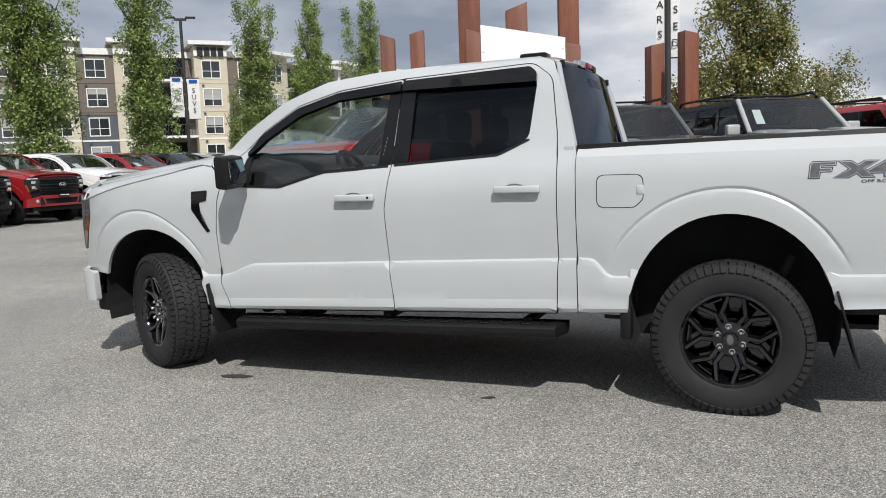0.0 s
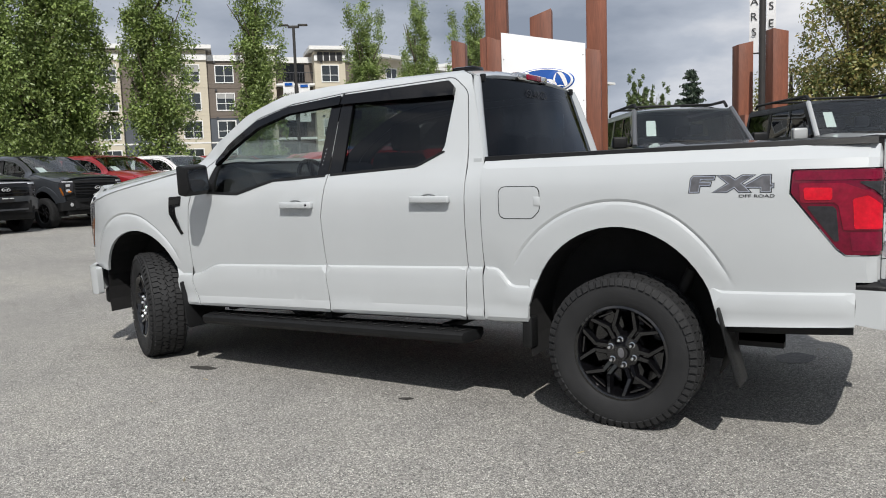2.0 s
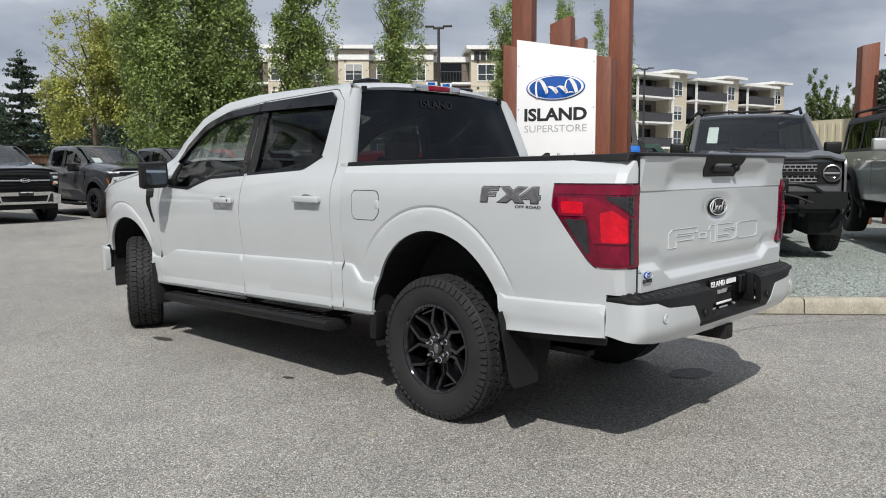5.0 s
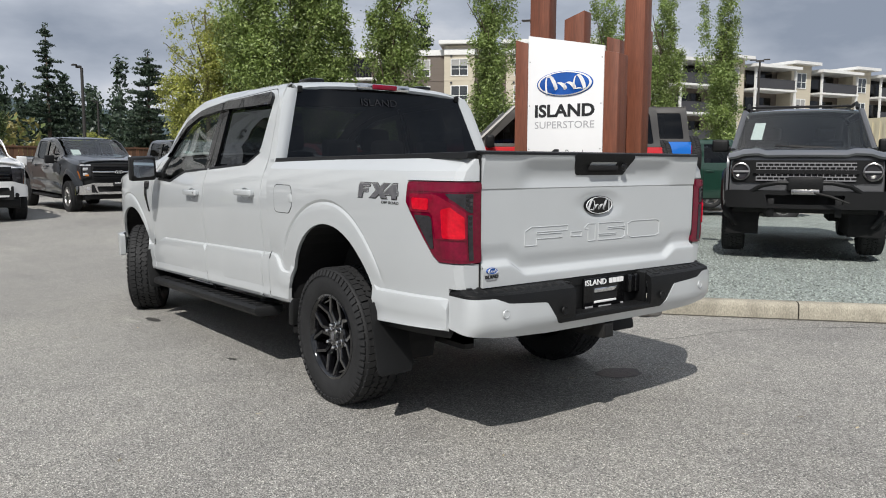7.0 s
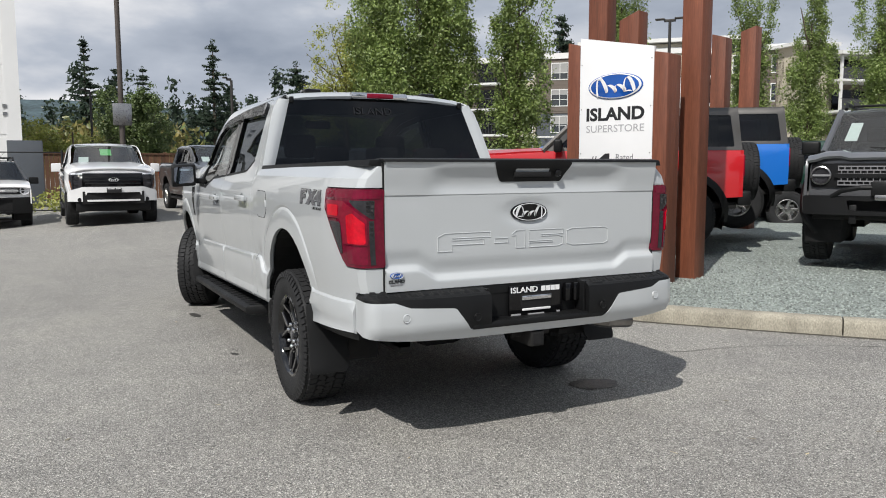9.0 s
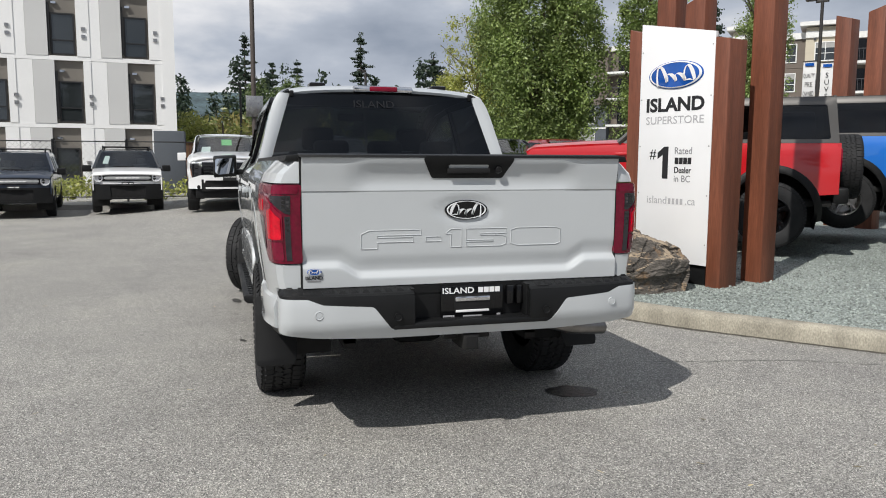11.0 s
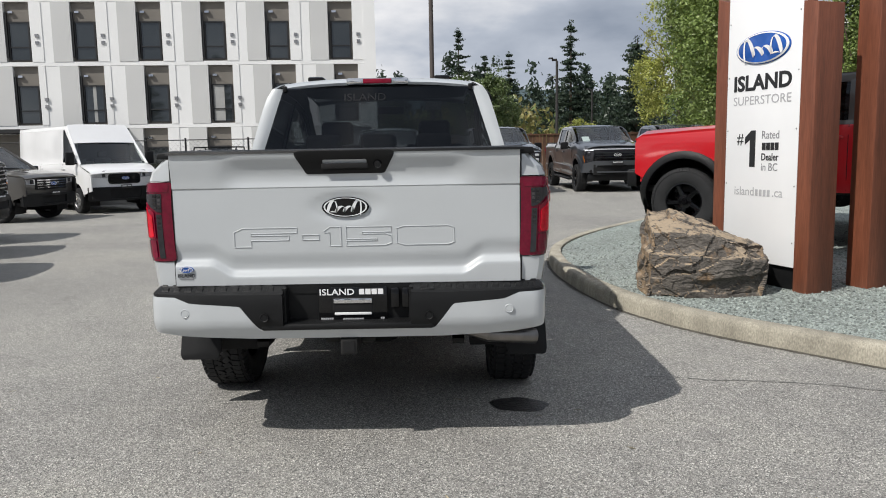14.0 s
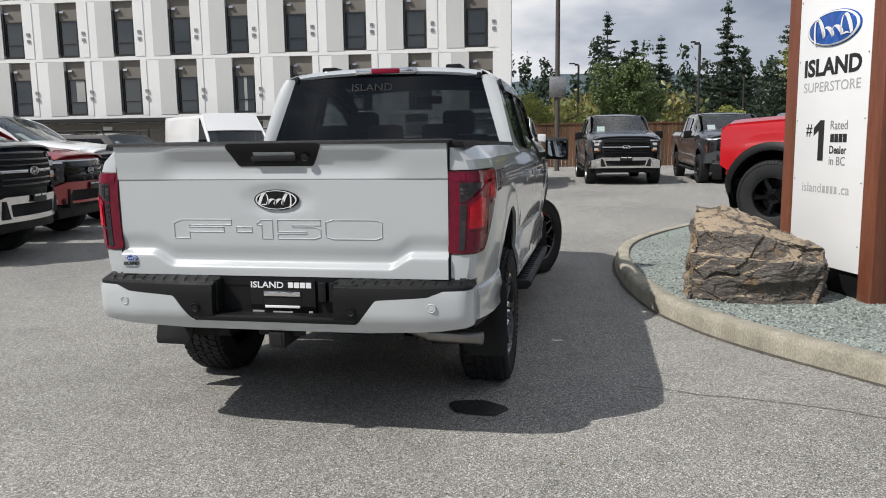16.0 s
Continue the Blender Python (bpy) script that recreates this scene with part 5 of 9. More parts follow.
        for y in (0.53, -0.53):
            bm = bmesh.new()
            for q in range(3):
                pts = [(-0.72 + 0.36 * k, y, 0.44 - 0.028 * q + 0.05 * ((k - 2) / 2) ** 2) for k in range(5)]
                for a, b in zip(pts, pts[1:]):
                    box(bm, (a[0], y - 0.032, min(a[2], b[2]) - 0.010), (b[0], y + 0.032, max(a[2], b[2]) + 0.010))
            part("leaf_spring", bm, M["iron"], truck)
        # faint lettering on the rear glass
        me = lettering("ISLAND", 0.052, 0.001, 0.30)
        for v in me.vertices:
            y, z = 0.085 - v.co.x, 1.815 + v.co.z
            u = (z - 1.40) / 0.485
            p = rear(u, y / (0.835 - 0.150 * u))
            v.co = (p[0] - 0.008, y, z)
        part_mesh("window_lettering", me, M["ink_faint"], truck, "faint grey letters on the rear glass", 0)
        # third brake lamp and roof pods
        bm = bmesh.new()
        box(bm, (0.905, -0.225, 1.905), (0.965, 0.225, 1.955), 0.012)
        hl = part("high_brake_lamp", bm, M["chrome"], truck, "high brake lamp with clear ends")
        bm = bmesh.new()
        box(bm, (0.895, -0.105, 1.913), (0.95, 0.105, 1.950), 0.008)
        part("lamp_lens", bm, M["lens_bright"], hl, "red middle lens")
        for y in (0.47, -0.47):
            bm = bmesh.new()
            box(bm, (1.05, y - 0.06, 1.945), (1.22, y + 0.06, 1.982), 0.015)
            part("roof_pod", bm, M["gloss"], truck, "small black roof pod")
    # --- front
    nose = lambda y: 4.66 - 0.22 * y * y - 0.25 * max(0, abs(y) - 0.6) ** 1.5
    gz0, gz1 = 0.86, 1.19

    def face(off, slope=0.0):
        return lambda y, z: (nose(y) + off - slope * (z - 0.9) - 0.05 * ease(1.05, 1.30, z), y, z)
    lightning = kind == "lightning"
    part("front_panel", panel([(-0.845, 0.62), (0.845, 0.62), (0.845, 1.235), (-0.845, 1.235)], face(-0.06), None, 0.1, 0.1, (), False), M["plastic"], truck)
    part("bonnet_lip", sheet(lambda u, v: (nose(v * 0.86) - 0.04 - 0.10 * u, v * 0.86, 1.225 + 0.085 * ease(0, 1, u) + 0.02 * (1 - v * v)), span(0, 1, 5), span(-1, 1, 15), 0.03, flip=True), C, truck)
    if lightning:
        part("grille_panel", panel(rounded([(-0.62, 0.90), (0.62, 0.90), (0.66, 1.20), (-0.66, 1.20)], 0.03), face(0.0), None, 0.08, 0.04), M["gloss"], truck, "closed gloss black grille panel")
        for z in (0.97, 1.04, 1.11):
            bar = lambda u, v, z=z: (nose(u) + 0.008 - 0.008 * abs(2 * v - 1) ** 3, u, z - 0.012 + 0.024 * v)
            part("grille_bar", sheet(bar, span(-0.6, 0.6, 13), span(0, 1, 5), 0.02), M["plastic"], truck)
        part("light_bar", panel([(-0.90, 1.205), (0.90, 1.205), (0.90, 1.228), (-0.90, 1.228)], face(0.004), None, 0.08, 0.02), M["lens_clear"], truck, "full-width lamp bar")
    else:
        part("grille_panel", panel(rounded([(-0.60, 0.82), (0.60, 0.82), (0.66, 1.00), (0.62, 1.21), (-0.62, 1.21), (-0.66, 1.00)], 0.03), face(-0.02), None, 0.08, 0.04), M["dark"], truck, "black grille")
        for z in (0.87, 0.93, 1.09, 1.15):
            bar = lambda u, v, z=z: (nose(u) + 0.006 - 0.010 * abs(2 * v - 1) ** 3, u, z - 0.013 + 0.026 * v)
            part("grille_slat", sheet(bar, span(-0.6, 0.6, 15), span(0, 1, 6), 0.03), M["gloss"], truck)
        bm = sheet(lambda u, v: (nose(u) + 0.016 - 0.010 * abs(2 * v - 1) ** 3, u, 1.003 + 0.034 * v), span(-0.62, 0.62, 15), span(0, 1, 6), 0.03)
        part("grille_bar", bm, M["chrome" if fascia == "chrome" else "gloss"], truck)
    badge(truck, pose(nose(0) + 0.018, 0, 1.02 if not lightning else 1.055, 0, 0, -90), 0.24, 0.10)
    for s in (1, -1):
        lo = rounded([(s * 0.66, 0.90), (s * 0.89, 0.84), (s * 0.90, 1.22), (s * 0.64, 1.215)], 0.02)
        hd = part("headlight", panel(lo, face(0.0), None, 0.05, 0.05), M["lens_smoke"], truck, "headlight with a dark housing" if lightning else "headlight with a bright surround")
        strip = [(s * 0.645, 1.205), (s * 0.885, 1.205), (s * 0.885, 0.87), (s * 0.855, 0.875), (s * 0.855, 1.178), (s * 0.645, 1.178)]
        part("lamp_strip", panel(strip, face(0.008), None, 0.05, 0.01), M["daylamp" if lightning else "lens_clear"], hd)
        bm = bmesh.new()
        for z in (0.96, 1.09):
            box(bm, (nose(0.75) - 0.01, min(s * 0.68, s * 0.83), z - 0.035), (nose(0.75) + 0.012, max(s * 0.68, s * 0.83), z + 0.035), 0.012)
        part("lamp_unit", bm, M["lens_smoke" if lightning else "lens_clear"], hd)
        flank = [(4.366, 1.180), (4.366, 1.062), (4.411, 0.932), (4.461, 0.810), (4.50, 0.81), (4.50, 1.170)]
        part("lamp_flank", panel(rounded(flank, 0.006), side_fn(s, 0.0), None, 0.03, 0.03, (), flip=(s > 0)), M["lens_smoke"], hd)
        mark = [(4.376, 1.055), (4.418, 0.932), (4.468, 0.820), (4.480, 0.90), (4.43, 1.03)]
        part("side_marker", panel(rounded(mark, 0.006), side_fn(s, 0.003), None, 0.03, 0.006, (), flip=(s > 0)), M["amber_dark"], hd, "amber side marker")
        bm = bmesh.new()
        box(bm, (nose(0.68) - 0.02, min(s * 0.66, s * 0.78), 0.915), (nose(0.72) + 0.010, max(s * 0.66, s * 0.78), 0.955), 0.006)
        if lightning:
            bm.free()
        else:
            part("turn_signal", bm, M["amber"], hd, "amber turn signal")
    if lightning:
        fb = panel(rounded([(-1.08, 0.56), (1.08, 0.56), (1.09, 0.655), (0.94, 0.81), (0.66, 0.892), (-0.66, 0.892), (-0.94, 0.81), (-1.09, 0.655)], 0.02), wrapped(face(0.05, -0.06), 0.87, 0.10, 1), rounded([(-0.64, 0.60), (0.64, 0.60), (0.56, 0.765), (-0.56, 0.765)], 0.03), 0.06, 0.06)
    else:
        fb = panel(rounded([(-1.08, 0.44), (-0.60, 0.46), (0.60, 0.46), (1.08, 0.44), (1.09, 0.655), (0.90, 0.665), (0.62, 0.745), (-0.62, 0.745), (-0.90, 0.665), (-1.09, 0.655)], 0.02), wrapped(face(0.06, -0.10), 0.87, 0.10, 1), rounded([(-0.50, 0.52), (0.50, 0.52), (0.54, 0.66), (-0.54, 0.66)], 0.02), 0.05, 0.05)
    fbo = part("front_bumper", fb, M["chrome"] if fascia == "chrome" else C if fascia == "body" else M["plastic"], truck, "front bumper")
    for s in (1, -1):
        bm = bmesh.new()
        revolve(bm, [(0, 0.01), (0.04, 0.01), (0.05, 0.0)], 16, m=pose(nose(0.72) + 0.035, s * 0.72, 0.60, 0, 0, -90))
        part("fog_lamp", bm, M["plastic" if lightning else "lens_clear"], fbo, "", -30)
    bm = bmesh.new()
    box(bm, (4.45, -0.66, 0.50), (4.62, 0.66, 0.79 if lightning else 0.70))
    part("lower_grille", bm, M["dark"], fbo)
    bm = bmesh.new()
    box(bm, (4.30, -0.80, 0.33), (4.50, 0.80, 0.555 if lightning else 0.47), 0.03)
    part("air_dam", bm, M["plastic"], fbo)
    bm = bmesh.new()
    box(bm, (nose(0) + 0.06, -0.16, 0.76 if lightning else 0.66), (nose(0) + 0.072, 0.16, 0.87 if lightning else 0.76), 0.004)
    part("front_plate", bm, M["ink"], fbo, "dark dealer plate")
    bm = bmesh.new()
    letter_bars(bm, "ABCDEF GHIJ", -0.14, 0.84 if lightning else 0.73, 0.28, 0.022, nose(0) + 0.07, nose(0) + 0.075, "yz")
    part("plate_print", bm, M["ink_white"], fbo)["kind"] = "stuff"
    # --- cabin
    bm = bmesh.new()
    prism(bm, rounded([(3.22, 0.9), (2.72, 0.9), (2.62, 1.20), (2.72, 1.37), (2.92, 1.435), (3.18, 1.425)], 0.03), -0.80, 0.80, "xz", 0.01)
    dash = part("dashboard", bm, M["cloth"], truck)
    bm = bmesh.new()
    box(bm, (2.60, -0.20, 1.16), (2.63, 0.13, 1.36), 0.01)
    part("screen", bm, M["screen"], dash)
    bm = bmesh.new()
    ring_m = Matrix.Translation((2.45, 0.42, 1.29)) @ Matrix.Rotation(radians(-65), 4, "Y") @ Matrix.Rotation(radians(90), 4, "X")
    revolve(bm, [(0.172 + 0.016 * math.cos(a), 0.016 * math.sin(a)) for a in span(0, 2 * math.pi, 9)[:-1]], 32, True, m=ring_m)
    box(bm, (-0.16, -0.015, -0.03), (0.16, 0.012, 0.03), 0.01, m=ring_m)
    tube(bm, [(2.47, 0.42, 1.28), (2.75, 0.42, 1.16)], 0.03)
    part("steering_wheel", bm, M["cloth"], truck, "", -40)
    for x0, ys in ((1.75, (0.40, -0.40)), (0.95, (0.40, 0.0, -0.40))):
        for y in ys:
            bm = bmesh.new()
            w = 0.25 if x0 > 1 else 0.21
            box(bm, (x0 + 0.05, y - w, 0.82), (x0 + 0.58, y + w, 0.98), 0.05, 3)
            st = part("seat", bm, M["cloth"], truck)
            bm = bmesh.new()
            box(bm, (x0, y - w, 0.92), (x0 + 0.14, y + w, 1.47 if x0 > 1 else 1.40), 0.05, 3, m=Matrix.Translation((x0, 0, 0.95)) @ Matrix.Rotation(radians(-12), 4, "Y") @ Matrix.Translation((-x0, 0, -0.95)))
            part("backrest", bm, M["cloth"], st)
            bm = bmesh.new()
            box(bm, (x0 - 0.13, y - 0.13, 1.48 if x0 > 1 else 1.40), (x0 - 0.03, y + 0.13, 1.67 if x0 > 1 else 1.55), 0.04, 3)
            part("headrest", bm, M["cloth"], st)
    bm = bmesh.new()
    box(bm, (0.82, -0.86, 0.55), (3.2, 0.86, 0.60))
    part("cabin_floor", bm, M["cloth"], truck)
    bm = bmesh.new()
    box(bm, (0.95, -0.66, 1.895), (2.35, 0.66, 1.905))
    part("cabin_lining", bm, M["cloth"], truck)
    bm = bmesh.new()
    box(bm, (2.42, -0.12, 1.76), (2.45, 0.12, 1.83), 0.015)
    part("rear_view_mirror", bm, M["plastic"], truck)
    if not hero:
        bm = bmesh.new()
        for y, a, b in ((-0.52, 0.11, 0.13),):
            c, d = Vector(wind(0.62, y / 0.74)), Vector(wind(0.95, y / 0.74))
            w = Vector((0, a, 0))
            bm.faces.new([bm.verts.new(q + Vector((-0.015, 0, -0.01))) for q in (c - w, c + w, d + w, d - w)])
        part("window_sheet", bm, M["paper"], truck, "paper sheet behind the windshield", 0)
        if sheet_of != "paper":
            bm = bmesh.new()
            c, d = Vector(wind(0.22, 0)), Vector(wind(0.55, 0))
            bm.faces.new([bm.verts.new(q + Vector((-0.015, 0, -0.01))) for q in (c - Vector((0, 0.13, 0)), c + Vector((0, 0.13, 0)), d + Vector((0, 0.13, 0)), d - Vector((0, 0.13, 0)))])
            part("sale_sheet", bm, M[sheet_of], truck, "bright green sheet behind the windshield", 0)
    # wheels
    st, rm, nuts = wheel
    hub_z = 0.385
    for y, s in ((0.865, 1), (-0.865, -1)):
        add_wheel(truck, (wx0, y, hub_z), 0.402, 0.262, 0.243, st, rm, nuts, 0.0, 8 if s > 0 else 31)
        add_wheel(truck, (wx1, y, hub_z), 0.402, 0.262, 0.243, st, rm, nuts, steer, 20)
    return truck


pickup("white crew-cab pickup truck with black wheels standing on the asphalt", "white", pose(0, 0, -0.005), steer=-27, wheel=("fork", "wheel_black", 6), hero=True, fascia="body")

# ---------------------------------------------------------------- ground, kerb, gravel island


def gz(x, y):
    """Height of the lot: level round the pickup, rising a little towards the parked row."""
    return -0.012 + 0.13 * ease(6, 16, x) * (1 - ease(-1.0, 4.0, y)) - 0.20 * ease(3, 17, x) * ease(0.8, 5.5, y)


def link(t, a, b):
    t.links.new(a, b)


def asphalt():
    m = bpy.data.materials.new("asphalt")
    m.use_nodes = True
    t = m.node_tree
    b = t.nodes["Principled BSDF"]
    co = t.nodes.new("ShaderNodeTexCoord")

    def noise_of(scale, detail=3.0, rough=0.5):
        n = t.nodes.new("ShaderNodeTexNoise")
        n.inputs["Scale"].default_value, n.inputs["Detail"].default_value, n.inputs["Roughness"].default_value = scale, detail, rough
        link(t, co.outputs["Object"], n.inputs["Vector"])
        return n.outputs["Fac"]

    def ramp(src, stops):
        r = t.nodes.new("ShaderNodeValToRGB")
        while len(r.color_ramp.elements) < len(stops):
            r.color_ramp.elements.new(0.5)
        for e, (p, c) in zip(r.color_ramp.elements, stops):
            e.position, e.color = p, (*c, 1)
        link(t, src, r.inputs[0])
        return r.outputs[0]

    def mix(a, b_, mode, f=1.0):
        x = t.nodes.new("ShaderNodeMix")
        x.data_type, x.blend_type = "RGBA", mode
        x.inputs["Factor"].default_value = f
        link(t, a, x.inputs[6])
        link(t, b_, x.inputs[7])
        return x.outputs[2]
    vo = t.nodes.new("ShaderNodeTexVoronoi")
    vo.inputs["Scale"].default_value = 190.0
    link(t, co.outputs["Object"], vo.inputs["Vector"])
    stone = t.nodes.new("ShaderNodeSeparateColor")
    link(t, vo.outputs["Color"], stone.inputs[0])
    base = ramp(stone.outputs[0], [(0.0, (0.115, 0.112, 0.104)), (0.25, (0.225, 0.219, 0.203)), (0.62, (0.325, 0.316, 0.292)), (0.88, (0.440, 0.427, 0.394)), (0.97, (0.720, 0.702, 0.655))])
    pit = ramp(noise_of(120.0, 2.0, 0.6), [(0.34, (0.36, 0.36, 0.37)), (0.46, (0.95, 0.95, 0.95)), (0.7, (1.20, 1.19, 1.17))])
    patch = ramp(noise_of(0.35, 4.0), [(0.30, (0.78, 0.78, 0.79)), (0.55, (0.96, 0.96, 0.96)), (0.75, (1.08, 1.07, 1.04))])
    blotch = ramp(noise_of(2.6, 5.0, 0.6), [(0.25, (0.84, 0.84, 0.85)), (0.5, (1.0, 1.0, 1.0)), (0.8, (1.08, 1.08, 1.06))])
    col = mix(mix(mix(base, pit, "MULTIPLY"), patch, "MULTIPLY"), blotch, "MULTIPLY")
    link(t, col, b.inputs["Base Color"])
    b.inputs["Roughness"].default_value = 0.85
    bp = t.nodes.new("ShaderNodeBump")
    bp.inputs["Strength"].default_value, bp.inputs["Distance"].default_value = 0.55, 0.006
    link(t, vo.outputs["Distance"], bp.inputs["Height"])
    bp2 = t.nodes.new("ShaderNodeBump")
    bp2.inputs["Strength"].default_value, bp2.inputs["Distance"].default_value = 0.5, 0.006
    link(t, noise_of(60.0, 3.0, 0.6), bp2.inputs["Height"])
    link(t, bp.outputs[0], bp2.inputs["Normal"])
    link(t, bp2.outputs[0], b.inputs["Normal"])
    return m


M["asphalt"] = asphalt()
ticks = [-900, -300, -120, -60, -30] + span(-20, 30, 51) + [40, 60, 90, 120, 300, 900]
bm = bmesh.new()
gridv = [[bm.verts.new((x, y, gz(x, y))) for y in ticks] for x in ticks]
for a, b in zip(gridv, gridv[1:]):
    for i in range(len(ticks) - 1):
        bm.faces.new((a[i], b[i], b[i + 1], a[i + 1]))
tagged(part("ground", bm, M["asphalt"]), "worn grey asphalt with pale stone chips", "asphalt", kind="structure")

M["concrete"] = mat("kerb_concrete", (0.33, 0.305, 0.245), 0.88, vary=0.30, vscale=6, grain=0.30, gscale=110, bump=0.45, bscale=80, rand=0.06, stretch=(1, 1, 0.45))
M["pavement"] = mat("pale_concrete", (0.36, 0.35, 0.33), 0.85, vary=0.12, vscale=1.5, grain=0.12, gscale=90, bump=0.2, bscale=90)
KERB = [(-9.0, -10.6), (-6.0, -8.2), (-3.0, -5.75), (-0.95, -4.06), (0.0, -3.24), (0.9, -2.50), (1.5, -2.16), (2.1, -1.95), (3.0, -1.80), (4.2, -1.74), (5.4, -1.90), (6.6, -2.40), (7.8, -3.2), (9.4, -4.6), (11.5, -7.0), (13.0, -10.0)]


def smooth_line(pts, n=8):
    out = []
    for i in range(len(pts) - 1):
        p0, p1, p2, p3 = (Vector(pts[max(0, min(len(pts) - 1, i + k))]) for k in (-1, 0, 1, 2))
        for j in range(n):
            f = j / n
            out.append(0.5 * ((2 * p1) + (p2 - p0) * f + (2 * p0 - 5 * p1 + 4 * p2 - p3) * f * f + (3 * p1 - p0 - 3 * p2 + p3) * f ** 3))
    return out + [Vector(pts[-1])]


line = smooth_line(KERB)
run = [0.0]
for a, b in zip(line, line[1:]):
    run.append(run[-1] + (b - a).length)


def along(s):
    i = next((k for k in range(len(run) - 1) if s <= run[k + 1]), len(run) - 2)
    f = (s - run[i]) / (run[i + 1] - run[i])
    p, d = line[i].lerp(line[i + 1], f), (line[i + 1] - line[i]).normalized()
    return p, Vector((d.y, -d.x))


kerb = tagged(new("kerb"), "weathered concrete kerb in cast lengths", "kerb", kind="structure")
PIECE = 3.0
first = next(run[i] for i in range(len(run)) if line[i].x > -0.44)
marks = [first + PIECE * k for k in range(-5, 8)]
marks = [0.0] + [q for q in marks if 0.3 < q < run[-1] - 0.3] + [run[-1]]
for a, b in zip(marks, marks[1:]):
    bm = bmesh.new()
    rings = []
    prof = [(0.0, -0.05), (0.006, 0.10), (0.018, 0.135), (0.04, 0.148), (0.135, 0.150), (0.15, 0.142), (0.155, -0.05)]
    for k in range(15):
        p, nrm = along(a + 0.006 + (b - a - 0.012) * k / 14)
        z0 = gz(p.x, p.y)
        rings.append([bm.verts.new((p.x + nrm.x * o, p.y + nrm.y * o, z0 + h)) for o, h in prof])
    for r0, r1 in zip(rings, rings[1:]):
        for i in range(len(prof) - 1):
            bm.faces.new((r0[i], r1[i], r1[i + 1], r0[i + 1]))
    bm.faces.new(rings[0])
    bm.faces.new(rings[-1][::-1])
    part("kerb_piece", bm, M["concrete"], kerb, smooth=-50)


# grit and damp soil gathered along the foot of the kerb
rg = random.Random(12)
bm = bmesh.new()
prev = None
q = 0.4
while q < run[-1] - 0.4:
    p, nrm = along(q)
    wd = 0.018 + 0.020 * (0.5 + 0.5 * noise.noise(Vector((q * 1.7, 0, 4)))) + rg.uniform(-0.008, 0.010)
    cur = [bm.verts.new((p.x - nrm.x * max(0.006, wd), p.y - nrm.y * max(0.006, wd), gz(p.x, p.y) + 0.0025)), bm.verts.new((p.x + nrm.x * 0.004, p.y + nrm.y * 0.004, gz(p.x, p.y) + 0.007))]
    if prev:
        bm.faces.new((prev[0], cur[0], cur[1], prev[1]))
    prev = cur
    q += 0.03
tagged(part("kerb_grit", bm, mat("grit", (0.085, 0.078, 0.064), 0.95, vary=0.4, vscale=9, grain=0.6, gscale=120, bump=0.6, bscale=110), smooth=30), "dark grit gathered along the kerb foot", "grit", kind="structure")


def gravel_mat():
    m = mat("crushed_green_gravel", (0.24, 0.27, 0.25), 0.9, vary=0.15, vscale=1.2, grain=0.45, gscale=130)
    t = m.node_tree
    b = t.nodes["Principled BSDF"]
    vo = t.nodes.new("ShaderNodeTexVoronoi")
    vo.inputs["Scale"].default_value = 60.0
    link(t, t.nodes["Texture Coordinate"].outputs["Object"], vo.inputs["Vector"])
    chip = t.nodes.new("ShaderNodeSeparateColor")
    link(t, vo.outputs["Color"], chip.inputs[0])
    tone = t.nodes.new("ShaderNodeMapRange")
    tone.inputs[3].default_value, tone.inputs[4].default_value = 0.55, 1.55
    link(t, chip.outputs[0], tone.inputs[0])
    shade_ = t.nodes.new("ShaderNodeVectorMath")
    shade_.operation = "SCALE"
    link(t, b.inputs["Base Color"].links[0].from_socket, shade_.inputs[0])
    link(t, tone.outputs[0], shade_.inputs["Scale"])
    link(t, shade_.outputs[0], b.inputs["Base Color"])
    bp = t.nodes.new("ShaderNodeBump")
    bp.inputs["Strength"].default_value, bp.inputs["Distance"].default_value = 0.9, 0.012
    link(t, vo.outputs["Distance"], bp.inputs["Height"])
    link(t, bp.outputs[0], b.inputs["Normal"])
    return m


M["gravel"] = gravel_mat()


def island_z(x, y):
    return gz(x, y) + 0.115 + 0.05 * ease(0, 4, -1.5 - y)


edge = [p + along(run[i])[1] * 0.15 for i, p in enumerate(line)]
poly = [tuple(p) for p in edge[::3]] + [(14.0, -13.0), (9.0, -14.0), (4.0, -17.0), (-4.0, -20.0), (-12.0, -17.0)]
tagged(part("gravel_bed", panel(poly, lambda x, y: (x, y, island_z(x, y)), None, 0.5, 0.2), M["gravel"]), "pale grey-green crushed gravel inside the kerb", "gravel", kind="structure")
rs = np.random.RandomState(3)
vs, fs = [], []
octa = np.array([(1, 0, 0), (-1, 0, 0), (0, 1, 0), (0, -1, 0), (0, 0, 1), (0, 0, -1)], float)
of = [(0, 2, 4), (2, 1, 4), (1, 3, 4), (3, 0, 4), (2, 0, 5), (1, 2, 5), (3, 1, 5), (0, 3, 5)]
count = 0
while count < 9000:
    x, y = rs.uniform(-3.5, 7.5), rs.uniform(-8.5, -1.8)
    if not inside((x, y), poly) or rs.rand() > math.exp(-max(0, math.hypot(x - 0.5, y + 2.5) - 1.5) / 2.5):
        continue
    q = octa * rs.uniform(0.006, 0.016) * rs.uniform(0.6, 1.3, (6, 3)) @ np.array(Euler(rs.uniform(0, 6, 3)).to_matrix()).T + (x, y, island_z(x, y) + 0.003)
    fs += [tuple(i + len(vs) for i in f) for f in of]
    vs += q.tolist()
    count += 1
me = bpy.data.meshes.new("gravel_stones")
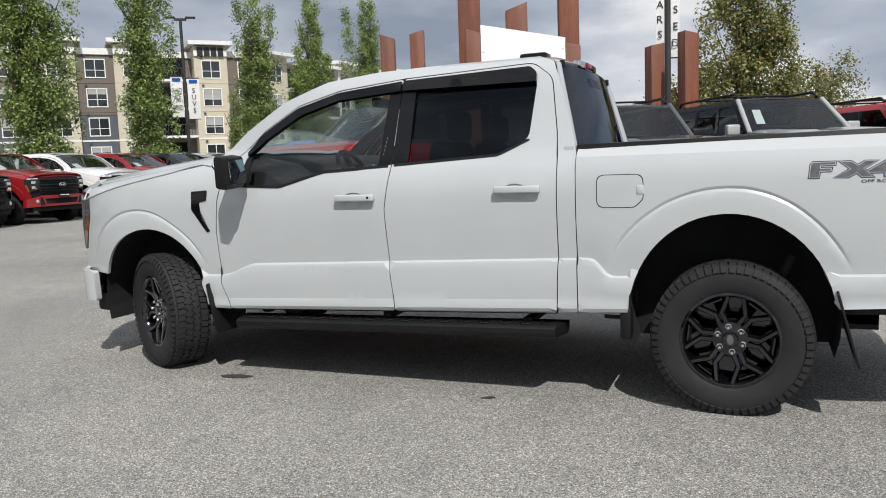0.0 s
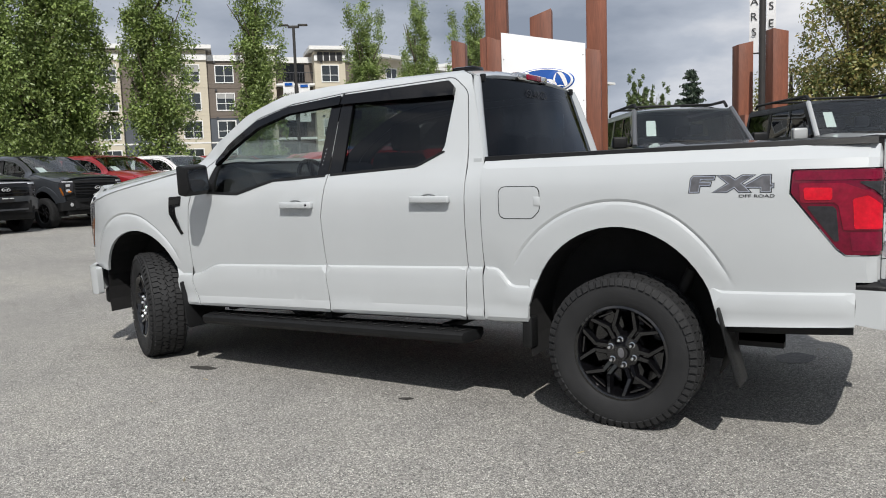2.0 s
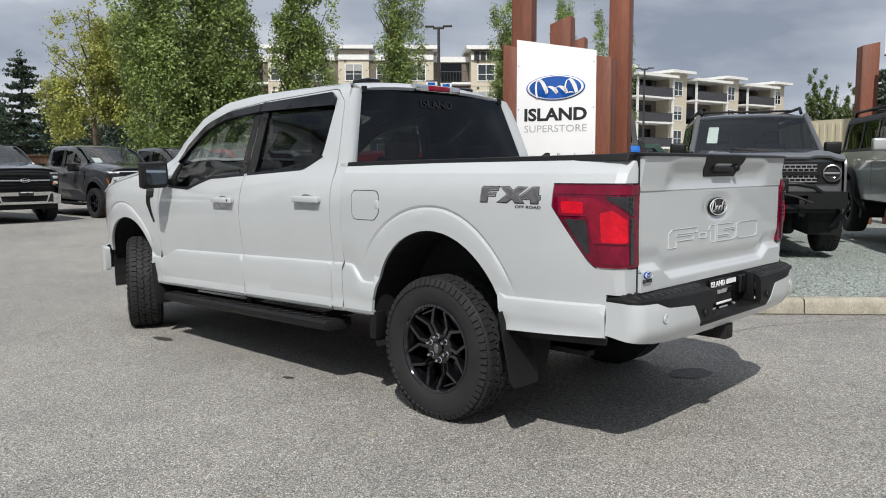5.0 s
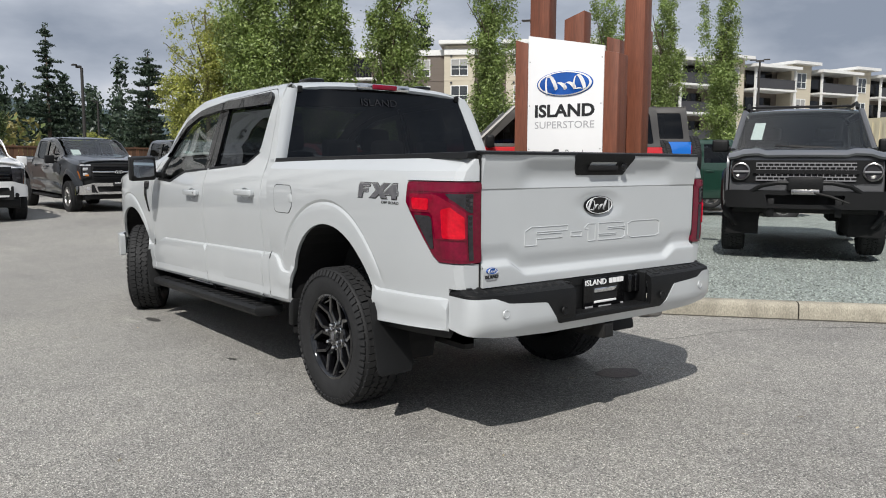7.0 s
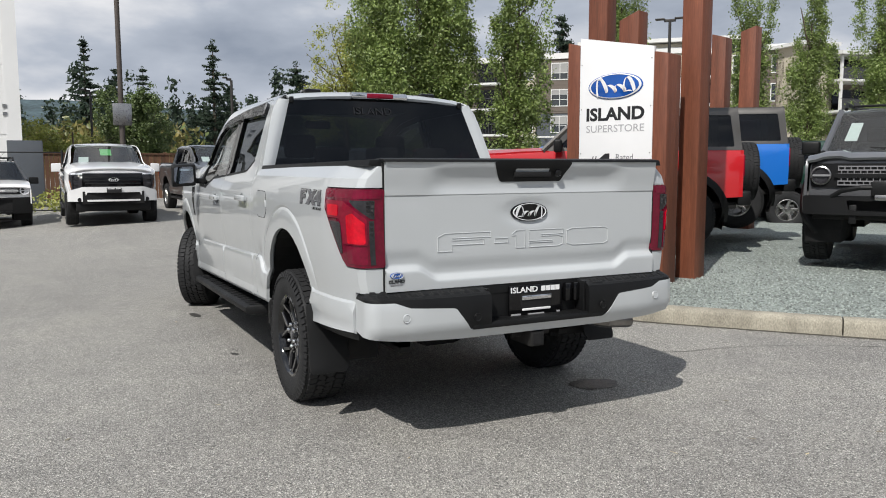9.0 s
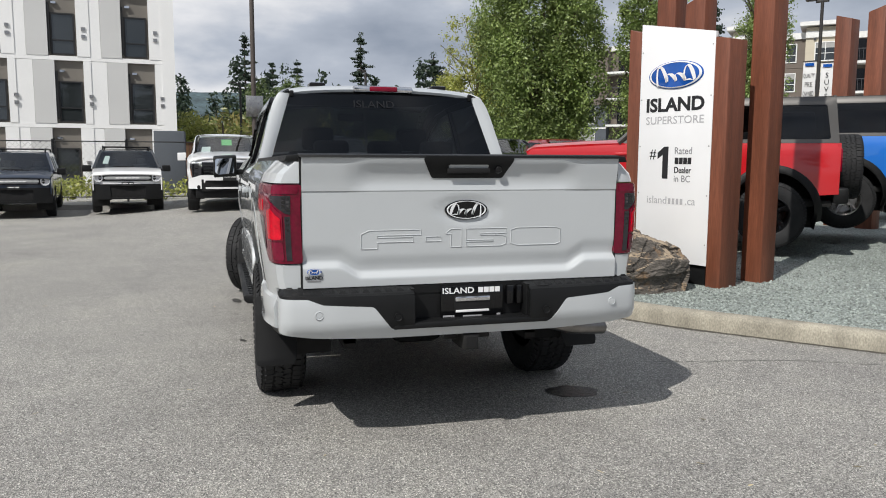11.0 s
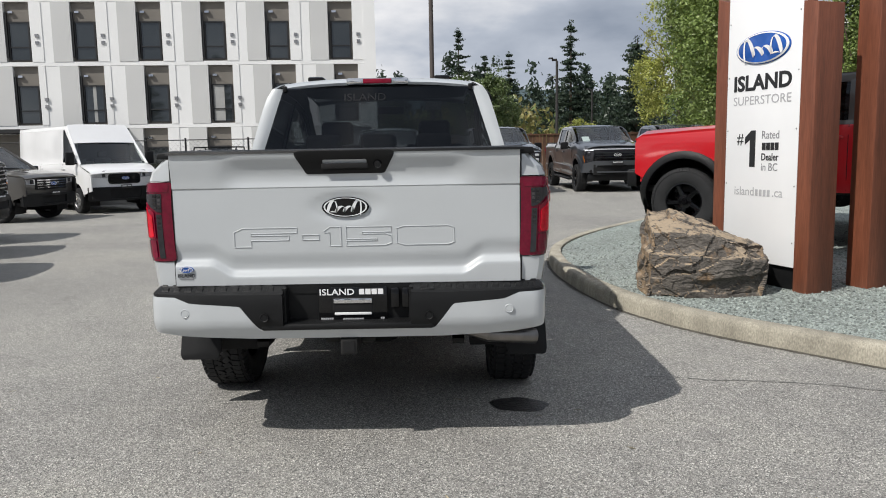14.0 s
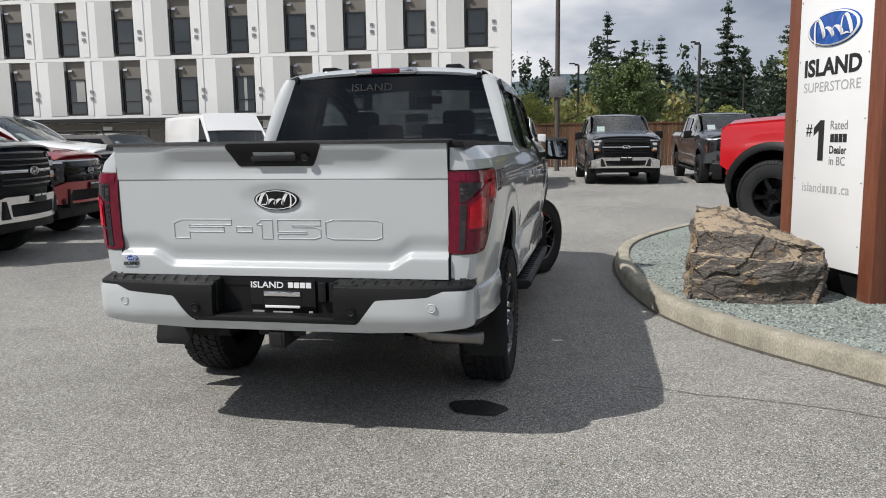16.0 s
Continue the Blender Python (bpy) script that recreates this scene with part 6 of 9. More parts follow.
me.from_pydata(vs, [], fs)
tagged(part_mesh("gravel_stones", me, mat("gravel_stone", (0.27, 0.30, 0.28), 0.85, rand=0.45, island=True), smooth=0), "loose chips of pale green-grey gravel", "gravel", kind="stuff")

# stains on the asphalt: damp patches and oil spots lie a hair above it


def stain(x, y, rx, ry, turn, label, colour, rough, seed):
    r = random.Random(seed)
    bm = bmesh.new()
    pts = []
    for k in range(40):
        a = 2 * math.pi * k / 40
        w = 1 + 0.07 * math.sin(2 * a + seed) + 0.05 * math.sin(5 * a + 2 * seed) + r.uniform(-0.03, 0.03)
        p = Vector((rx * w * math.cos(a), ry * w * math.sin(a)))
        p.rotate(Matrix.Rotation(radians(turn), 2))
        pts.append((x + p.x, y + p.y))
    bm.faces.new([bm.verts.new((a, b, gz(a, b) + 0.004)) for a, b in pts])
    tagged(part("asphalt_stain", bm, mat("stain", colour, rough, grain=0.6, gscale=100, bump=0.5, bscale=75), smooth=0), label, "stain", kind="structure")


stain(-0.60, -0.87, 0.155, 0.125, 70, "dark damp spot on the asphalt", (0.030, 0.029, 0.028), 0.45, 1)
stain(3.05, 1.06, 0.11, 0.045, 10, "dark oil stain on the asphalt", (0.05, 0.048, 0.045), 0.7, 2)
stain(1.30, 1.05, 0.045, 0.022, 30, "small dark spot on the asphalt", (0.05, 0.048, 0.045), 0.7, 3)
rl = random.Random(8)
bits = bmesh.new()
for k in range(46):
    x, y = rl.uniform(-3.5, 4.0), rl.choice((rl.uniform(-2.4, -0.9), rl.uniform(1.1, 3.6), rl.uniform(-1.5, 1.0)))
    a = rl.uniform(0, 6.3)
    l, w = rl.uniform(0.006, 0.03), rl.uniform(0.003, 0.007)
    c, s_ = math.cos(a), math.sin(a)
    z = gz(x, y) + 0.005
    bits.faces.new([bits.verts.new((x + u * c * l - v * s_ * w, y + u * s_ * l + v * c * w, z + 0.002 * u)) for u, v in ((-1, -0.6), (0, -1), (1, 0), (0, 1), (-1, 0.6))])
tagged(part("leaf_litter", bits, mat("dry_leaf", (0.36, 0.30, 0.19), 0.8, rand=0.5, island=True), smooth=0), "small dry leaves and chips on the asphalt", "litter", kind="stuff")

# ---------------------------------------------------------------- sign pylon and boulder


def wood_mat():
    m = mat("stained_cedar", (0.162, 0.052, 0.026), 0.55, vary=0.36, vscale=1.3, grain=0.22, gscale=14, bump=0.12, bscale=30, stretch=(6, 6, 0.5), rand=0.10)
    return m


M["wood"] = wood_mat()
M["sign_white"] = mat("sign_white", (0.80, 0.80, 0.80), 0.35, coat=0.2, vary=0.03, vscale=2)
UX = Vector((0.948, 0.318, 0)).normalized()
UY = Vector((-UX.y, UX.x, 0))


def post(parent, c, w, d, z0, z1, slope, name="post", turn=None):
    """A square timber with a slanting top; c is its middle on plan."""
    bm = bmesh.new()
    vs = box(bm, (-w / 2, -d / 2, z0), (w / 2, d / 2, z1), 0.008, 2)
    for v in bm.verts:
        if v.co.z > (z0 + z1) / 2:
            v.co.z += slope * v.co.x
    m = Matrix.Translation((c[0], c[1], 0)) @ Matrix.Rotation(math.atan2(UX.y, UX.x) if turn is None else radians(turn), 4, "Z")
    return part(name, bm, M["wood"], parent, "brown stained timber with a slanted top", 30, m)


sign = thing("sign_pylon", "white dealer sign board between brown stained timber posts", "sign")
TL, TR = Vector((2.79, -3.25, 0)), Vector((1.90, -3.54, 0))
mid_s = (TL + TR) / 2
sm = Matrix.Translation((mid_s.x, mid_s.y, 0)) @ Matrix.Rotation(math.atan2(-UX.y, -UX.x), 4, "Z")
hw = (TL - TR).length / 2
zb = 0.335
bm = bmesh.new()
prism(bm, [(-hw, zb), (hw, zb), (hw, 2.672), (-hw, 2.852)], -0.012, 0.03, "xz", 0.003)
board = part("sign_board", bm, M["sign_white"], sign, "white printed board", 30, sm)
bm = bmesh.new()
prism(bm, [(-hw + 0.03, 0.13), (hw - 0.03, 0.13), (hw - 0.03, zb), (-hw + 0.03, zb)], 0.02, 0.20, "xz", 0.003)
part("sign_foot", bm, M["plastic"], sign, "black base", 30, sm)
rnd = random.Random(4)
for k, z in enumerate((0.55, 1.05, 1.55, 2.05, 2.55)):
    for sx in (-1, 1):
        bm = bmesh.new()
        revolve(bm, [(0, 0.004), (0.006, 0.003), (0.008, 0)], 10, m=Matrix.Rotation(math.pi, 4, "Z"))
        part("screw", bm, M["steel"], board, "", -30, Matrix.Translation((sx * (hw - 0.025), -0.013, z)))


def on_board(name, me, material, x, z):
    return part_mesh(name, me, material, board, "", 0, Matrix.Translation((x, -0.0135, z)))


bm = bmesh.new()
revolve(bm, [(0, 0.022), (0.44, 0.016), (0.5, 0.004), (0.5, 0)], 56, m=Matrix.Rotation(math.pi, 4, "Z"))
bmesh.ops.scale(bm, vec=(0.695, 1, 0.285), verts=bm.verts)
oval = part("oval_emblem", bm, M["badge_blue"], board, "blue oval emblem with a white rim", -30, Matrix.Translation((0.0, -0.013, 2.285)))
bm = bmesh.new()
revolve(bm, [(0.44, 0.0175), (0.445, 0.020), (0.475, 0.014), (0.478, 0.010)], 56, m=Matrix.Rotation(math.pi, 4, "Z"))
bmesh.ops.scale(bm, vec=(0.695, 1, 0.285), verts=bm.verts)
part("emblem_rim", bm, M["ink_white"], oval, "", -30)
bm = bmesh.new()
flourish(bm, 0.46, 0.20, -0.0225)
part("emblem_stroke", bm, M["ink_white"], oval, "white strokes", -30)


def glyph_blocks(bm, n, w, h, fill):
    """Plain bars, one to a character, for a name that is not spelt."""
    p = w / n
    for i in range(n):
        a, b = -w / 2 + p * (i + 0.5 - fill / 2), -w / 2 + p * (i + 0.5 + fill / 2)
        prism(bm, [(a, -h / 2), (b, -h / 2), (b, h / 2), (a, h / 2)], -0.001, 0.002)


on_board("lettering", lettering("ISLAND", 0.148, 0.002, 0.74, 0.036), M["ink"], 0.0, 1.985)
on_board("lettering", lettering("SUPERSTORE", 0.080, 0.002, 0.74), M["ink_pale"], 0.0, 1.825)
on_board("lettering", lettering("#", 0.105, 0.002), M["ink"], -0.262, 1.465)
bm = bmesh.new()
prism(bm, [(-0.005, -0.168), (0.068, -0.168), (0.068, 0.168), (0.012, 0.168), (-0.072, 0.105), (-0.072, 0.038), (-0.005, 0.082)], -0.001, 0.002)
part("lettering", bm, M["ink"], board, "", 0, Matrix.Translation((-0.125, -0.0135, 1.38)))
on_board("lettering", lettering("Rated", 0.072, 0.002, 0.215), M["ink_grey"], 0.135, 1.505)
bm = bmesh.new()
glyph_blocks(bm, 4, 0.215, 0.068, 0.86)
part("brand_name", bm, M["ink"], board, "bold black blocks", 0, Matrix.Translation((0.135, -0.0135, 1.400)))
on_board("lettering", lettering("Dealer", 0.066, 0.002, 0.215, 0.018), M["ink"], 0.135, 1.305)
on_board("lettering", lettering("in BC", 0.070, 0.002, 0.205), M["ink_grey"], 0.13, 1.215)
on_board("lettering", lettering("island", 0.078, 0.002, 0.262), M["ink_pale"], -0.19, 0.985)
bm = bmesh.new()
glyph_blocks(bm, 4, 0.205, 0.060, 0.62)
part("web_name", bm, M["ink_pale"], board, "thin grey blocks", 0, Matrix.Translation((0.055, -0.0135, 0.976)))
on_board("lettering", lettering(".ca", 0.055, 0.002, 0.125), M["ink_pale"], 0.245, 0.974)

TLw = TL + UX * 0.085 - UY * 0.10
TRw = TR - UX * 0.085 - UY * 0.13
post(sign, (TLw.x, TLw.y), 0.165, 0.24, 0.08, 2.79, 0.35)
post(sign, (TRw.x, TRw.y), 0.165, 0.28, 0.08, 2.60, 0.20)
post(sign, (2.03, -4.26), 0.235, 0.24, 0.08, 5.6, 0.3)
post(sign, (3.12, -3.80), 0.26, 0.20, 0.08, 5.4, 0.3)
post(sign, (2.53, -3.78), 0.25, 0.20, 0.08, 3.10, -0.35)
for k, (c, w, z1, sl) in enumerate((((7.34, -10.18), 0.30, 4.05, 0.3), ((6.70, -10.30), 0.30, 4.10, -0.3))):
    th = thing("timber_post", "brown stained square timber post with a slanted top", "post", "timber posts")
    post(th, c, w, w, 0.05, z1, sl, turn=20)
for c, w, z1, sl in (((2.42, -15.32), 0.36, 4.08, -0.2), ((1.55, -14.62), 0.36, 4.20, 0.2), ((2.1, -14.3), 0.30, 2.3, 0.2)):
    th = thing("timber_post", "brown stained square timber post with a slanted top", "post", "timber posts")
    post(th, c, w, w, 0.05, z1, sl, turn=35)


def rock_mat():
    """Dark grey-brown layered rock with rust patches, tan on upper faces; +y faces painted sunlit tan."""
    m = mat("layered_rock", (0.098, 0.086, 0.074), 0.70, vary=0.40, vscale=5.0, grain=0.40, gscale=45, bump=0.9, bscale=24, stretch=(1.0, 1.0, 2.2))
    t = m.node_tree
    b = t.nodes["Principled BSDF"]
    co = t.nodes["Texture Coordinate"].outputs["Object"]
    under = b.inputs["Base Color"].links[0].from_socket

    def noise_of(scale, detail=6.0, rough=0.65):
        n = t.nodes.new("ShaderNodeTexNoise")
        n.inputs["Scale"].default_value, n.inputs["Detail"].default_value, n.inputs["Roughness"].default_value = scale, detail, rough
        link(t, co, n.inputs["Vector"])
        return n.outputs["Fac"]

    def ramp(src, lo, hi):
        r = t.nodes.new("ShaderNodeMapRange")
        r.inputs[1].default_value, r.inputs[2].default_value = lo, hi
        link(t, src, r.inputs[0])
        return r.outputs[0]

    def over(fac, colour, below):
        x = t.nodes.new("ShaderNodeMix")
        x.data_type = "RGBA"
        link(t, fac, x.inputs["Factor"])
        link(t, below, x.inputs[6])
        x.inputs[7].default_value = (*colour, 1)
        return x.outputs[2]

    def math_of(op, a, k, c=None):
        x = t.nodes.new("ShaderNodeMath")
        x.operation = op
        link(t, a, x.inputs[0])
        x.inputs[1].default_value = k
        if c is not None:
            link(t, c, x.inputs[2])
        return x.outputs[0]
    # tan by face normal: upper faces, and the sunlit +y side painted lighter
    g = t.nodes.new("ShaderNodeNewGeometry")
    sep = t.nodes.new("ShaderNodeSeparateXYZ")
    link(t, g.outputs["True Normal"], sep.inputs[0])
    upper_tan = math_of("MULTIPLY_ADD", sep.outputs["Z"], 0.55, noise_of(4.5))
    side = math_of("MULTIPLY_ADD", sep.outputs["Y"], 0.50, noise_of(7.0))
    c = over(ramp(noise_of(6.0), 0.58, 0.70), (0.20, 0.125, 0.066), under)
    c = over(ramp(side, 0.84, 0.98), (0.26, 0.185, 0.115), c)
    c = over(ramp(upper_tan, 0.86, 0.99), (0.335, 0.262, 0.180), c)
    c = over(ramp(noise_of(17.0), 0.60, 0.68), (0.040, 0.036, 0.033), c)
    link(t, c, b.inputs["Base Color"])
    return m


def boulder(c, turn):
    """A squat wedge of layered rock, higher at one end: broken plates, two ledges across the front and an undercut foot."""
    # a runs along the front, b away from it
    pts = [(-0.40, 0.00, -0.05), (-0.11, -0.06, -0.05), (0.16, -0.06, -0.05), (0.58, 0.14, -0.05), (-0.56, 0.45, -0.05), (-0.52, 0.95, -0.05), (0.15, 1.00, -0.05), (0.58, 0.80, -0.05),
           (-0.41, -0.02, 0.33), (-0.07, -0.07, 0.31), (0.36, 0.02, 0.31), (0.61, 0.16, 0.25), (-0.41, 0.07, 0.52), (0.00, 0.06, 0.50), (0.20, 0.13, 0.48), (0.50, 0.22, 0.33), (0.635, 0.30, 0.26),
           (-0.49, 0.48, 0.71), (-0.36, 0.56, 0.70), (-0.14, 0.62, 0.65), (0.22, 0.66, 0.50), (0.47, 0.60, 0.40), (0.58, 0.52, 0.36), (-0.52, 0.72, 0.56), (0.20, 0.88, 0.36)]
    bm = bmesh.new()
    for a, b, z in pts:
        bm.verts.new((a, b - 0.42, z))
    bmesh.ops.convex_hull(bm, input=bm.verts[:])
    bmesh.ops.delete(bm, geom=[v for v in bm.verts if not v.link_faces], context="VERTS")
    for _ in range(5):
        bmesh.ops.subdivide_edges(bm, edges=[e for e in bm.edges if e.calc_length() > 0.014], cuts=1, use_grid_fill=True)
        bmesh.ops.triangulate(bm, faces=[f for f in bm.faces if len(f.verts) > 4])
    bm.normal_update()
    push = []
    for v in bm.verts:
        p, n = v.co.copy(), v.normal.copy()
        # plates: each cell of a flattened pattern sits at its own depth
        q = Vector((p.x * 2.6 + 0.8 * p.z, p.y * 2.6, p.z * 5.5 - 0.9 * p.x)) + noise.noise_vector(p * 5.0) * 0.22
        cell = noise.voronoi(q)[1][0]
        step = noise.noise(cell * 3.7 + Vector((5, 2, 9)))
        q2 = Vector((p.x * 6.5, p.y * 6.5, p.z * 14.0 - 3.0 * p.x)) + noise.noise_vector(p * 9.0) * 0.35
        fine = noise.noise(noise.voronoi(q2)[1][0] * 2.9)
        d = 0.050 * step + 0.018 * fine + 0.016 * noise.noise(p * 5.0) + 0.006 * noise.noise(p * 24.0)
        if n.y < -0.2:
            up = 0.33 - 0.05 * p.x + 0.02 * noise.noise(p * 6)
            d -= 0.030 * ease(up - 0.010, up + 0.010, p.z) * (1 - ease(up + 0.08, up + 0.17, p.z))
            foot = 0.10 + 0.10 * p.x + 0.02 * noise.noise(p * 7)
            d -= 0.055 * (1 - ease(foot - 0.012, foot + 0.012, p.z)) * ease(-0.15, 0.15, p.x)
        push.append(n * d)
    for v, d in zip(bm.verts, push):
        v.co += d
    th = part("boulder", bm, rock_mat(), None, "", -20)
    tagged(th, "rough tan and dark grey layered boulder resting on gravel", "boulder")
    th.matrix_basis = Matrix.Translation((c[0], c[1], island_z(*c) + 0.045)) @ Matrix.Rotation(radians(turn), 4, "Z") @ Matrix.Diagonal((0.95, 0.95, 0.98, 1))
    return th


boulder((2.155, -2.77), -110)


# hairline cracks and grit where the lot meets the kerb
M["crack"] = mat("asphalt_crack", (0.15, 0.148, 0.138), 0.95, vary=0.3, vscale=20)
cracks = tagged(new("asphalt_cracks"), "fine dark cracks in the asphalt beside the kerb", "crack", kind="structure")
for k, (pts, wd) in enumerate(((((-0.10, -1.70), (-0.20, -2.12), (-0.28, -2.54), (-0.47, -3.0), (-0.80, -3.55), (-1.3, -4.1)), 0.007),)):
    rc = random.Random(90 + k)
    path = smooth_line([Vector(p) for p in pts], 22)
    bm = bmesh.new()
    prev = None
    for i, p in enumerate(path):
        d = (path[min(i + 1, len(path) - 1)] - path[max(i - 1, 0)]).normalized()
        n = Vector((-d.y, d.x))
        q = p + n * (0.02 * noise.noise(Vector((p.x * 6, p.y * 6, k))) + rc.uniform(-0.006, 0.006))
        w = wd * rc.uniform(0.3, 1.3)
        z = gz(q.x, q.y) + 0.003
        cur = [bm.verts.new((q.x - n.x * w, q.y - n.y * w, z)), bm.verts.new((q.x + n.x * w, q.y + n.y * w, z))]
        if prev:
            bm.faces.new((prev[0], prev[1], cur[1], cur[0]))
        prev = cur
    part("crack", bm, M["crack"], cracks, smooth=0)

# ---------------------------------------------------------------- other vehicles


def wagon(name, label, category, colour, m, S, group="", top=None, steer=0.0, wheel=("five", "gloss", 0)):
    """A boxy vehicle, x forward from the rear axle. S holds its sizes and the style of its front."""
    car = thing(name, label, category, group, m=m)
    C, T = M[colour], M[top or colour]
    wb, R, hw, sill, belt, roof = S["wb"], S["R"], S["hw"], S["sill"], S["belt"], S["roof"]
    xr, xf, cowl, wt, rt = S["xr"], S["xf"], S["cowl"], S["wtop"], S["rtop"]
    hz0, hz1 = S["hood"]
    sec = curve([(sill - 0.1, hw - 0.10), (sill, hw - 0.035), (sill + 0.12, hw - 0.004), (sill + 0.30, hw), (belt - 0.12, hw - 0.004), (belt, hw - 0.03), (belt + 0.1, hw - 0.055), (roof - 0.10, S["rw"] + 0.03), (roof - 0.03, S["rw"]), (roof, S["rw"] - 0.06)])

    def yy(x, z):
        y = sec(z)
        if x > wb + 0.35:
            y -= S["nose_in"] * (x - wb - 0.35) ** 2
        if x < -0.45:
            y -= 0.10 * (x + 0.45) ** 2
        return y

    def sf(s, lift=0.0):
        return lambda x, z: (x, s * (yy(x, z) + lift), z)
    ar = R + 0.09
    ca, cb = (wb, R + 0.02), (0.0, R + 0.02)
    fa = [p for p in arc(ca, ar, ar + 0.02, -20, 200, 20) if p[1] > sill]
    ra = [p for p in arc(cb, ar, ar + 0.02, -20, 200, 20) if p[1] > sill]
    lower = [(xr, sill + 0.14), (xr, belt)] + [(cowl, belt)] + [(cowl, hz0 - 0.015), (xf - 0.10, hz1 - 0.02), (xf - 0.04, hz1 - 0.10), (xf - 0.04, sill + 0.22), (fa[0][0] + 0.02, sill + 0.12)] + fa + [(fa[-1][0], sill), (ra[0][0], sill)] + ra + [(ra[-1][0] - 0.02, sill + 0.12)]
    for s in (1, -1):
        part("body_side", panel(lower, sf(s), None, 0.09, 0.03, (), flip=s > 0), C, car)
        frame_o = rounded([(xr + 0.02, belt + 0.004), (rt, roof - 0.02, 0.06), (wt, roof - 0.02, 0.05), (cowl + 0.02, belt + 0.004)], 0.0)
        gl = rounded([(xr + 0.12, belt + 0.05), (rt + 0.10, roof - 0.12), (wt - 0.06, roof - 0.12), (cowl - 0.16, belt + 0.05)], 0.03)
        part("window_frame", panel(frame_o, sf(s), gl, 0.09, 0.03, (), flip=s > 0), T, car)
        w = part("side_window", panel(gl, sf(s, -0.012), None, 0.12, 0.006, (), flip=s > 0), M["glass_dark"], car, "dark tinted side glass")
        w.visible_shadow = False
        for px, wide, pm in S["pillars"]:
            lean = 0.04 * (px - 0.6)
            part("pillar", panel([(px, belt + 0.03), (px + wide, belt + 0.03), (px + wide - lean, roof - 0.10), (px - lean, roof - 0.10)], sf(s, -0.003), None, 0.12, 0.012, (), flip=s > 0), T if pm else M["gloss"], car)
        for dx in S["doors"]:
            part("door_seam", panel([(dx, sill + 0.03), (dx + 0.008, sill + 0.03), (dx + 0.008, belt), (dx, belt)], sf(s, 0.001), None, 0.12, 0.001, (), flip=s > 0), M["dark"], car)
            bm = bmesh.new()
            y = s * yy(dx + 0.1, belt - 0.14)
            box(bm, (dx + 0.05, min(y, y + s * 0.03), belt - 0.16), (dx + 0.23, max(y, y + s * 0.03), belt - 0.125), 0.01)
            part("door_handle", bm, C, car)
        if S.get("flare"):
            for c in (ca, cb):
                bm = bmesh.new()
                o, i = arc(c, ar + 0.085, ar + 0.105, -8, 188, 24), arc(c, ar - 0.01, ar + 0.01, -12, 192, 24)
                loops = []
                for (a, b), (d, e) in zip(o, i):
                    y = yy(min(a, xf - 0.1), min(b, belt - 0.05))
                    loops.append([bm.verts.new((a, s * (y - 0.01), b)), bm.verts.new((a, s * (y + 0.030), b)), bm.verts.new(((a + d) / 2, s * (y + 0.060), (b + e) / 2)), bm.verts.new((d, s * (y + 0.055), e)), bm.verts.new((d, s * (y - 0.05), e))])
                for p, q in zip(loops, loops[1:]):
                    for k in range(4):
                        bm.faces.new((p[k], p[k + 1], q[k + 1], q[k]))
                part("wheel_flare", bm, M["plastic"], car, "black wheel arch flare", -45)
        for c in (ca, cb):
            bm = bmesh.new()
            pts = arc(c, ar + 0.03, ar + 0.05, 200, -20, 14)
            for a, b in zip(pts, pts[1:]):
                bm.faces.new([bm.verts.new((p[0], s * y, p[1])) for p, y in ((a, hw - 0.03), (b, hw - 0.03), (b, hw - 0.42), (a, hw - 0.42))])
            bm.faces.new([bm.verts.new((p[0], s * (hw - 0.42), p[1])) for p in pts])
            part("wheel_liner", bm, M["dark"], car, "", 30)
        bm = bmesh.new()
        mx = cowl - 0.16
        box(bm, (mx - 0.07, s * (hw + 0.03) if s > 0 else -(hw + 0.26), belt - 0.02), (mx + 0.05, s * (hw + 0.26) if s > 0 else -(hw + 0.03), belt + 0.16 + S.get("mirror_up", 0)), 0.03, 3)
        mi = part("door_mirror", bm, M["plastic"] if not S.get("mirror_paint") else C, car, "door mirror")
        bm = bmesh.new()
        box(bm, (mx - 0.02, s * (hw - 0.08) if s > 0 else -(hw + 0.06), belt + 0.0), (mx + 0.03, s * (hw + 0.06) if s > 0 else -(hw - 0.08), belt + 0.05), 0.01)
        part("mirror_arm", bm, M["plastic"], mi)
        if S.get("steps"):
            bm = bmesh.new()
            tube(bm, [(R + 0.25, s * (hw + 0.02), sill - 0.10), (wb - R - 0.25, s * (hw + 0.02), sill - 0.10)], 0.035, 10)
            part("side_step", bm, M["plastic"], car, "", 40)
    rw = S["rw"]
    part("roof", sheet(lambda x, v: (x, v * (rw - 0.045), roof + 0.02 - 0.03 * abs(v) ** 3 - 0.04 * ease(wt - 0.15, wt + 0.02, x)), span(rt, wt + 0.02, 10), span(-1, 1, 9), 0.03), T, car)
    part("hood", sheet(lambda x, v: (x + 0.05 * (1 - v * v) * (x - cowl) / (xf - cowl), v * (yy(min(x, xf - 0.05), hz1) - 0.01), hz0 + (hz1 - hz0) * max(0.0, (x - cowl) / (xf - cowl)) ** 1.4 + 0.035 * (1 - abs(v) ** 3) + (0.03 * ease(0.5, 0.62, abs(v)) * (1 - ease(0.80, 0.94, abs(v))) if S.get("ridge") else 0)
                                   - 0.06 * ease(xf - 0.12, xf, x)), span(cowl - 0.04, xf - 0.03, 14), span(-1, 1, 21), 0.03), C, car)
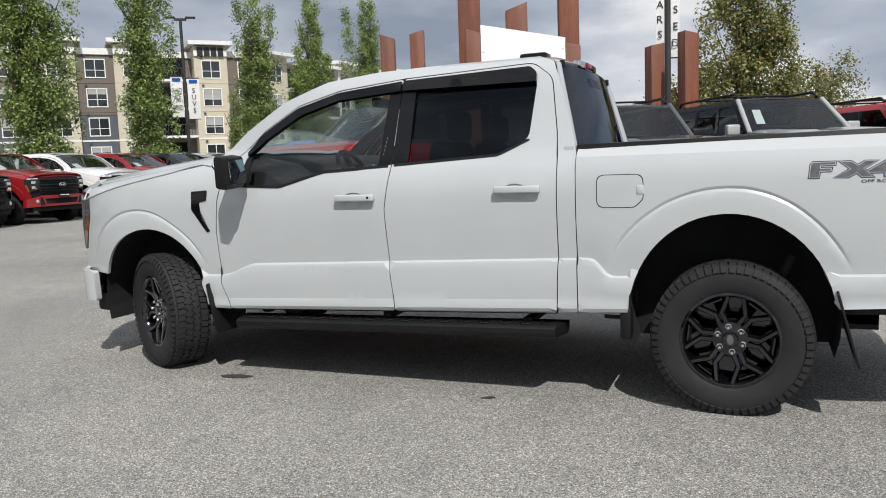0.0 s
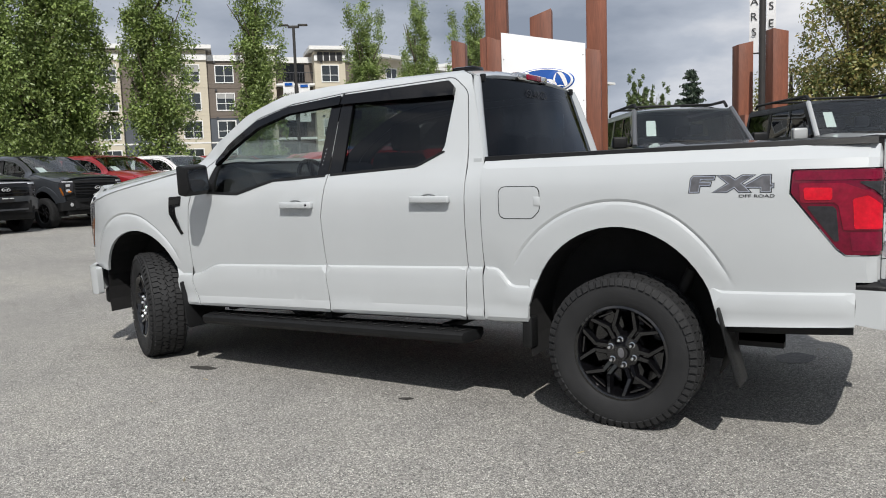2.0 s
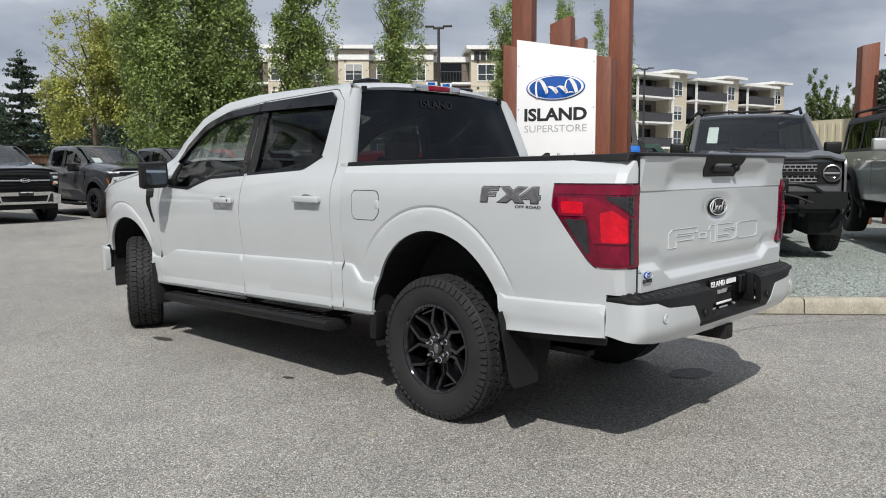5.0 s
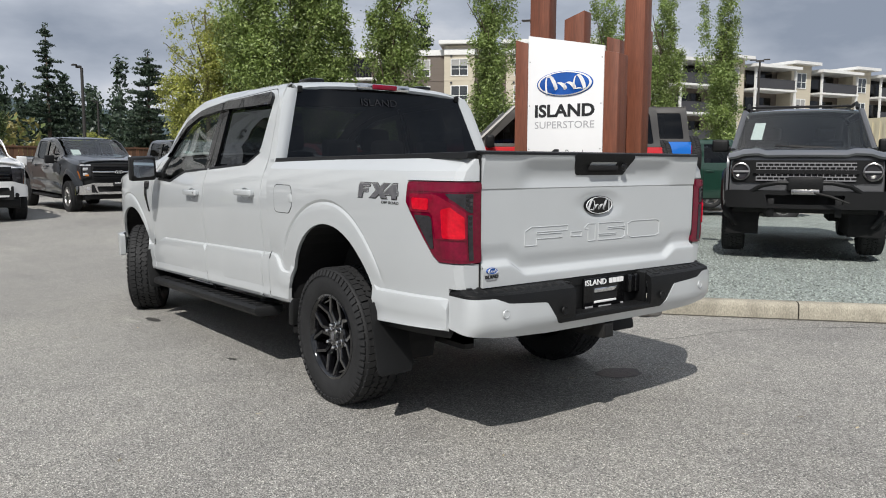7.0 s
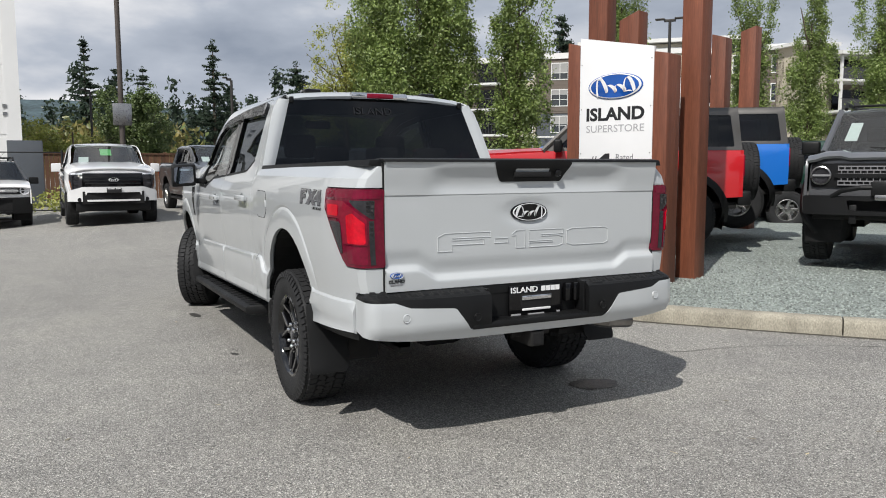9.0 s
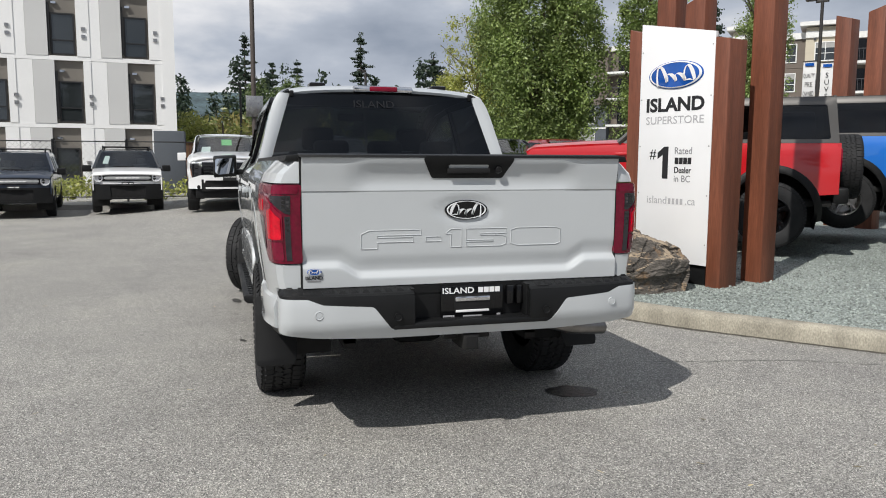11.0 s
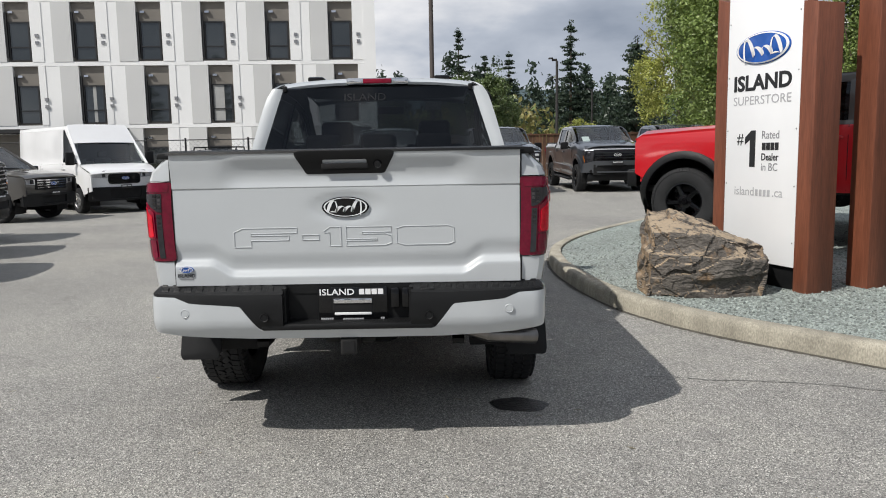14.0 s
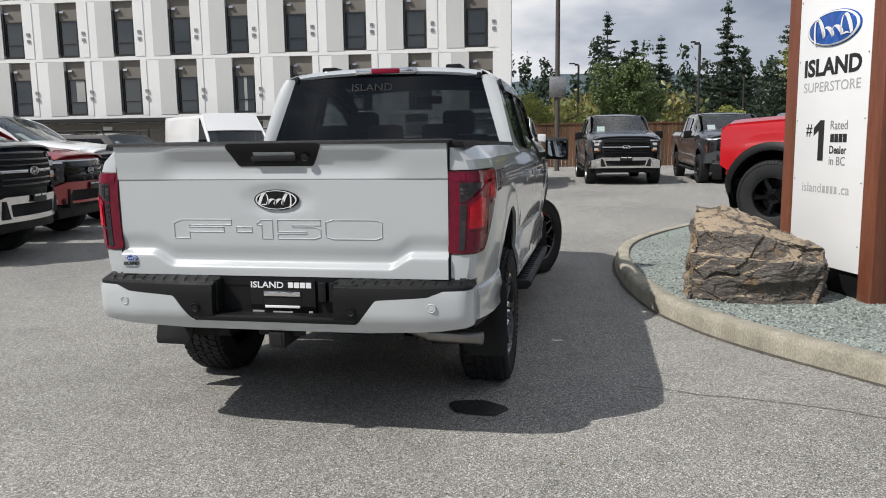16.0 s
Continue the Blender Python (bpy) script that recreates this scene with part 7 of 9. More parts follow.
    wsh = sheet(lambda u, v: (wt + (cowl + 0.05 - wt) * u + S.get("bow", 0.05) * (1 - v * v) * u, v * (rw - 0.03 + (yy(cowl, belt) - rw) * u), roof - 0.015 + (hz0 + 0.01 - roof) * u), span(0.03, 1, 8), span(-1, 1, 11), 0.006)
    part("windshield", wsh, M["glass_screen"], car, "windshield").visible_shadow = False
    if S.get("brow"):
        part("brow", sheet(lambda u, v: (wt + (cowl + 0.05 - wt) * u + S.get("bow", 0.05) * (1 - v * v) * u + 0.02, v * (rw - 0.02 + (yy(cowl, belt) - rw) * u), roof + 0.02 + (hz0 + 0.01 - roof) * u - 0.02 * abs(v) ** 3), span(-0.02, S["brow"], 5), span(-1, 1, 11), 0.02), C, car)
    for s in (1, -1):
        bm = bmesh.new()
        tube(bm, [(wt + 0.0, s * (rw - 0.02), roof - 0.03), (cowl + 0.05, s * (yy(cowl, belt) - 0.01), hz0)], 0.04, 8)
        part("windshield_pillar", bm, C if S.get("body_pillar") else T if not S.get("dark_pillar") else M["plastic"], car, "", 40)
        bm = bmesh.new()
        p0, p1 = Vector((cowl + 0.07, s * 0.1 + 0.3, hz0 + 0.03)), Vector((cowl + 0.06, s * 0.1 - 0.25, hz0 + 0.06))
        tube(bm, [p0, p1], 0.012, 6)
        part("wiper", bm, M["plastic"], car, "", 40)
    part("back_panel", sheet(lambda u, v: (xr + 0.01 - 0.02 * (1 - v * v), v * (yy(xr, belt - 0.1) - 0.01), sill + 0.12 + (belt - sill - 0.12) * u), span(0, 1, 4), span(-1, 1, 7), 0.03), C, car)
    part("back_upper", sheet(lambda u, v: (xr + 0.02 + (rt - xr - 0.02) * u, v * (yy(xr, belt) + (rw - yy(xr, belt)) * u - 0.02), belt + (roof - belt) * u), span(0, 1, 4), span(-1, 1, 7), 0.03), T, car)
    g = part("back_window", sheet(lambda u, v: (xr + 0.005 + (rt - xr - 0.02) * (0.12 + 0.70 * u), v * (yy(xr, belt) + (rw - yy(xr, belt)) * u - 0.14), belt + (roof - belt) * (0.12 + 0.70 * u)), span(0, 1, 3), span(-1, 1, 5), 0.005), M["gloss"], car)
    for s in (1, -1):
        bm = bmesh.new()
        box(bm, (xr - 0.025, s * (hw - 0.17) if s > 0 else -(hw - 0.035), belt - 0.36), (xr + 0.06, s * (hw - 0.035) if s > 0 else -(hw - 0.17), belt - 0.06), 0.015)
        part("tail_light", bm, M["lens_bright"], car, "red tail light")
    bm = bmesh.new()
    box(bm, (xr - 0.12, -hw + 0.02, sill + 0.02), (xr + 0.06, hw - 0.02, sill + 0.22), 0.03)
    part("rear_bumper", bm, M["plastic"], car)
    if S.get("spare"):
        add_wheel(car, (xr - 0.18, 0.0001, belt - 0.30), R, 0.30, 0.235, wheel[0], wheel[1], 0, 90, name="spare_wheel")
    # front
    fx = lambda y: xf - S["nose_in"] * 0.9 * y * y
    gz0_, gz1_ = S["grille"]
    part("front_panel", panel([(-hw + 0.05, sill + 0.10), (hw - 0.05, sill + 0.10), (hw - 0.06, hz1 - 0.02), (-hw + 0.06, hz1 - 0.02)], lambda y, z: (fx(y) - 0.03 - 0.03 * ease(hz1 - 0.2, hz1, z), y, z), None, 0.12, 0.1), C, car)
    style = S["front"]
    gw = S["gw"]
    part("grille", panel(rounded([(-gw, gz0_), (gw, gz0_), (gw, gz1_), (-gw, gz1_)], S.get("gr", 0.04)), lambda y, z: (fx(y) - 0.012, y, z), None, 0.12, 0.03), M["dark"] if style != "boxy" else M["plastic"], car, "black grille")
    slat_mat = M["ink_grey"] if style == "boxy" else M["gloss"] if style == "van" else M["chrome" if S.get("bright") else "gloss"]
    if style == "boxy":
        for row, z in enumerate(span(gz0_ + 0.035, gz1_ - 0.035, 6)):
            half, th = gw * 0.66, 0.007
            slat = part("grille_slat", sheet(lambda u, v, z=z, th=th: (fx(u) + 0.006, u, z - th + 2 * th * v), span(-half, half, 9), [0, 1], 0.02), slat_mat, car)
            bm = bmesh.new()
            for k in range(17):
                a = -half + 2 * half * (k + (0.5 if row % 2 else 0.0)) / 17
                box(bm, (fx(a) - 0.012, a, z), (fx(a) + 0.005, a + 0.010, z + (gz1_ - gz0_ - 0.07) / 5))
            if row < 5:
                part("grille_web", bm, slat_mat, slat)["kind"] = "stuff"
            else:
                bm.free()
    else:
        n_, th = (6, 0.008) if style == "van" else (4, 0.016)
        for z in span(gz0_ + 0.05, gz1_ - 0.05, n_):
            part("grille_slat", sheet(lambda u, v, z=z, th=th: (fx(u) + 0.006, u, z - th + 2 * th * v), span(-gw * 0.92, gw * 0.92, 9), [0, 1], 0.02), slat_mat, car)
    if style == "boxy":
        bm = bmesh.new()
        cz = (gz0_ + gz1_) / 2
        for a, b in zip(span(-gw * 0.70, gw * 0.70, 9), span(-gw * 0.70, gw * 0.70, 9)[1:]):
            box(bm, (fx((a + b) / 2) - 0.01, a, cz - 0.025), (fx((a + b) / 2) + 0.016, b, cz + 0.025), 0.003, 1)
        part("grille_bar", bm, M["plastic" if S.get("winch") else "silver"], car, "bar across the grille")
        bm = bmesh.new()
        letter_bars(bm, "ABCDEF", -0.30, cz - 0.016, 0.60, 0.032, fx(0.2) + 0.016, fx(0) + 0.020, "yz")
        if S.get("winch"):
            bm.free()
        else:
            part("grille_name", bm, M["ink_white"], car)
        for s in (1, -1):
            bm = bmesh.new()
            revolve(bm, [(0, 0.01), (0.075, 0.02), (0.088, 0.035), (0.105, 0.035), (0.118, 0.015), (0.12, -0.02)], 32, m=pose(fx(gw) + 0.0, s * (gw - 0.11), cz, 0, 0, -90))
            hl = part("headlight", bm, M["lens_clear"] if not S.get("ring") else M["lens_smoke"], car, "round headlight", -30)
            bm = bmesh.new()
            revolve(bm, [(0.096, 0.036), (0.10, 0.042), (0.112, 0.036), (0.114, 0.03)], 32, m=pose(fx(gw) + 0.0, s * (gw - 0.11), cz, 0, 0, -90))
            part("lamp_ring", bm, M["daylamp" if not S.get("ring") else "steel"], hl, "bright ring", -30)
            bm = bmesh.new()
            box(bm, (fx(gw) + 0.0, min(s * (gw - 0.22), s * (gw - 0.02)), cz - 0.012), (fx(gw) + 0.04, max(s * (gw - 0.22), s * (gw - 0.02)), cz + 0.012), 0.004)
            part("lamp_bar", bm, M["lens_clear" if not S.get("ring") else "ink_grey"], hl)
    else:
        badge(car, pose(fx(0) + 0.012, 0, (gz0_ + gz1_) / 2 + (0.02 if style == "van" else 0), 0, 0, -90), 0.22, 0.09, "badge_blue")
        for s in (1, -1):
            y0, y1 = (gw + 0.02, hw - 0.10)
            z0, z1 = S["lamp"]
            pts = rounded([(s * y0, z0), (s * y1, z0 + 0.03), (s * (y1 + 0.02), z1), (s * y0, z1 - 0.02)], 0.02)
            hl = part("headlight", panel(pts, lambda y, z: (fx(y) + 0.0, y, z), None, 0.06, 0.05), M["lens_clear"], car, "headlight with clear lens")
            bm = bmesh.new()
            box(bm, (fx(y1) + 0.0, min(s * (y0 + 0.05), s * (y0 + 0.13)), z0 + 0.03), (fx(y0) + 0.012, max(s * (y0 + 0.05), s * (y0 + 0.13)), z1 - 0.03), 0.01)
            part("lamp_unit", bm, M["lens_smoke"], hl)
    bz0, bz1 = S["bumper"]
    bm = panel(rounded([(-hw + 0.02, bz0), (hw - 0.02, bz0), (hw - 0.01, bz1), (-hw + 0.01, bz1)], 0.04), lambda y, z: (fx(y * 0.96) + S.get("bump_out", 0.05) - 0.10 * max(0, abs(y) - hw + 0.25), y, z), rounded([(-0.42, bz0 + 0.05), (0.42, bz0 + 0.05), (0.45, bz1 - 0.05), (-0.45, bz1 - 0.05)], 0.02), 0.09, 0.12)
    fb = part("front_bumper", bm, M["plastic"], car, "black front bumper")
    bm = bmesh.new()
    box(bm, (xf - 0.12, -0.46, bz0 + 0.02), (xf - 0.02, 0.46, bz1 - 0.02))
    part("air_intake", bm, M["dark"], fb)
    bm = bmesh.new()
    box(bm, (xf + S.get("bump_out", 0.05) + 0.0, -0.15, bz1 - 0.05), (xf + S.get("bump_out", 0.05) + 0.012, 0.15, bz1 + 0.055), 0.004)
    part("front_plate", bm, M["ink"], fb, "dark dealer plate")
    bm = bmesh.new()
    letter_bars(bm, "ABCDEF GHIJ", -0.13, bz1 + 0.005, 0.26, 0.025, xf + S.get("bump_out", 0.05) + 0.012, xf + S.get("bump_out", 0.05) + 0.016, "yz")
    part("plate_print", bm, M["ink_white"], fb)["kind"] = "stuff"
    if S.get("winch"):
        bm = bmesh.new()
        for s in (1, -1):
            tube(bm, [(xf + 0.10, s * 0.62, bz1 - 0.02), (xf + 0.16, s * 0.50, bz1 + 0.06), (xf + 0.17, s * 0.30, bz1 + 0.10)], 0.028, 8)
            box(bm, (xf + 0.08, min(s * 0.34, s * 0.42), bz0 - 0.10), (xf + 0.12, max(s * 0.34, s * 0.42), bz0 + 0.12), 0.01)
        tube(bm, [(xf + 0.17, -0.30, bz1 + 0.10), (xf + 0.17, 0.30, bz1 + 0.10)], 0.028, 8)
        part("bull_bar", bm, M["plastic"], fb, "black tube bar", 40)
        bm = bmesh.new()
        box(bm, (xf + 0.0, -0.20, bz1 - 0.0), (xf + 0.20, 0.20, bz1 + 0.17), 0.02)
        part("winch", bm, M["plastic"], fb, "black winch box")
        bm = bmesh.new()
        box(bm, (xf + 0.19, -0.16, bz1 - 0.045), (xf + 0.23, 0.16, bz1 + 0.02), 0.012)
        part("fairlead", bm, M["steel"], fb, "bright steel fairlead")
        bm = bmesh.new()
        tube(bm, [(xf + 0.23, 0.10, bz1 - 0.02), (xf + 0.26, 0.28, bz1 - 0.06), (xf + 0.25, 0.48, bz1 - 0.14)], 0.014, 8)
        part("winch_hook", bm, M["iron"], fb, "", 40)
    if S.get("rack"):
        for s in (1, -1):
            bm = bmesh.new()
            tube(bm, [(rt + 0.10, s * (rw - 0.07), roof + 0.02), (rt + 0.20, s * (rw - 0.07), roof + 0.085), (wt - 0.18, s * (rw - 0.07), roof + 0.085), (wt - 0.06, s * (rw - 0.07), roof + 0.0)], 0.024, 8)
            part("roof_rail", bm, M["plastic"], car, "black roof rail", 40)
        for x in S["rack"]:
            bm = bmesh.new()
            box(bm, (x - 0.03, -rw + 0.05, roof + 0.07), (x + 0.03, rw - 0.05, roof + 0.105), 0.012)
            part("cross_bar", bm, M["plastic"], car, "black cross bar")
    # inside
    bm = bmesh.new()
    box(bm, (cowl - 0.55, -hw + 0.12, belt - 0.30), (cowl - 0.05, hw - 0.12, belt + 0.0), 0.06, 3)
    part("dashboard", bm, M["cabin"], car)
    for x0 in S["seats"]:
        for y in (0.37, -0.37):
            bm = bmesh.new()
            box(bm, (x0, y - 0.24, sill + 0.2), (x0 + 0.14, y + 0.24, belt + 0.16), 0.05, 3)
            st = part("seat", bm, M["cabin"], car)
            bm = bmesh.new()
            box(bm, (x0 - 0.02, y - 0.12, belt + 0.18), (x0 + 0.08, y + 0.12, belt + 0.36), 0.04, 3)
            part("headrest", bm, M["cabin"], st)
    bm = bmesh.new()
    box(bm, (xr + 0.06, -hw + 0.1, sill - 0.03), (xf - 0.12, hw - 0.1, sill + 0.06), 0.02)
    box(bm, (-0.07, -hw + 0.25, R - 0.07), (0.07, hw - 0.25, R + 0.07), 0.03)
    part("chassis", bm, M["iron"], car)
    if S.get("sheet", True):
        def ws(u, v):
            return Vector((wt + (cowl + 0.05 - wt) * u + S.get("bow", 0.05) * (1 - v * v) * u - 0.012, v * (rw - 0.03 + (yy(cowl, belt) - rw) * u), roof - 0.025 + (hz0 + 0.01 - roof) * u))
        bm = bmesh.new()
        bm.faces.new([bm.verts.new(ws(u, v)) for u, v in ((0.30, -0.78), (0.30, -0.60), (0.72, -0.62), (0.72, -0.80))])
        part("window_sheet", bm, M["paper"], car, "paper sheet behind the windshield", 0)
    for y, s in ((hw - 0.11, 1), (-(hw - 0.11), -1)):
        add_wheel(car, (0, y, R), R, S.get("tw", 0.25), S.get("rim", 0.235), wheel[0], wheel[1], wheel[2], 0, 12 * s)
        add_wheel(car, (wb, y, R), R, S.get("tw", 0.25), S.get("rim", 0.235), wheel[0], wheel[1], wheel[2], steer, 25)
    return car


OFFROAD = dict(wb=2.95, R=0.435, hw=0.935, sill=0.58, belt=1.36, roof=1.965, rw=0.79, xr=-0.78, xf=3.66, cowl=2.28, wtop=1.72, rtop=-0.70, hood=(1.365, 1.295), nose_in=0.10, grille=(0.93, 1.215), gw=0.86, gr=0.05, bumper=(0.62, 0.84), bump_out=0.16,
              pillars=((0.30, 0.10, True), (1.12, 0.10, False)), doors=(0.34, 1.20, 2.14), flare=True, spare=True, ridge=True, front="boxy", seats=(0.35, 1.15), dark_pillar=False, tw=0.27, bow=0.03)
SHORT = dict(OFFROAD, wb=2.59, xf=3.30, cowl=1.92, wtop=1.36, pillars=((0.62, 0.12, True),), doors=(0.72, 1.78), seats=(0.25, 0.85))
SPORT = dict(wb=2.67, R=0.36, hw=0.90, sill=0.42, belt=1.13, roof=1.72, rw=0.70, xr=-0.80, xf=3.52, cowl=2.35, wtop=1.62, rtop=-0.58, hood=(1.20, 1.08), nose_in=0.16, grille=(0.88, 1.05), gw=0.83, gr=0.05, bumper=(0.40, 0.80), bump_out=0.03,
             pillars=((0.25, 0.10, True), (1.0, 0.08, False)), doors=(0.28, 1.10, 2.05), front="boxy", seats=(0.3, 1.05), tw=0.22, rim=0.215, rack=(0.0, 1.0), mirror_paint=False)
SUVS = dict(wb=3.11, R=0.39, hw=0.97, sill=0.45, belt=1.20, roof=1.88, rw=0.74, xr=-0.95, xf=3.98, cowl=2.72, wtop=1.95, rtop=-0.70, hood=(1.27, 1.12), nose_in=0.18, grille=(0.80, 1.08), gw=0.56, bumper=(0.40, 0.70), lamp=(0.92, 1.08), bright=True,
            pillars=((-0.05, 0.12, False), (0.55, 0.10, False), (1.45, 0.09, False)), doors=(0.58, 1.52, 2.45), front="suv", seats=(0.6, 1.5), tw=0.24, rim=0.25, rack=(0.2, 1.1))
VAN = dict(wb=3.75, R=0.36, hw=1.00, sill=0.42, belt=1.38, roof=2.48, rw=0.86, xr=-1.05, xf=4.65, cowl=3.95, wtop=2.95, rtop=-1.0, hood=(1.36, 1.14), nose_in=0.26, grille=(0.82, 1.10), gw=0.46, gr=0.10, bumper=(0.36, 0.74), lamp=(0.98, 1.22),
           pillars=((-1.0, 3.72, True),), doors=(1.0, 2.72), front="van", seats=(2.2,), tw=0.22, rim=0.21, mirror_up=0.18, sheet=False, bow=0.10, brow=0.46)


def facing(front, heading, z, nose):
    a = radians(heading)
    return pose(front[0] - nose * math.cos(a), front[1] - nose * math.sin(a), z, 0, 0, heading)


ROW = "parked row of pickups"
pickup("dark grey crew-cab pickup with chrome bumper parked in the row", "grey", facing((16.75, -2.40), 185, gz(18, -3), 4.75), wheel=("disc", "steel", 0), group=ROW, fascia="chrome")
pickup("dark grey electric pickup with closed grille parked in the row", "grey", facing((16.9, -5.40), 183, gz(18, -5), 4.75), "lightning", wheel=("five", "gloss", 0), group=ROW, fascia="body")
pickup("white electric pickup with a green sheet in its windshield", "white2", facing((14.75, 0.95), 181, gz(16.5, 1.0), 4.75), "lightning", wheel=("five", "gloss", 0), group=ROW, fascia="body", sheet_of="paper_green")
pickup("dark grey crew-cab pickup with black grille parked in the row", "grey", facing((17.1, -7.95), 182, gz(18, -8), 4.75), wheel=("fork", "gloss", 0), group=ROW)
pickup("dark red crew-cab pickup with black grille parked in the row", "red", facing((17.2, -10.25), 181, gz(18, -10), 4.75), wheel=("fork", "gloss", 0), group=ROW, fascia="body")
pickup("white electric pickup with black grille panel parked in the row", "white2", facing((17.3, -12.85), 180, gz(18, -12), 4.75), "lightning", wheel=("five", "gloss", 0), group=ROW, fascia="body")
pickup("dark red crew-cab pickup parked in the row behind another", "red", facing((17.4, -15.4), 180, gz(18, -12), 4.75), wheel=("fork", "gloss", 0), group=ROW, fascia="body")
pickup("black crew-cab pickup parked in the row", "black_paint", facing((17.5, -17.9), 180, gz(18, -12), 4.75), wheel=("fork", "gloss", 0), group=ROW)
pickup("silver crew-cab pickup parked at the far end of the row", "silver", facing((17.6, -20.4), 180, gz(18, -12), 4.75), wheel=("fork", "gloss", 0), group=ROW)
pickup("dark blue heavy pickup parked in the side row", "navy", pose(3.2, 10.1, gz(4, 8), 0, 0, 282) @ Matrix.Diagonal((1, 1, 1.10, 1)), wheel=("disc", "gloss", 0), group="side row of vehicles", fascia="chrome")
pickup("dark red electric pickup parked in the side row", "red", pose(5.75, 11.05, gz(6.2, 9), 0, 0, 281), "lightning", wheel=("five", "gloss", 0), group="side row of vehicles", fascia="body")
pickup("white pickup parked in the side row", "white2", pose(8.4, 12.1, gz(8.6, 10), 0, 0, 278) @ Matrix.Diagonal((1, 1, 1.08, 1)), wheel=("disc", "gloss", 0), group="side row of vehicles")

BR = "off-road wagons on the gravel"
IZ = 0.165
wagon("off_road_wagon", "bright red four-door off-road wagon with grey hard top", "off-road vehicle", "race_red", pose(4.345, -6.208, 0.264, 0, 0, 53.6), SHORT, BR, top="taupe", wheel=("five", "gloss", 0))
wagon("off_road_wagon", "bright blue off-road wagon with grey hard top", "off-road vehicle", "blue", pose(5.25, -8.28, 0.40, 0, 0, 50), SHORT, BR, top="taupe", wheel=("five", "steel", 0))
WINCH = dict(OFFROAD, winch=True, rack=(0.1, 0.9), ring=True, R=0.45)
wagon("off_road_wagon", "dark grey off-road wagon with winch bumper and roof rails", "off-road vehicle", "grey_mid", pose(2.835, -9.459, 0.22, 0, 0, 120), WINCH, BR, wheel=("five", "gloss", 0))
wagon("off_road_wagon", "pale grey off-road wagon with black top and roof rails", "off-road vehicle", "silver", pose(0.483, -11.003, 0.27, 0, 0, 120.7), dict(WINCH, body_pillar=True, mirror_paint=True), BR, top="plastic", wheel=("five", "gloss", 0))
wagon("off_road_wagon", "bright red off-road wagon with black roof rails", "off-road vehicle", "race_red", pose(-1.90, -12.60, island_z(-1, -13), 0, 0, 121), dict(OFFROAD, rack=(0.1, 0.9)), BR, top="race_red", wheel=("five", "gloss", 0))
wagon("off_road_wagon", "dark green off-road wagon parked behind the gravel", "off-road vehicle", "green", pose(8.0, -12.86, gz(8.0, -12.86) + 0.005, 0, 0, 230), SHORT, BR, wheel=("five", "steel", 0))
wagon("suv", "silver sport utility vehicle parked far behind", "SUV", "silver", pose(9.9, -17.6, 0.10, 0, 0, 40), SUVS, "far vehicles", wheel=("five", "steel", 0))
wagon("suv", "dark sport utility vehicle parked behind the gravel", "SUV", "navy", pose(-3.4, -15.6, 0.12, 0, 0, 130), SUVS, "far vehicles", wheel=("five", "steel", 0))
SP = "small off-road wagons by the fence"
wagon("small_off_road_wagon", "dark grey small off-road wagon facing out of its bay", "SUV", "navy", facing((17.2, 6.25), 187, gz(18.5, 6.2), 3.55), SPORT, SP, wheel=("five", "gloss", 0))
wagon("small_off_road_wagon", "white small off-road wagon with black roof", "SUV", "white2", facing((17.4, 3.55), 186, gz(18.5, 3.5), 3.55), SPORT, SP, top="black_paint", wheel=("five", "gloss", 0))
wagon("suv", "dark grey-brown sport utility vehicle in the side row", "SUV", "taupe", pose(15.44, 13.17, gz(15, 11), 0, 0, 258.4), SUVS, "side row of vehicles", wheel=("five", "steel", 0))
wagon("cargo_van", "white cargo van with black lower bumper", "van", "white2", pose(20.3, 11.77, gz(19, 10), 0, 0, 225.7), VAN, "side row of vehicles", wheel=("disc", "steel", 0))

# ---------------------------------------------------------------- buildings

M["siding_beige"] = mat("beige_siding", (0.52, 0.47, 0.37), 0.8, vary=0.06, vscale=0.8, bump=0.25, bscale=7, stretch=(0.05, 0.05, 6))
M["siding_taupe"] = mat("taupe_siding", (0.15, 0.125, 0.105), 0.8, vary=0.06, vscale=0.8, bump=0.25, bscale=7, stretch=(0.05, 0.05, 6))
M["siding_slate"] = mat("slate_siding", (0.085, 0.095, 0.11), 0.8, vary=0.06, vscale=0.8)
M["trim_white"] = mat("white_trim", (0.72, 0.72, 0.70), 0.6, vary=0.05)
M["stucco"] = mat("white_panel", (0.80, 0.80, 0.79), 0.75, vary=0.04, vscale=0.4, grain=0.03, gscale=30)
M["stucco_grey"] = mat("pale_grey_panel", (0.56, 0.56, 0.55), 0.75, vary=0.04, vscale=0.4)
M["panel_brown"] = mat("grey_brown_panel", (0.17, 0.155, 0.135), 0.75, vary=0.08, vscale=0.6)
M["frame_black"] = mat("black_window_frame", (0.012, 0.012, 0.013), 0.5, vary=0.1)
M["tinted_pane"] = mat("tinted_pane", (0.045, 0.052, 0.055), 0.05, 0.45, coat=1.0, vary=0.1, vscale=0.5)
M["pane"] = glass_mat("window_pane", (0.45, 0.50, 0.52))
M["curtain"] = mat("curtain_white", (0.34, 0.34, 0.33), 0.9, vary=0.12, vscale=1.5)
M["rail_dark"] = mat("dark_rail", (0.05, 0.05, 0.055), 0.5, vary=0.1)


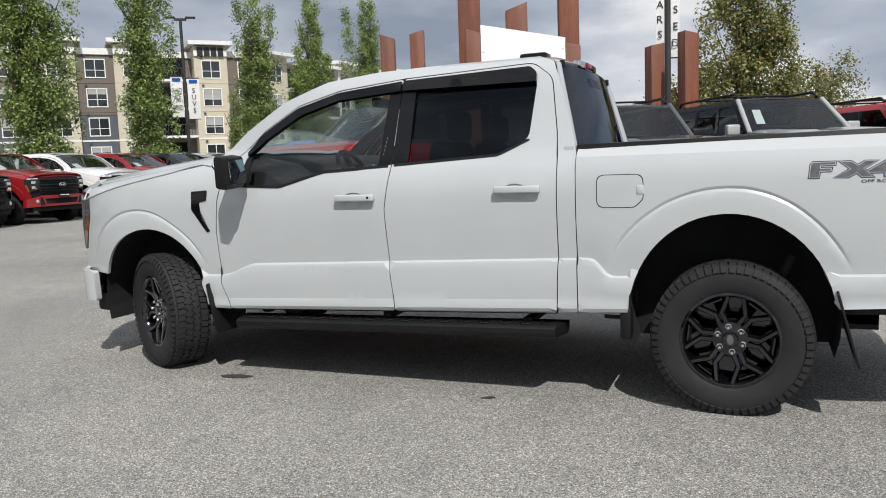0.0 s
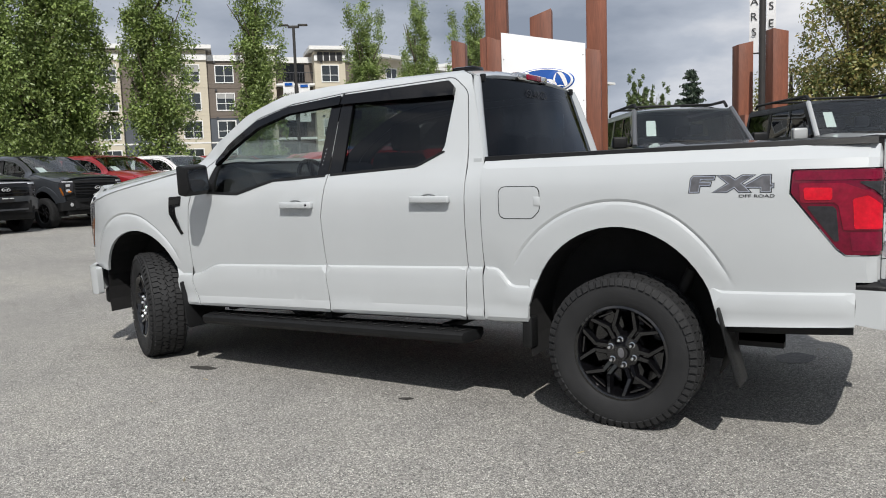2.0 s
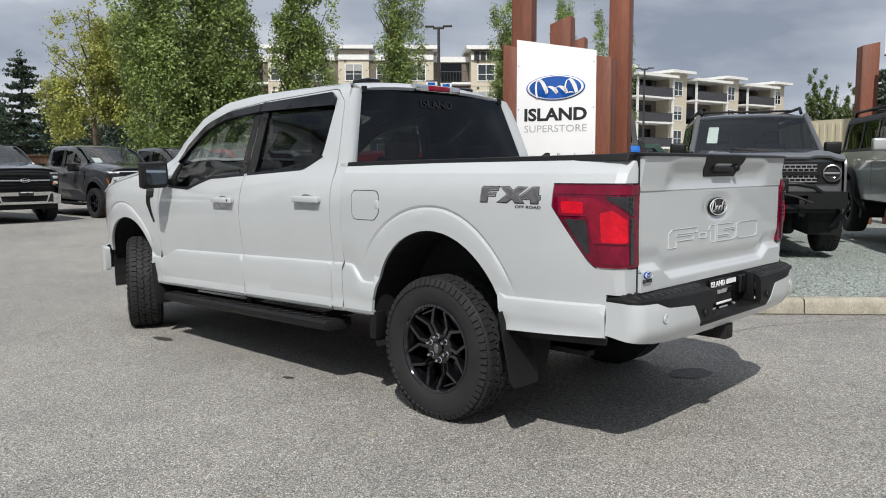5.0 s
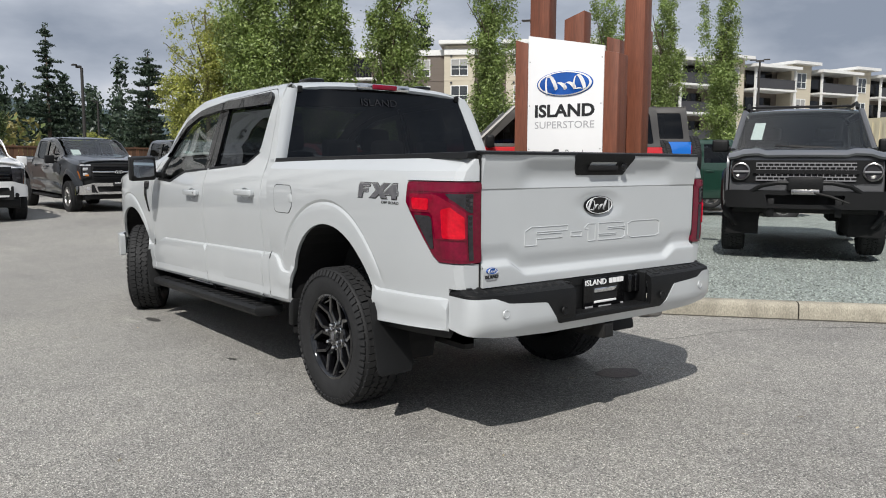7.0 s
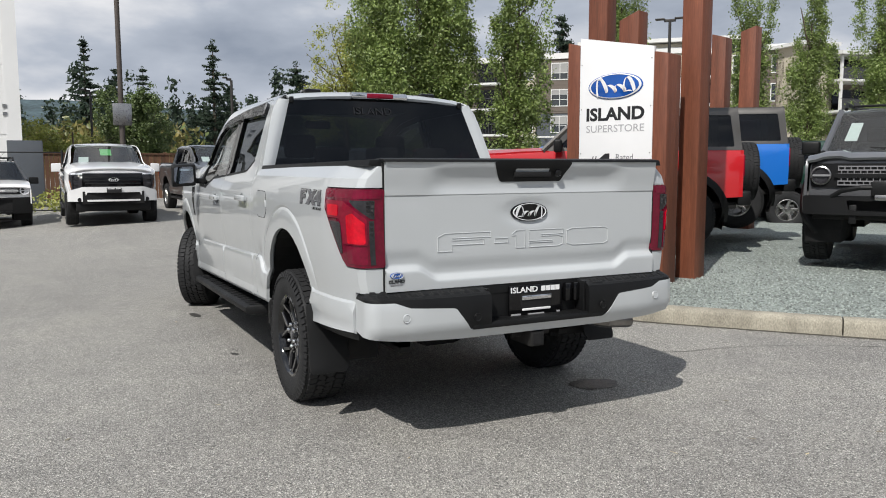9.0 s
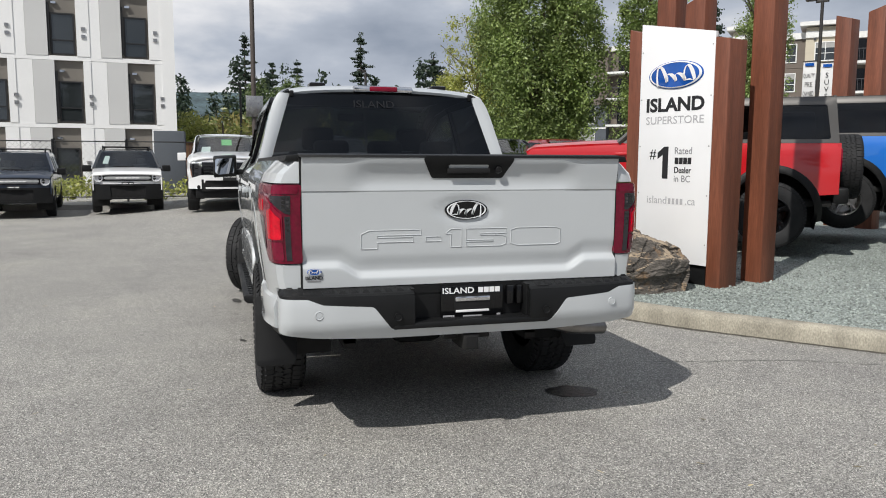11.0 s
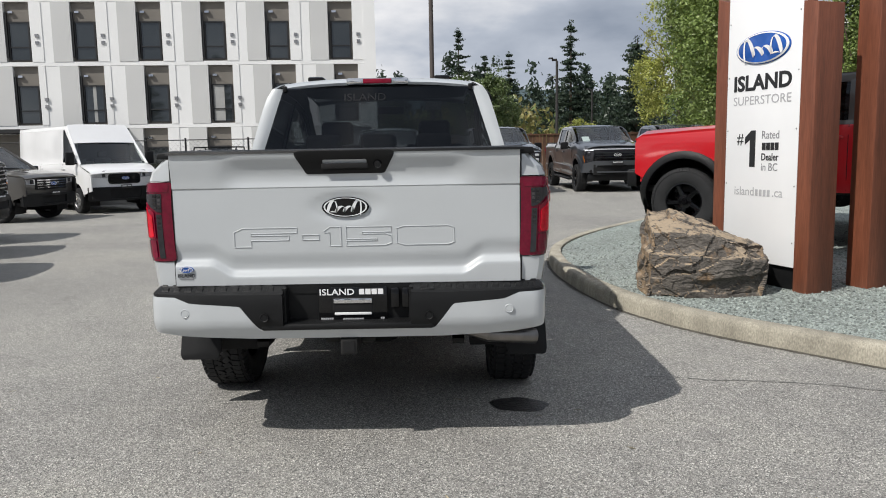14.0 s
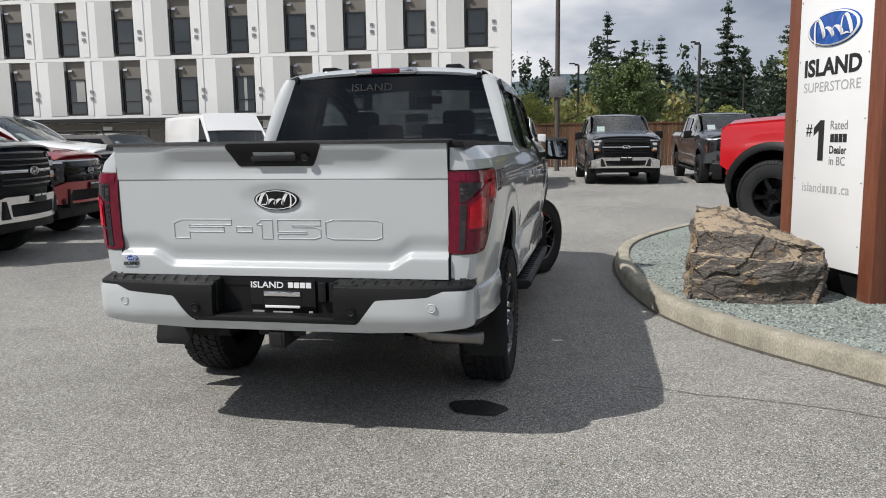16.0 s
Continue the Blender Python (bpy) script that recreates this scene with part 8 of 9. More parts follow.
def unit(name, boxes, material, parent, m=None, bevel=0.0):
    bm = bmesh.new()
    for lo, hi in boxes:
        box(bm, lo, hi, bevel)
    return part(name, bm, material, parent, "", 30, m)


def small_window(parent, x, y, z, w, h, rnd, frame="trim_white", sash=True):
    """A window on a wall whose outer face is y; it looks to -y."""
    t = 0.09
    bm = bmesh.new()
    box(bm, (-w / 2 - t, -0.05, -h / 2 - t), (w / 2 + t, 0.0, -h / 2))
    box(bm, (-w / 2 - t, -0.05, h / 2), (w / 2 + t, 0.0, h / 2 + t))
    box(bm, (-w / 2 - t, -0.05, -h / 2), (-w / 2, 0.0, h / 2))
    box(bm, (w / 2, -0.05, -h / 2), (w / 2 + t, 0.0, h / 2))
    if sash:
        box(bm, (-0.03, -0.045, -h / 2), (0.03, 0.0, h / 2))
        box(bm, (-w / 2, -0.045, -h * 0.12), (w / 2, 0.0, -h * 0.12 + 0.05))
    me = keep(("wf", w, h, frame), lambda: mesh_of(bm, "window"))
    win = part_mesh("window", me, M[frame], parent, "", 0, Matrix.Translation((x, y, z)))
    me2 = keep(("wp", w, h), lambda: mesh_of(quad_bm(w, h), "pane"))
    part_mesh("pane", me2, M["tinted_pane"], win, "", 0, Matrix.Translation((0, -0.012, 0)))
    if rnd.random() < 0.5:
        k = rnd.uniform(0.25, 0.6)
        me3 = keep(("wc", w, h, round(k, 1)), lambda: mesh_of(quad_bm(w * 0.96, h * round(k, 1)), "blind"))
        part_mesh("blind", me3, M["curtain"], win, "", 0, Matrix.Translation((0, -0.016, h / 2 - h * round(k, 1) / 2)))
    return win


def quad_bm(w, h):
    bm = bmesh.new()
    box(bm, (-w / 2, -0.002, -h / 2), (w / 2, 0.002, h / 2))
    return bm


def frame_of(a, b):
    """A wall's frame: x runs from a to b, y away from the viewer's side."""
    d = Vector((b[0] - a[0], b[1] - a[1]))
    return Matrix.Translation((a[0], a[1], 0)) @ Matrix.Rotation(math.atan2(d.y, d.x), 4, "Z"), d.length


# beige and taupe apartment block behind the trees; its front faces the lot
apt = thing("apartment_building", "four-storey apartment building with beige and taupe siding", "building")
ma, la = frame_of((64.0, -38.4), (44.6, -59.2))
rb_ = random.Random(21)
FL = 2.58
columns = [(-7.0, -3.0, "taupe"), (-3.0, 1.9, "balcony"), (1.9, 4.1, "beige"), (4.1, 8.7, "taupe"), (8.7, 11.7, "beige"), (11.7, 14.8, "taupe"), (14.8, 18.0, "beige"), (18.0, 21.7, "balcony"), (21.7, 24.7, "beige"), (24.7, 28.5, "taupe")]
for k, (x, x_end, kind) in enumerate(columns):
    w = x_end - x
    off = {"beige": -0.5, "taupe": 0.0, "balcony": 1.2}[kind]
    mat_ = "siding_beige" if kind == "beige" else "siding_taupe"
    unit("wall", [((x, off, 6.7 if kind == "taupe" else -0.2), (x + w, 9, 12.4 + (0.5 if kind == "beige" else 0)))], M[mat_], apt, ma)
    if kind == "taupe":
        unit("wall", [((x, off, -0.2), (x + w, 9, 6.66))], M["siding_slate"], apt, ma)
    for f in range(4):
        z = 3.05 + FL * f
        if kind != "balcony":
            wobj = small_window(apt, 0, 0, 0, 1.55, 1.5, rb_)
            wobj.matrix_basis = ma @ Matrix.Translation((x + w / 2, off, z))
            unit("floor_band", [((x, off - 0.03, z + 1.28), (x + w, off, z + 1.42))], M["trim_white"] if f in (0, 3) else M[mat_], apt, ma)
            unit("wall_vent", [((x + w * 0.2, off - 0.12, z + 1.0), (x + w * 0.2 + 0.2, off, z + 1.18))], M["rail_dark"], apt, ma)
        else:
            b = unit("balcony", [((x, -0.3, z - 1.1), (x + w, 1.3, z - 0.9))], M["trim_white"], apt, ma)
            unit("balcony_rail", [((x + 0.1, -0.25, z - 0.9 + 0.02), (x + w - 0.1, -0.22, z - 0.85))] + [((x + 0.1, -0.26, z + 0.1), (x + w - 0.1, -0.21, z + 0.16))] + [((x + 0.15 + 0.3 * q, -0.25, z - 0.9), (x + 0.18 + 0.3 * q, -0.22, z + 0.1)) for q in range(int(w / 0.3))], M["rail_dark"], b)
            unit("balcony_door", [((x + 0.8, 1.15, z - 0.9), (x + w - 0.8, 1.19, z + 1.1))], M["gloss"], apt, ma)
    if kind == "beige":
        unit("roof", [((x - 0.5, off - 0.6, 13.0), (x + w + 0.5, 5, 13.35))], M["trim_white"], apt, ma)
    unit("parapet", [((x, off - 0.15, 12.0), (x + w, off + 0.2, 12.55))], M["trim_white"], apt, ma)
    if kind == "beige" and k == 8:
        bm = bmesh.new()
        letter_bars(bm, "ABCD", x + 0.25, 11.95, 2.5, 0.85, off - 0.19, off - 0.15)
        part("number_bars", bm, M["ink"], apt, "black bars where a number stands", 0, ma)
# the wing that runs on to the far side
wing = thing("apartment_building", "long apartment wing with white balconies and flat roofs", "building")
mb, lb = frame_of((43.0, -57.0), (35.7, -101.5))
unit("wall", [((0, 2.2, -0.2), (lb, 12, 11.3))], M["siding_taupe"], wing, mb)
x, k = 0.0, 0
while x < lb - 1:
    w = 5.2
    if k % 2 == 0:
        unit("wall", [((x, 0.4, -0.2), (x + w * 0.62, 3, 12.0))], M["siding_beige"], wing, mb)
        unit("roof", [((x - 0.5, -0.5, 12.0), (x + w * 0.62 + 0.5, 4, 12.3))], M["trim_white"], wing, mb)
        for f in range(4):
            wobj = small_window(wing, 0, 0, 0, 1.4, 1.5, rb_)
            wobj.matrix_basis = mb @ Matrix.Translation((x + w * 0.31, 0.4, 2.1 + 2.75 * f))
    else:
        for f in range(4):
            z = 0.9 + 2.75 * f
            b = unit("balcony", [((x - 1.2, -0.4, z - 0.15), (x + w, 2.2, z + 0.05))], M["trim_white"], wing, mb)
            unit("balcony_rail", [((x - 1.1, -0.36, z + 1.0), (x + w - 0.1, -0.31, z + 1.06)), ((x - 1.1, -0.34, z + 0.1), (x + w - 0.1, -0.32, z + 1.0))], M["rail_dark"], b)
            unit("balcony_door", [((x + 0.3, 2.1, z + 0.1), (x + w - 1.0, 2.19, z + 2.1))], M["gloss"], wing, mb)
        unit("balcony_post", [((x - 1.15, -0.35, 0), (x - 0.95, -0.15, 11.2))], M["trim_white"], wing, mb)
        unit("balcony_post", [((x + w - 0.3, -0.35, 0), (x + w - 0.1, -0.15, 11.2))], M["trim_white"], wing, mb)
        unit("roof", [((x - 1.6, -0.8, 11.3), (x + w + 0.2, 3, 11.6))], M["trim_white"], wing, mb)
    x += w
    k += 1

# white block with dark recessed windows
blk = thing("apartment_building", "white modern apartment block with dark recessed windows", "building")
mw = Matrix.Translation((45.65, 3.62, -0.50)) @ Matrix.Rotation(radians(94.78), 4, "Z") @ Matrix.Diagonal((1.308, -1.308, 1.308, 1))
PW, ST, Z0 = 2.997, 2.95, 0.02
NB, NF = 15, 5
# in this frame x runs along the front from the near corner, -y looks at the lot
unit("wall", [((0, 0.30, -0.2), (NB * PW + 0.9, 4, Z0 + NF * ST + 0.6))], M["stucco"], blk, mw)
unit("wall_edge", [((-0.02, 0.0, -0.2), (0.55, 0.31, Z0 + NF * ST + 0.6))], M["stucco"], blk, mw)
rw_ = random.Random(5)
for f in range(NF):
    zb_ = Z0 + f * ST
    dark_floor = f == 0
    unit("floor_band", [((0.55, 0.04, zb_ + ST - 0.27), (NB * PW + 0.9, 0.30, zb_ + ST - 0.08))], M["stucco"], blk, mw)
    for i in range(NB):
        x0 = 0.55 + i * PW
        if dark_floor and i > 3:
            unit("parking_bay", [((x0, 0.22, -0.2), (x0 + PW, 0.32, zb_ + ST - 0.5))], M["panel_brown"], blk, mw)
            continue
        jig = 0.22 * (f % 2)
        wx0, wx1 = x0 + 0.55 - jig, x0 + 1.48 - jig
        # pale panel, window recess with dark jamb, white panel
        unit("panel", [((x0, 0.02, zb_ - 0.08), (wx0 - 0.02, 0.30, zb_ + ST - 0.28))], M["stucco"], blk, mw)
        unit("panel", [((wx0 + 1.14, 0.02, zb_ - 0.08), (wx0 + 2.0, 0.30, zb_ + ST - 0.28))], M["stucco_grey"], blk, mw)
        unit("panel", [((wx0 + 2.01, 0.05, zb_ - 0.08), (x0 + PW, 0.30, zb_ + ST - 0.28))], M["stucco"], blk, mw)
        unit("recess_panel", [((wx0 - 0.01, 0.20, zb_ - 0.08), (wx0 + 1.13, 0.29, zb_ + ST - 0.28))], M["panel_brown"], blk, mw)
        win = unit("window", [((wx0 + 0.05, 0.12, zb_ - 0.02), (wx0 + 0.12, 0.21, zb_ + 1.78)), ((wx0 + 0.96, 0.12, zb_ - 0.02), (wx0 + 1.02, 0.21, zb_ + 1.78)), ((wx0 + 0.12, 0.12, zb_ + 1.72), (wx0 + 0.96, 0.21, zb_ + 1.78)),
                             ((wx0 + 0.12, 0.12, zb_ - 0.02), (wx0 + 0.96, 0.21, zb_ + 0.04)), ((wx0 + 0.12, 0.12, zb_ + 0.58), (wx0 + 0.96, 0.21, zb_ + 0.63))], M["frame_black"], blk, mw)
        unit("pane", [((wx0 + 0.12, 0.17, zb_ + 0.04), (wx0 + 0.96, 0.19, zb_ + 1.72))], M["tinted_pane"], win)
        if rw_.random() < 0.14:
            a = rw_.choice((0.12, 0.45, 0.12))
            unit("blind", [((wx0 + a, 0.160, zb_ + rw_.choice((0.04, 0.64, 1.0))), (wx0 + rw_.choice((0.96, 0.6)) + 0.0, 0.168, zb_ + 1.72))], M["curtain"], win)
        unit("jamb", [((wx0 + 1.04, 0.06, zb_ + 0.1), (wx0 + 1.12, 0.205, zb_ + ST - 0.75))], M["frame_black"], blk, mw)
        unit("wall_lamp", [((wx0 + 0.75, 0.08, zb_ + 2.16), (wx0 + 0.95, 0.21, zb_ + 2.26))], M["chrome"], blk, mw)
        unit("wall_vent", [((wx0 - 0.38, -0.03, zb_ + 1.05), (wx0 - 0.22, 0.04, zb_ + 1.20)), ], M["steel"], blk, mw)
        unit("wall_vent", [((wx0 - 0.38, -0.03, zb_ + 0.72), (wx0 - 0.22, 0.04, zb_ + 0.87)), ], M["steel"], blk, mw)
unit("roof", [((-0.1, -0.05, Z0 + NF * ST + 0.6), (NB * PW + 1, 4, Z0 + NF * ST + 0.8))], M["panel_brown"], blk, mw)
can = unit("canopy", [((4.0 * PW - 0.1, -0.9, 2.52), (NB * PW + 1, 0.3, 2.70))], M["frame_black"], blk, mw)
bm = bmesh.new()
letter_bars(bm, "ABCD", 6.9 * PW, 2.12, 0.50, 0.20, 0.17, 0.21)
part("number_bars", bm, M["ink_white"], blk, "pale bars where a number stands", 0, mw)

# low white store and a container far off to the side
store = thing("store_building", "long low white commercial building far off", "building")
unit("wall", [((-34, -70, -0.2), (-6, -56, 4.6))], M["stucco"], store)
unit("fascia", [((-34.2, -56.1, 3.4), (-5.8, -55.9, 4.8))], M["trim_white"], store)
unit("shop_window", [((-33, -56.05, 0.6), (-8, -55.95, 3.0))], M["gloss"], store)
cont = thing("shipping_container", "cream corrugated shipping container", "container")
bm = bmesh.new()
box(bm, (-3.0, -1.2, 0.1), (3.0, 1.2, 2.6))
for q in range(24):
    box(bm, (-2.95 + 0.245 * q, 1.2, 0.2), (-2.83 + 0.245 * q, 1.24, 2.5))
part("container_body", bm, mat("cream_steel", (0.55, 0.50, 0.36), 0.6, vary=0.1, vscale=1), cont, "", 0, pose(5.4, -21.0, 0.1, 0, 0, -18))

# ---------------------------------------------------------------- trees


def leaf_mat(name, color, color2, spread=0.35):
    m = bpy.data.materials.new(name)
    m.use_nodes = True
    t = m.node_tree
    b = t.nodes["Principled BSDF"]
    g = t.nodes.new("ShaderNodeNewGeometry")
    r = t.nodes.new("ShaderNodeValToRGB")
    r.color_ramp.elements[0].color, r.color_ramp.elements[1].color = (*color, 1), (*color2, 1)
    t.links.new(g.outputs["Random Per Island"], r.inputs[0])
    co = t.nodes.new("ShaderNodeTexCoord")
    n = t.nodes.new("ShaderNodeTexNoise")
    n.inputs["Scale"].default_value = 0.8
    t.links.new(co.outputs["Object"], n.inputs["Vector"])
    mr = t.nodes.new("ShaderNodeMapRange")
    mr.inputs[1].default_value, mr.inputs[2].default_value = 0.3, 0.7
    mr.inputs[3].default_value, mr.inputs[4].default_value = 1 - spread, 1 + spread
    t.links.new(n.outputs["Fac"], mr.inputs[0])
    x = t.nodes.new("ShaderNodeVectorMath")
    x.operation = "SCALE"
    t.links.new(r.outputs[0], x.inputs[0])
    t.links.new(mr.outputs[0], x.inputs["Scale"])
    t.links.new(x.outputs[0], b.inputs["Base Color"])
    b.inputs["Roughness"].default_value = 0.42
    tr = t.nodes.new("ShaderNodeBsdfTranslucent")
    t.links.new(x.outputs[0], tr.inputs[0])
    mx = t.nodes.new("ShaderNodeMixShader")
    mx.inputs[0].default_value = 0.30
    t.links.new(b.outputs[0], mx.inputs[1])
    t.links.new(tr.outputs[0], mx.inputs[2])
    t.links.new(mx.outputs[0], t.nodes["Material Output"].inputs[0])
    return m


M["leaf"] = leaf_mat("green_leaf", (0.145, 0.210, 0.058), (0.280, 0.355, 0.110))
M["leaf_yellow"] = leaf_mat("yellow_green_leaf", (0.22, 0.26, 0.050), (0.46, 0.46, 0.13))
M["leaf_dark"] = leaf_mat("dark_green_leaf", (0.070, 0.112, 0.036), (0.165, 0.215, 0.078))
M["leaf_rust"] = leaf_mat("autumn_leaf", (0.110, 0.165, 0.050), (0.30, 0.24, 0.085))
M["needle"] = leaf_mat("dark_needle", (0.026, 0.046, 0.030), (0.062, 0.090, 0.055), 0.3)
M["bark"] = mat("bark", (0.10, 0.075, 0.055), 0.9, vary=0.3, vscale=6, bump=0.6, bscale=25, stretch=(1, 1, 0.25))


def leaves_mesh(name, centres, spread, per, size, seed, droop=0.0, face=False):
    """Clumps of small bent leaves round the given centres; face turns them outwards and up, as on a leafy twig."""
    r = np.random.RandomState(seed)
    c = np.repeat(np.asarray(centres, float), per, axis=0)
    n = len(c)
    away = r.normal(0, 1, (n, 3)) * np.asarray(spread)
    c += away
    a = r.normal(0, 1, (n, 3))
    a[:, 2] -= droop
    a /= np.linalg.norm(a, axis=1)[:, None]
    side = r.normal(0, 1, (n, 3))
    if face:
        out = away / np.linalg.norm(away, axis=1)[:, None] * 0.8 + r.normal(0, 0.5, (n, 3)) + np.array([0, 0, 0.4])
        side = np.cross(out, a)
        a = np.cross(side, out)
        a /= np.linalg.norm(a, axis=1)[:, None]
        b = side
    else:
        b = np.cross(a, side)
    b /= np.linalg.norm(b, axis=1)[:, None]
    s = (size * r.uniform(0.6, 1.35, n))[:, None]
    fold = np.cross(a, b) * s * 0.25
    v = np.stack([c - a * s, c + b * s * 0.55 + fold, c + a * s, c - b * s * 0.55 + fold], 1).reshape(-1, 3)
    me = bpy.data.meshes.new(name)
    me.vertices.add(n * 4)
    me.vertices.foreach_set("co", v.ravel())
    me.loops.add(n * 6)
    i = np.arange(n)[:, None] * 4
    me.loops.foreach_set("vertex_index", np.concatenate([i, i + 1, i + 2, i, i + 2, i + 3], 1).ravel())
    me.polygons.add(n * 2)
    me.polygons.foreach_set("loop_start", np.arange(n * 2) * 3)
    me.update(calc_edges=True)
    me.validate()
    return me


def limbs_mesh(h, trunk_r, limbs, seed):
    r = random.Random(seed)
    bm = bmesh.new()
    tube(bm, [(0.04 * math.sin(z * 1.3), 0.04 * math.cos(z), z) for z in span(-0.1, h, 9)], 0, 10, rs=[trunk_r * (1 - 0.85 * i / 8) + 0.01 for i in range(9)])
    for z0, a, l, up in limbs:
        p = [Vector((0, 0, z0)), Vector((math.cos(a) * l * 0.45, math.sin(a) * l * 0.45, z0 + up * 0.35)), Vector((math.cos(a) * l, math.sin(a) * l, z0 + up))]
        tube(bm, p, 0, 6, rs=[trunk_r * 0.38, trunk_r * 0.22, 0.012])
    return mesh_of(bm, "trunk")


def column_tree(name, label, group, seed, h, rad, n, size, material, base=0.9):
    """An upright tree with several rising leaders and a ragged, narrow crown."""
    r = random.Random(seed)
    tips = [(r.uniform(0, 6.28), r.uniform(0.15, 0.78), r.uniform(0.62, 1.0)) for _ in range(13)]
    tips[0] = (0, 0.0, 1.0)
    cs = []
    while len(cs) < n:
        a, off, top = r.choice(tips)
        t = r.random() ** 0.85
        z = base + (h * top - base) * t
        prof = rad * (0.55 + 0.45 * math.sin(min(1, t * 1.25 + 0.12) * math.pi * 0.62)) * (1 - t ** 2.2) * 0.54
        cx, cy = off * rad * math.cos(a) * (0.6 + 0.4 * t), off * rad * math.sin(a) * (0.6 + 0.4 * t)
        b, q = r.uniform(0, 6.28), math.sqrt(r.uniform(0.30, 1.0)) * (1 + 0.30 * noise.noise(Vector((z * 1.1, seed, a))))
        p = Vector((cx + prof * q * math.cos(b), cy + prof * q * math.sin(b), z + r.uniform(-0.1, 0.1)))
        if noise.noise(Vector((p.x * 1.5, p.y * 1.5, p.z * 0.9)) + Vector((seed, 0, 0))) > -0.22:
            cs.append(tuple(p))
    th = thing(name, label, "tree", group)
    limbs = [(r.uniform(0.15, 0.7) * h, r.uniform(0, 6.28), rad * r.uniform(0.4, 0.8), h * r.uniform(0.12, 0.25)) for _ in range(14)]
    part_mesh("trunk", limbs_mesh(h * 0.80, 0.16, limbs, seed), M["bark"], th, "", 40)
    ob = part_mesh("crown", leaves_mesh("crown", cs, (0.14, 0.14, 0.19), 46, size * 0.56, seed, 0.5, True), M[material], th, "", 0)
    ob["kind"] = "stuff"
    return th


def round_tree(name, label, group, seed, h, rad, n, size, material, base=1.5, flat=1.0):
    """A spreading tree: clumps on a lumpy crown of several rounded masses."""
    r = random.Random(seed)
    masses = [(Vector((0, 0, base + (h - base) * 0.52)), rad * 0.72, (h - base) * 0.45)]
    for _ in range(9):
        a, q = r.uniform(0, 6.28), r.uniform(0.35, 0.72)
        masses.append((Vector((rad * q * math.cos(a), rad * q * math.sin(a), base + (h - base) * r.uniform(0.22, 0.80))), rad * r.uniform(0.30, 0.46), (h - base) * r.uniform(0.16, 0.26) * flat))
    cs = []
    while len(cs) < n:
        c, rr, rz_ = r.choice(masses)
        d = Vector((r.gauss(0, 1), r.gauss(0, 1), r.gauss(0, 1))).normalized()
        q = r.uniform(0.45, 1.0) ** 0.5 * (1 + 0.22 * noise.noise(d * 2.5 + c))
        p = Vector((c.x + d.x * rr * q, c.y + d.y * rr * q, c.z + d.z * rz_ * q))
        if noise.noise(p * (3.0 / rad) + Vector((seed, 0, 0))) > -0.22:
            cs.append(tuple(p))
    th = thing(name, label, "tree", group)
    limbs = [(r.uniform(0.2, 0.6) * h, r.uniform(0, 6.28), rad * r.uniform(0.5, 0.85), h * r.uniform(0.08, 0.25)) for _ in range(16)]
    part_mesh("trunk", limbs_mesh(h * 0.85, 0.2, limbs, seed), M["bark"], th, "", 40)
    ob = part_mesh("crown", leaves_mesh("crown", cs, (0.20, 0.20, 0.19), 46, size * 0.57, seed, 0.4, True), M[material], th, "", 0)
    ob["kind"] = "stuff"
    return th


def conifer_mesh(h, rad, seed, size, ragged=0.35, bare=0.15):
    """Whorls of drooping boughs, each a line of small sprays, with gaps between."""
    r = random.Random(seed)
    cs = []
    z = h * bare
    while z < h * 0.985:
        t = (z / h - bare) / (1 - bare)
        reach = rad * ((1 - t) ** 0.8 + 0.03) * (0.80 + 0.25 * min(1, t * 4))
        spin = r.uniform(0, 6.28)
        for k in range(5):
            a, l = spin + k * 1.257 + r.uniform(-0.6, 0.6), reach * r.uniform(1 - ragged * 1.2, 1.12)
            if r.random() < ragged * 0.35:
                continue
            dip, lift = r.uniform(0.10, 0.38), h * r.uniform(-0.014, 0.014)
            for q in np.linspace(0.10, 1.0, max(4, int(l * 4.5))):
                for side in (-1, 1):
                    wide = 0.20 * l * (1.05 - q) * r.uniform(0.1, 1) * side
                    cs.append((math.cos(a) * l * q - math.sin(a) * wide, math.sin(a) * l * q + math.cos(a) * wide, z + lift - l * q * dip + 0.24 * l * q * q))
        z += h * 0.036 * r.uniform(0.4, 1.6)
    cs += [(0, 0, h), (0, 0, h * 0.985), (0, 0, h * 0.97)]
    return leaves_mesh("crown", cs, (size * 0.42, size * 0.42, size * 0.16), 8, size * 0.36, seed, 0.6)


def conifer(place, h, rad, seed, label, group="conifers", size=0.42, ragged=0.35, bare=0.15):
    th = thing("conifer_tree", label, "tree", group, m=pose(*place))
    part_mesh("trunk", limbs_mesh(h * 0.97, h * 0.014 + 0.05, [], seed), M["bark"], th, "", 40)
    ob = part_mesh("crown", conifer_mesh(h, rad, seed, size, ragged, bare), M["needle"], th, "", 0)
    ob["kind"] = "stuff"
    return th


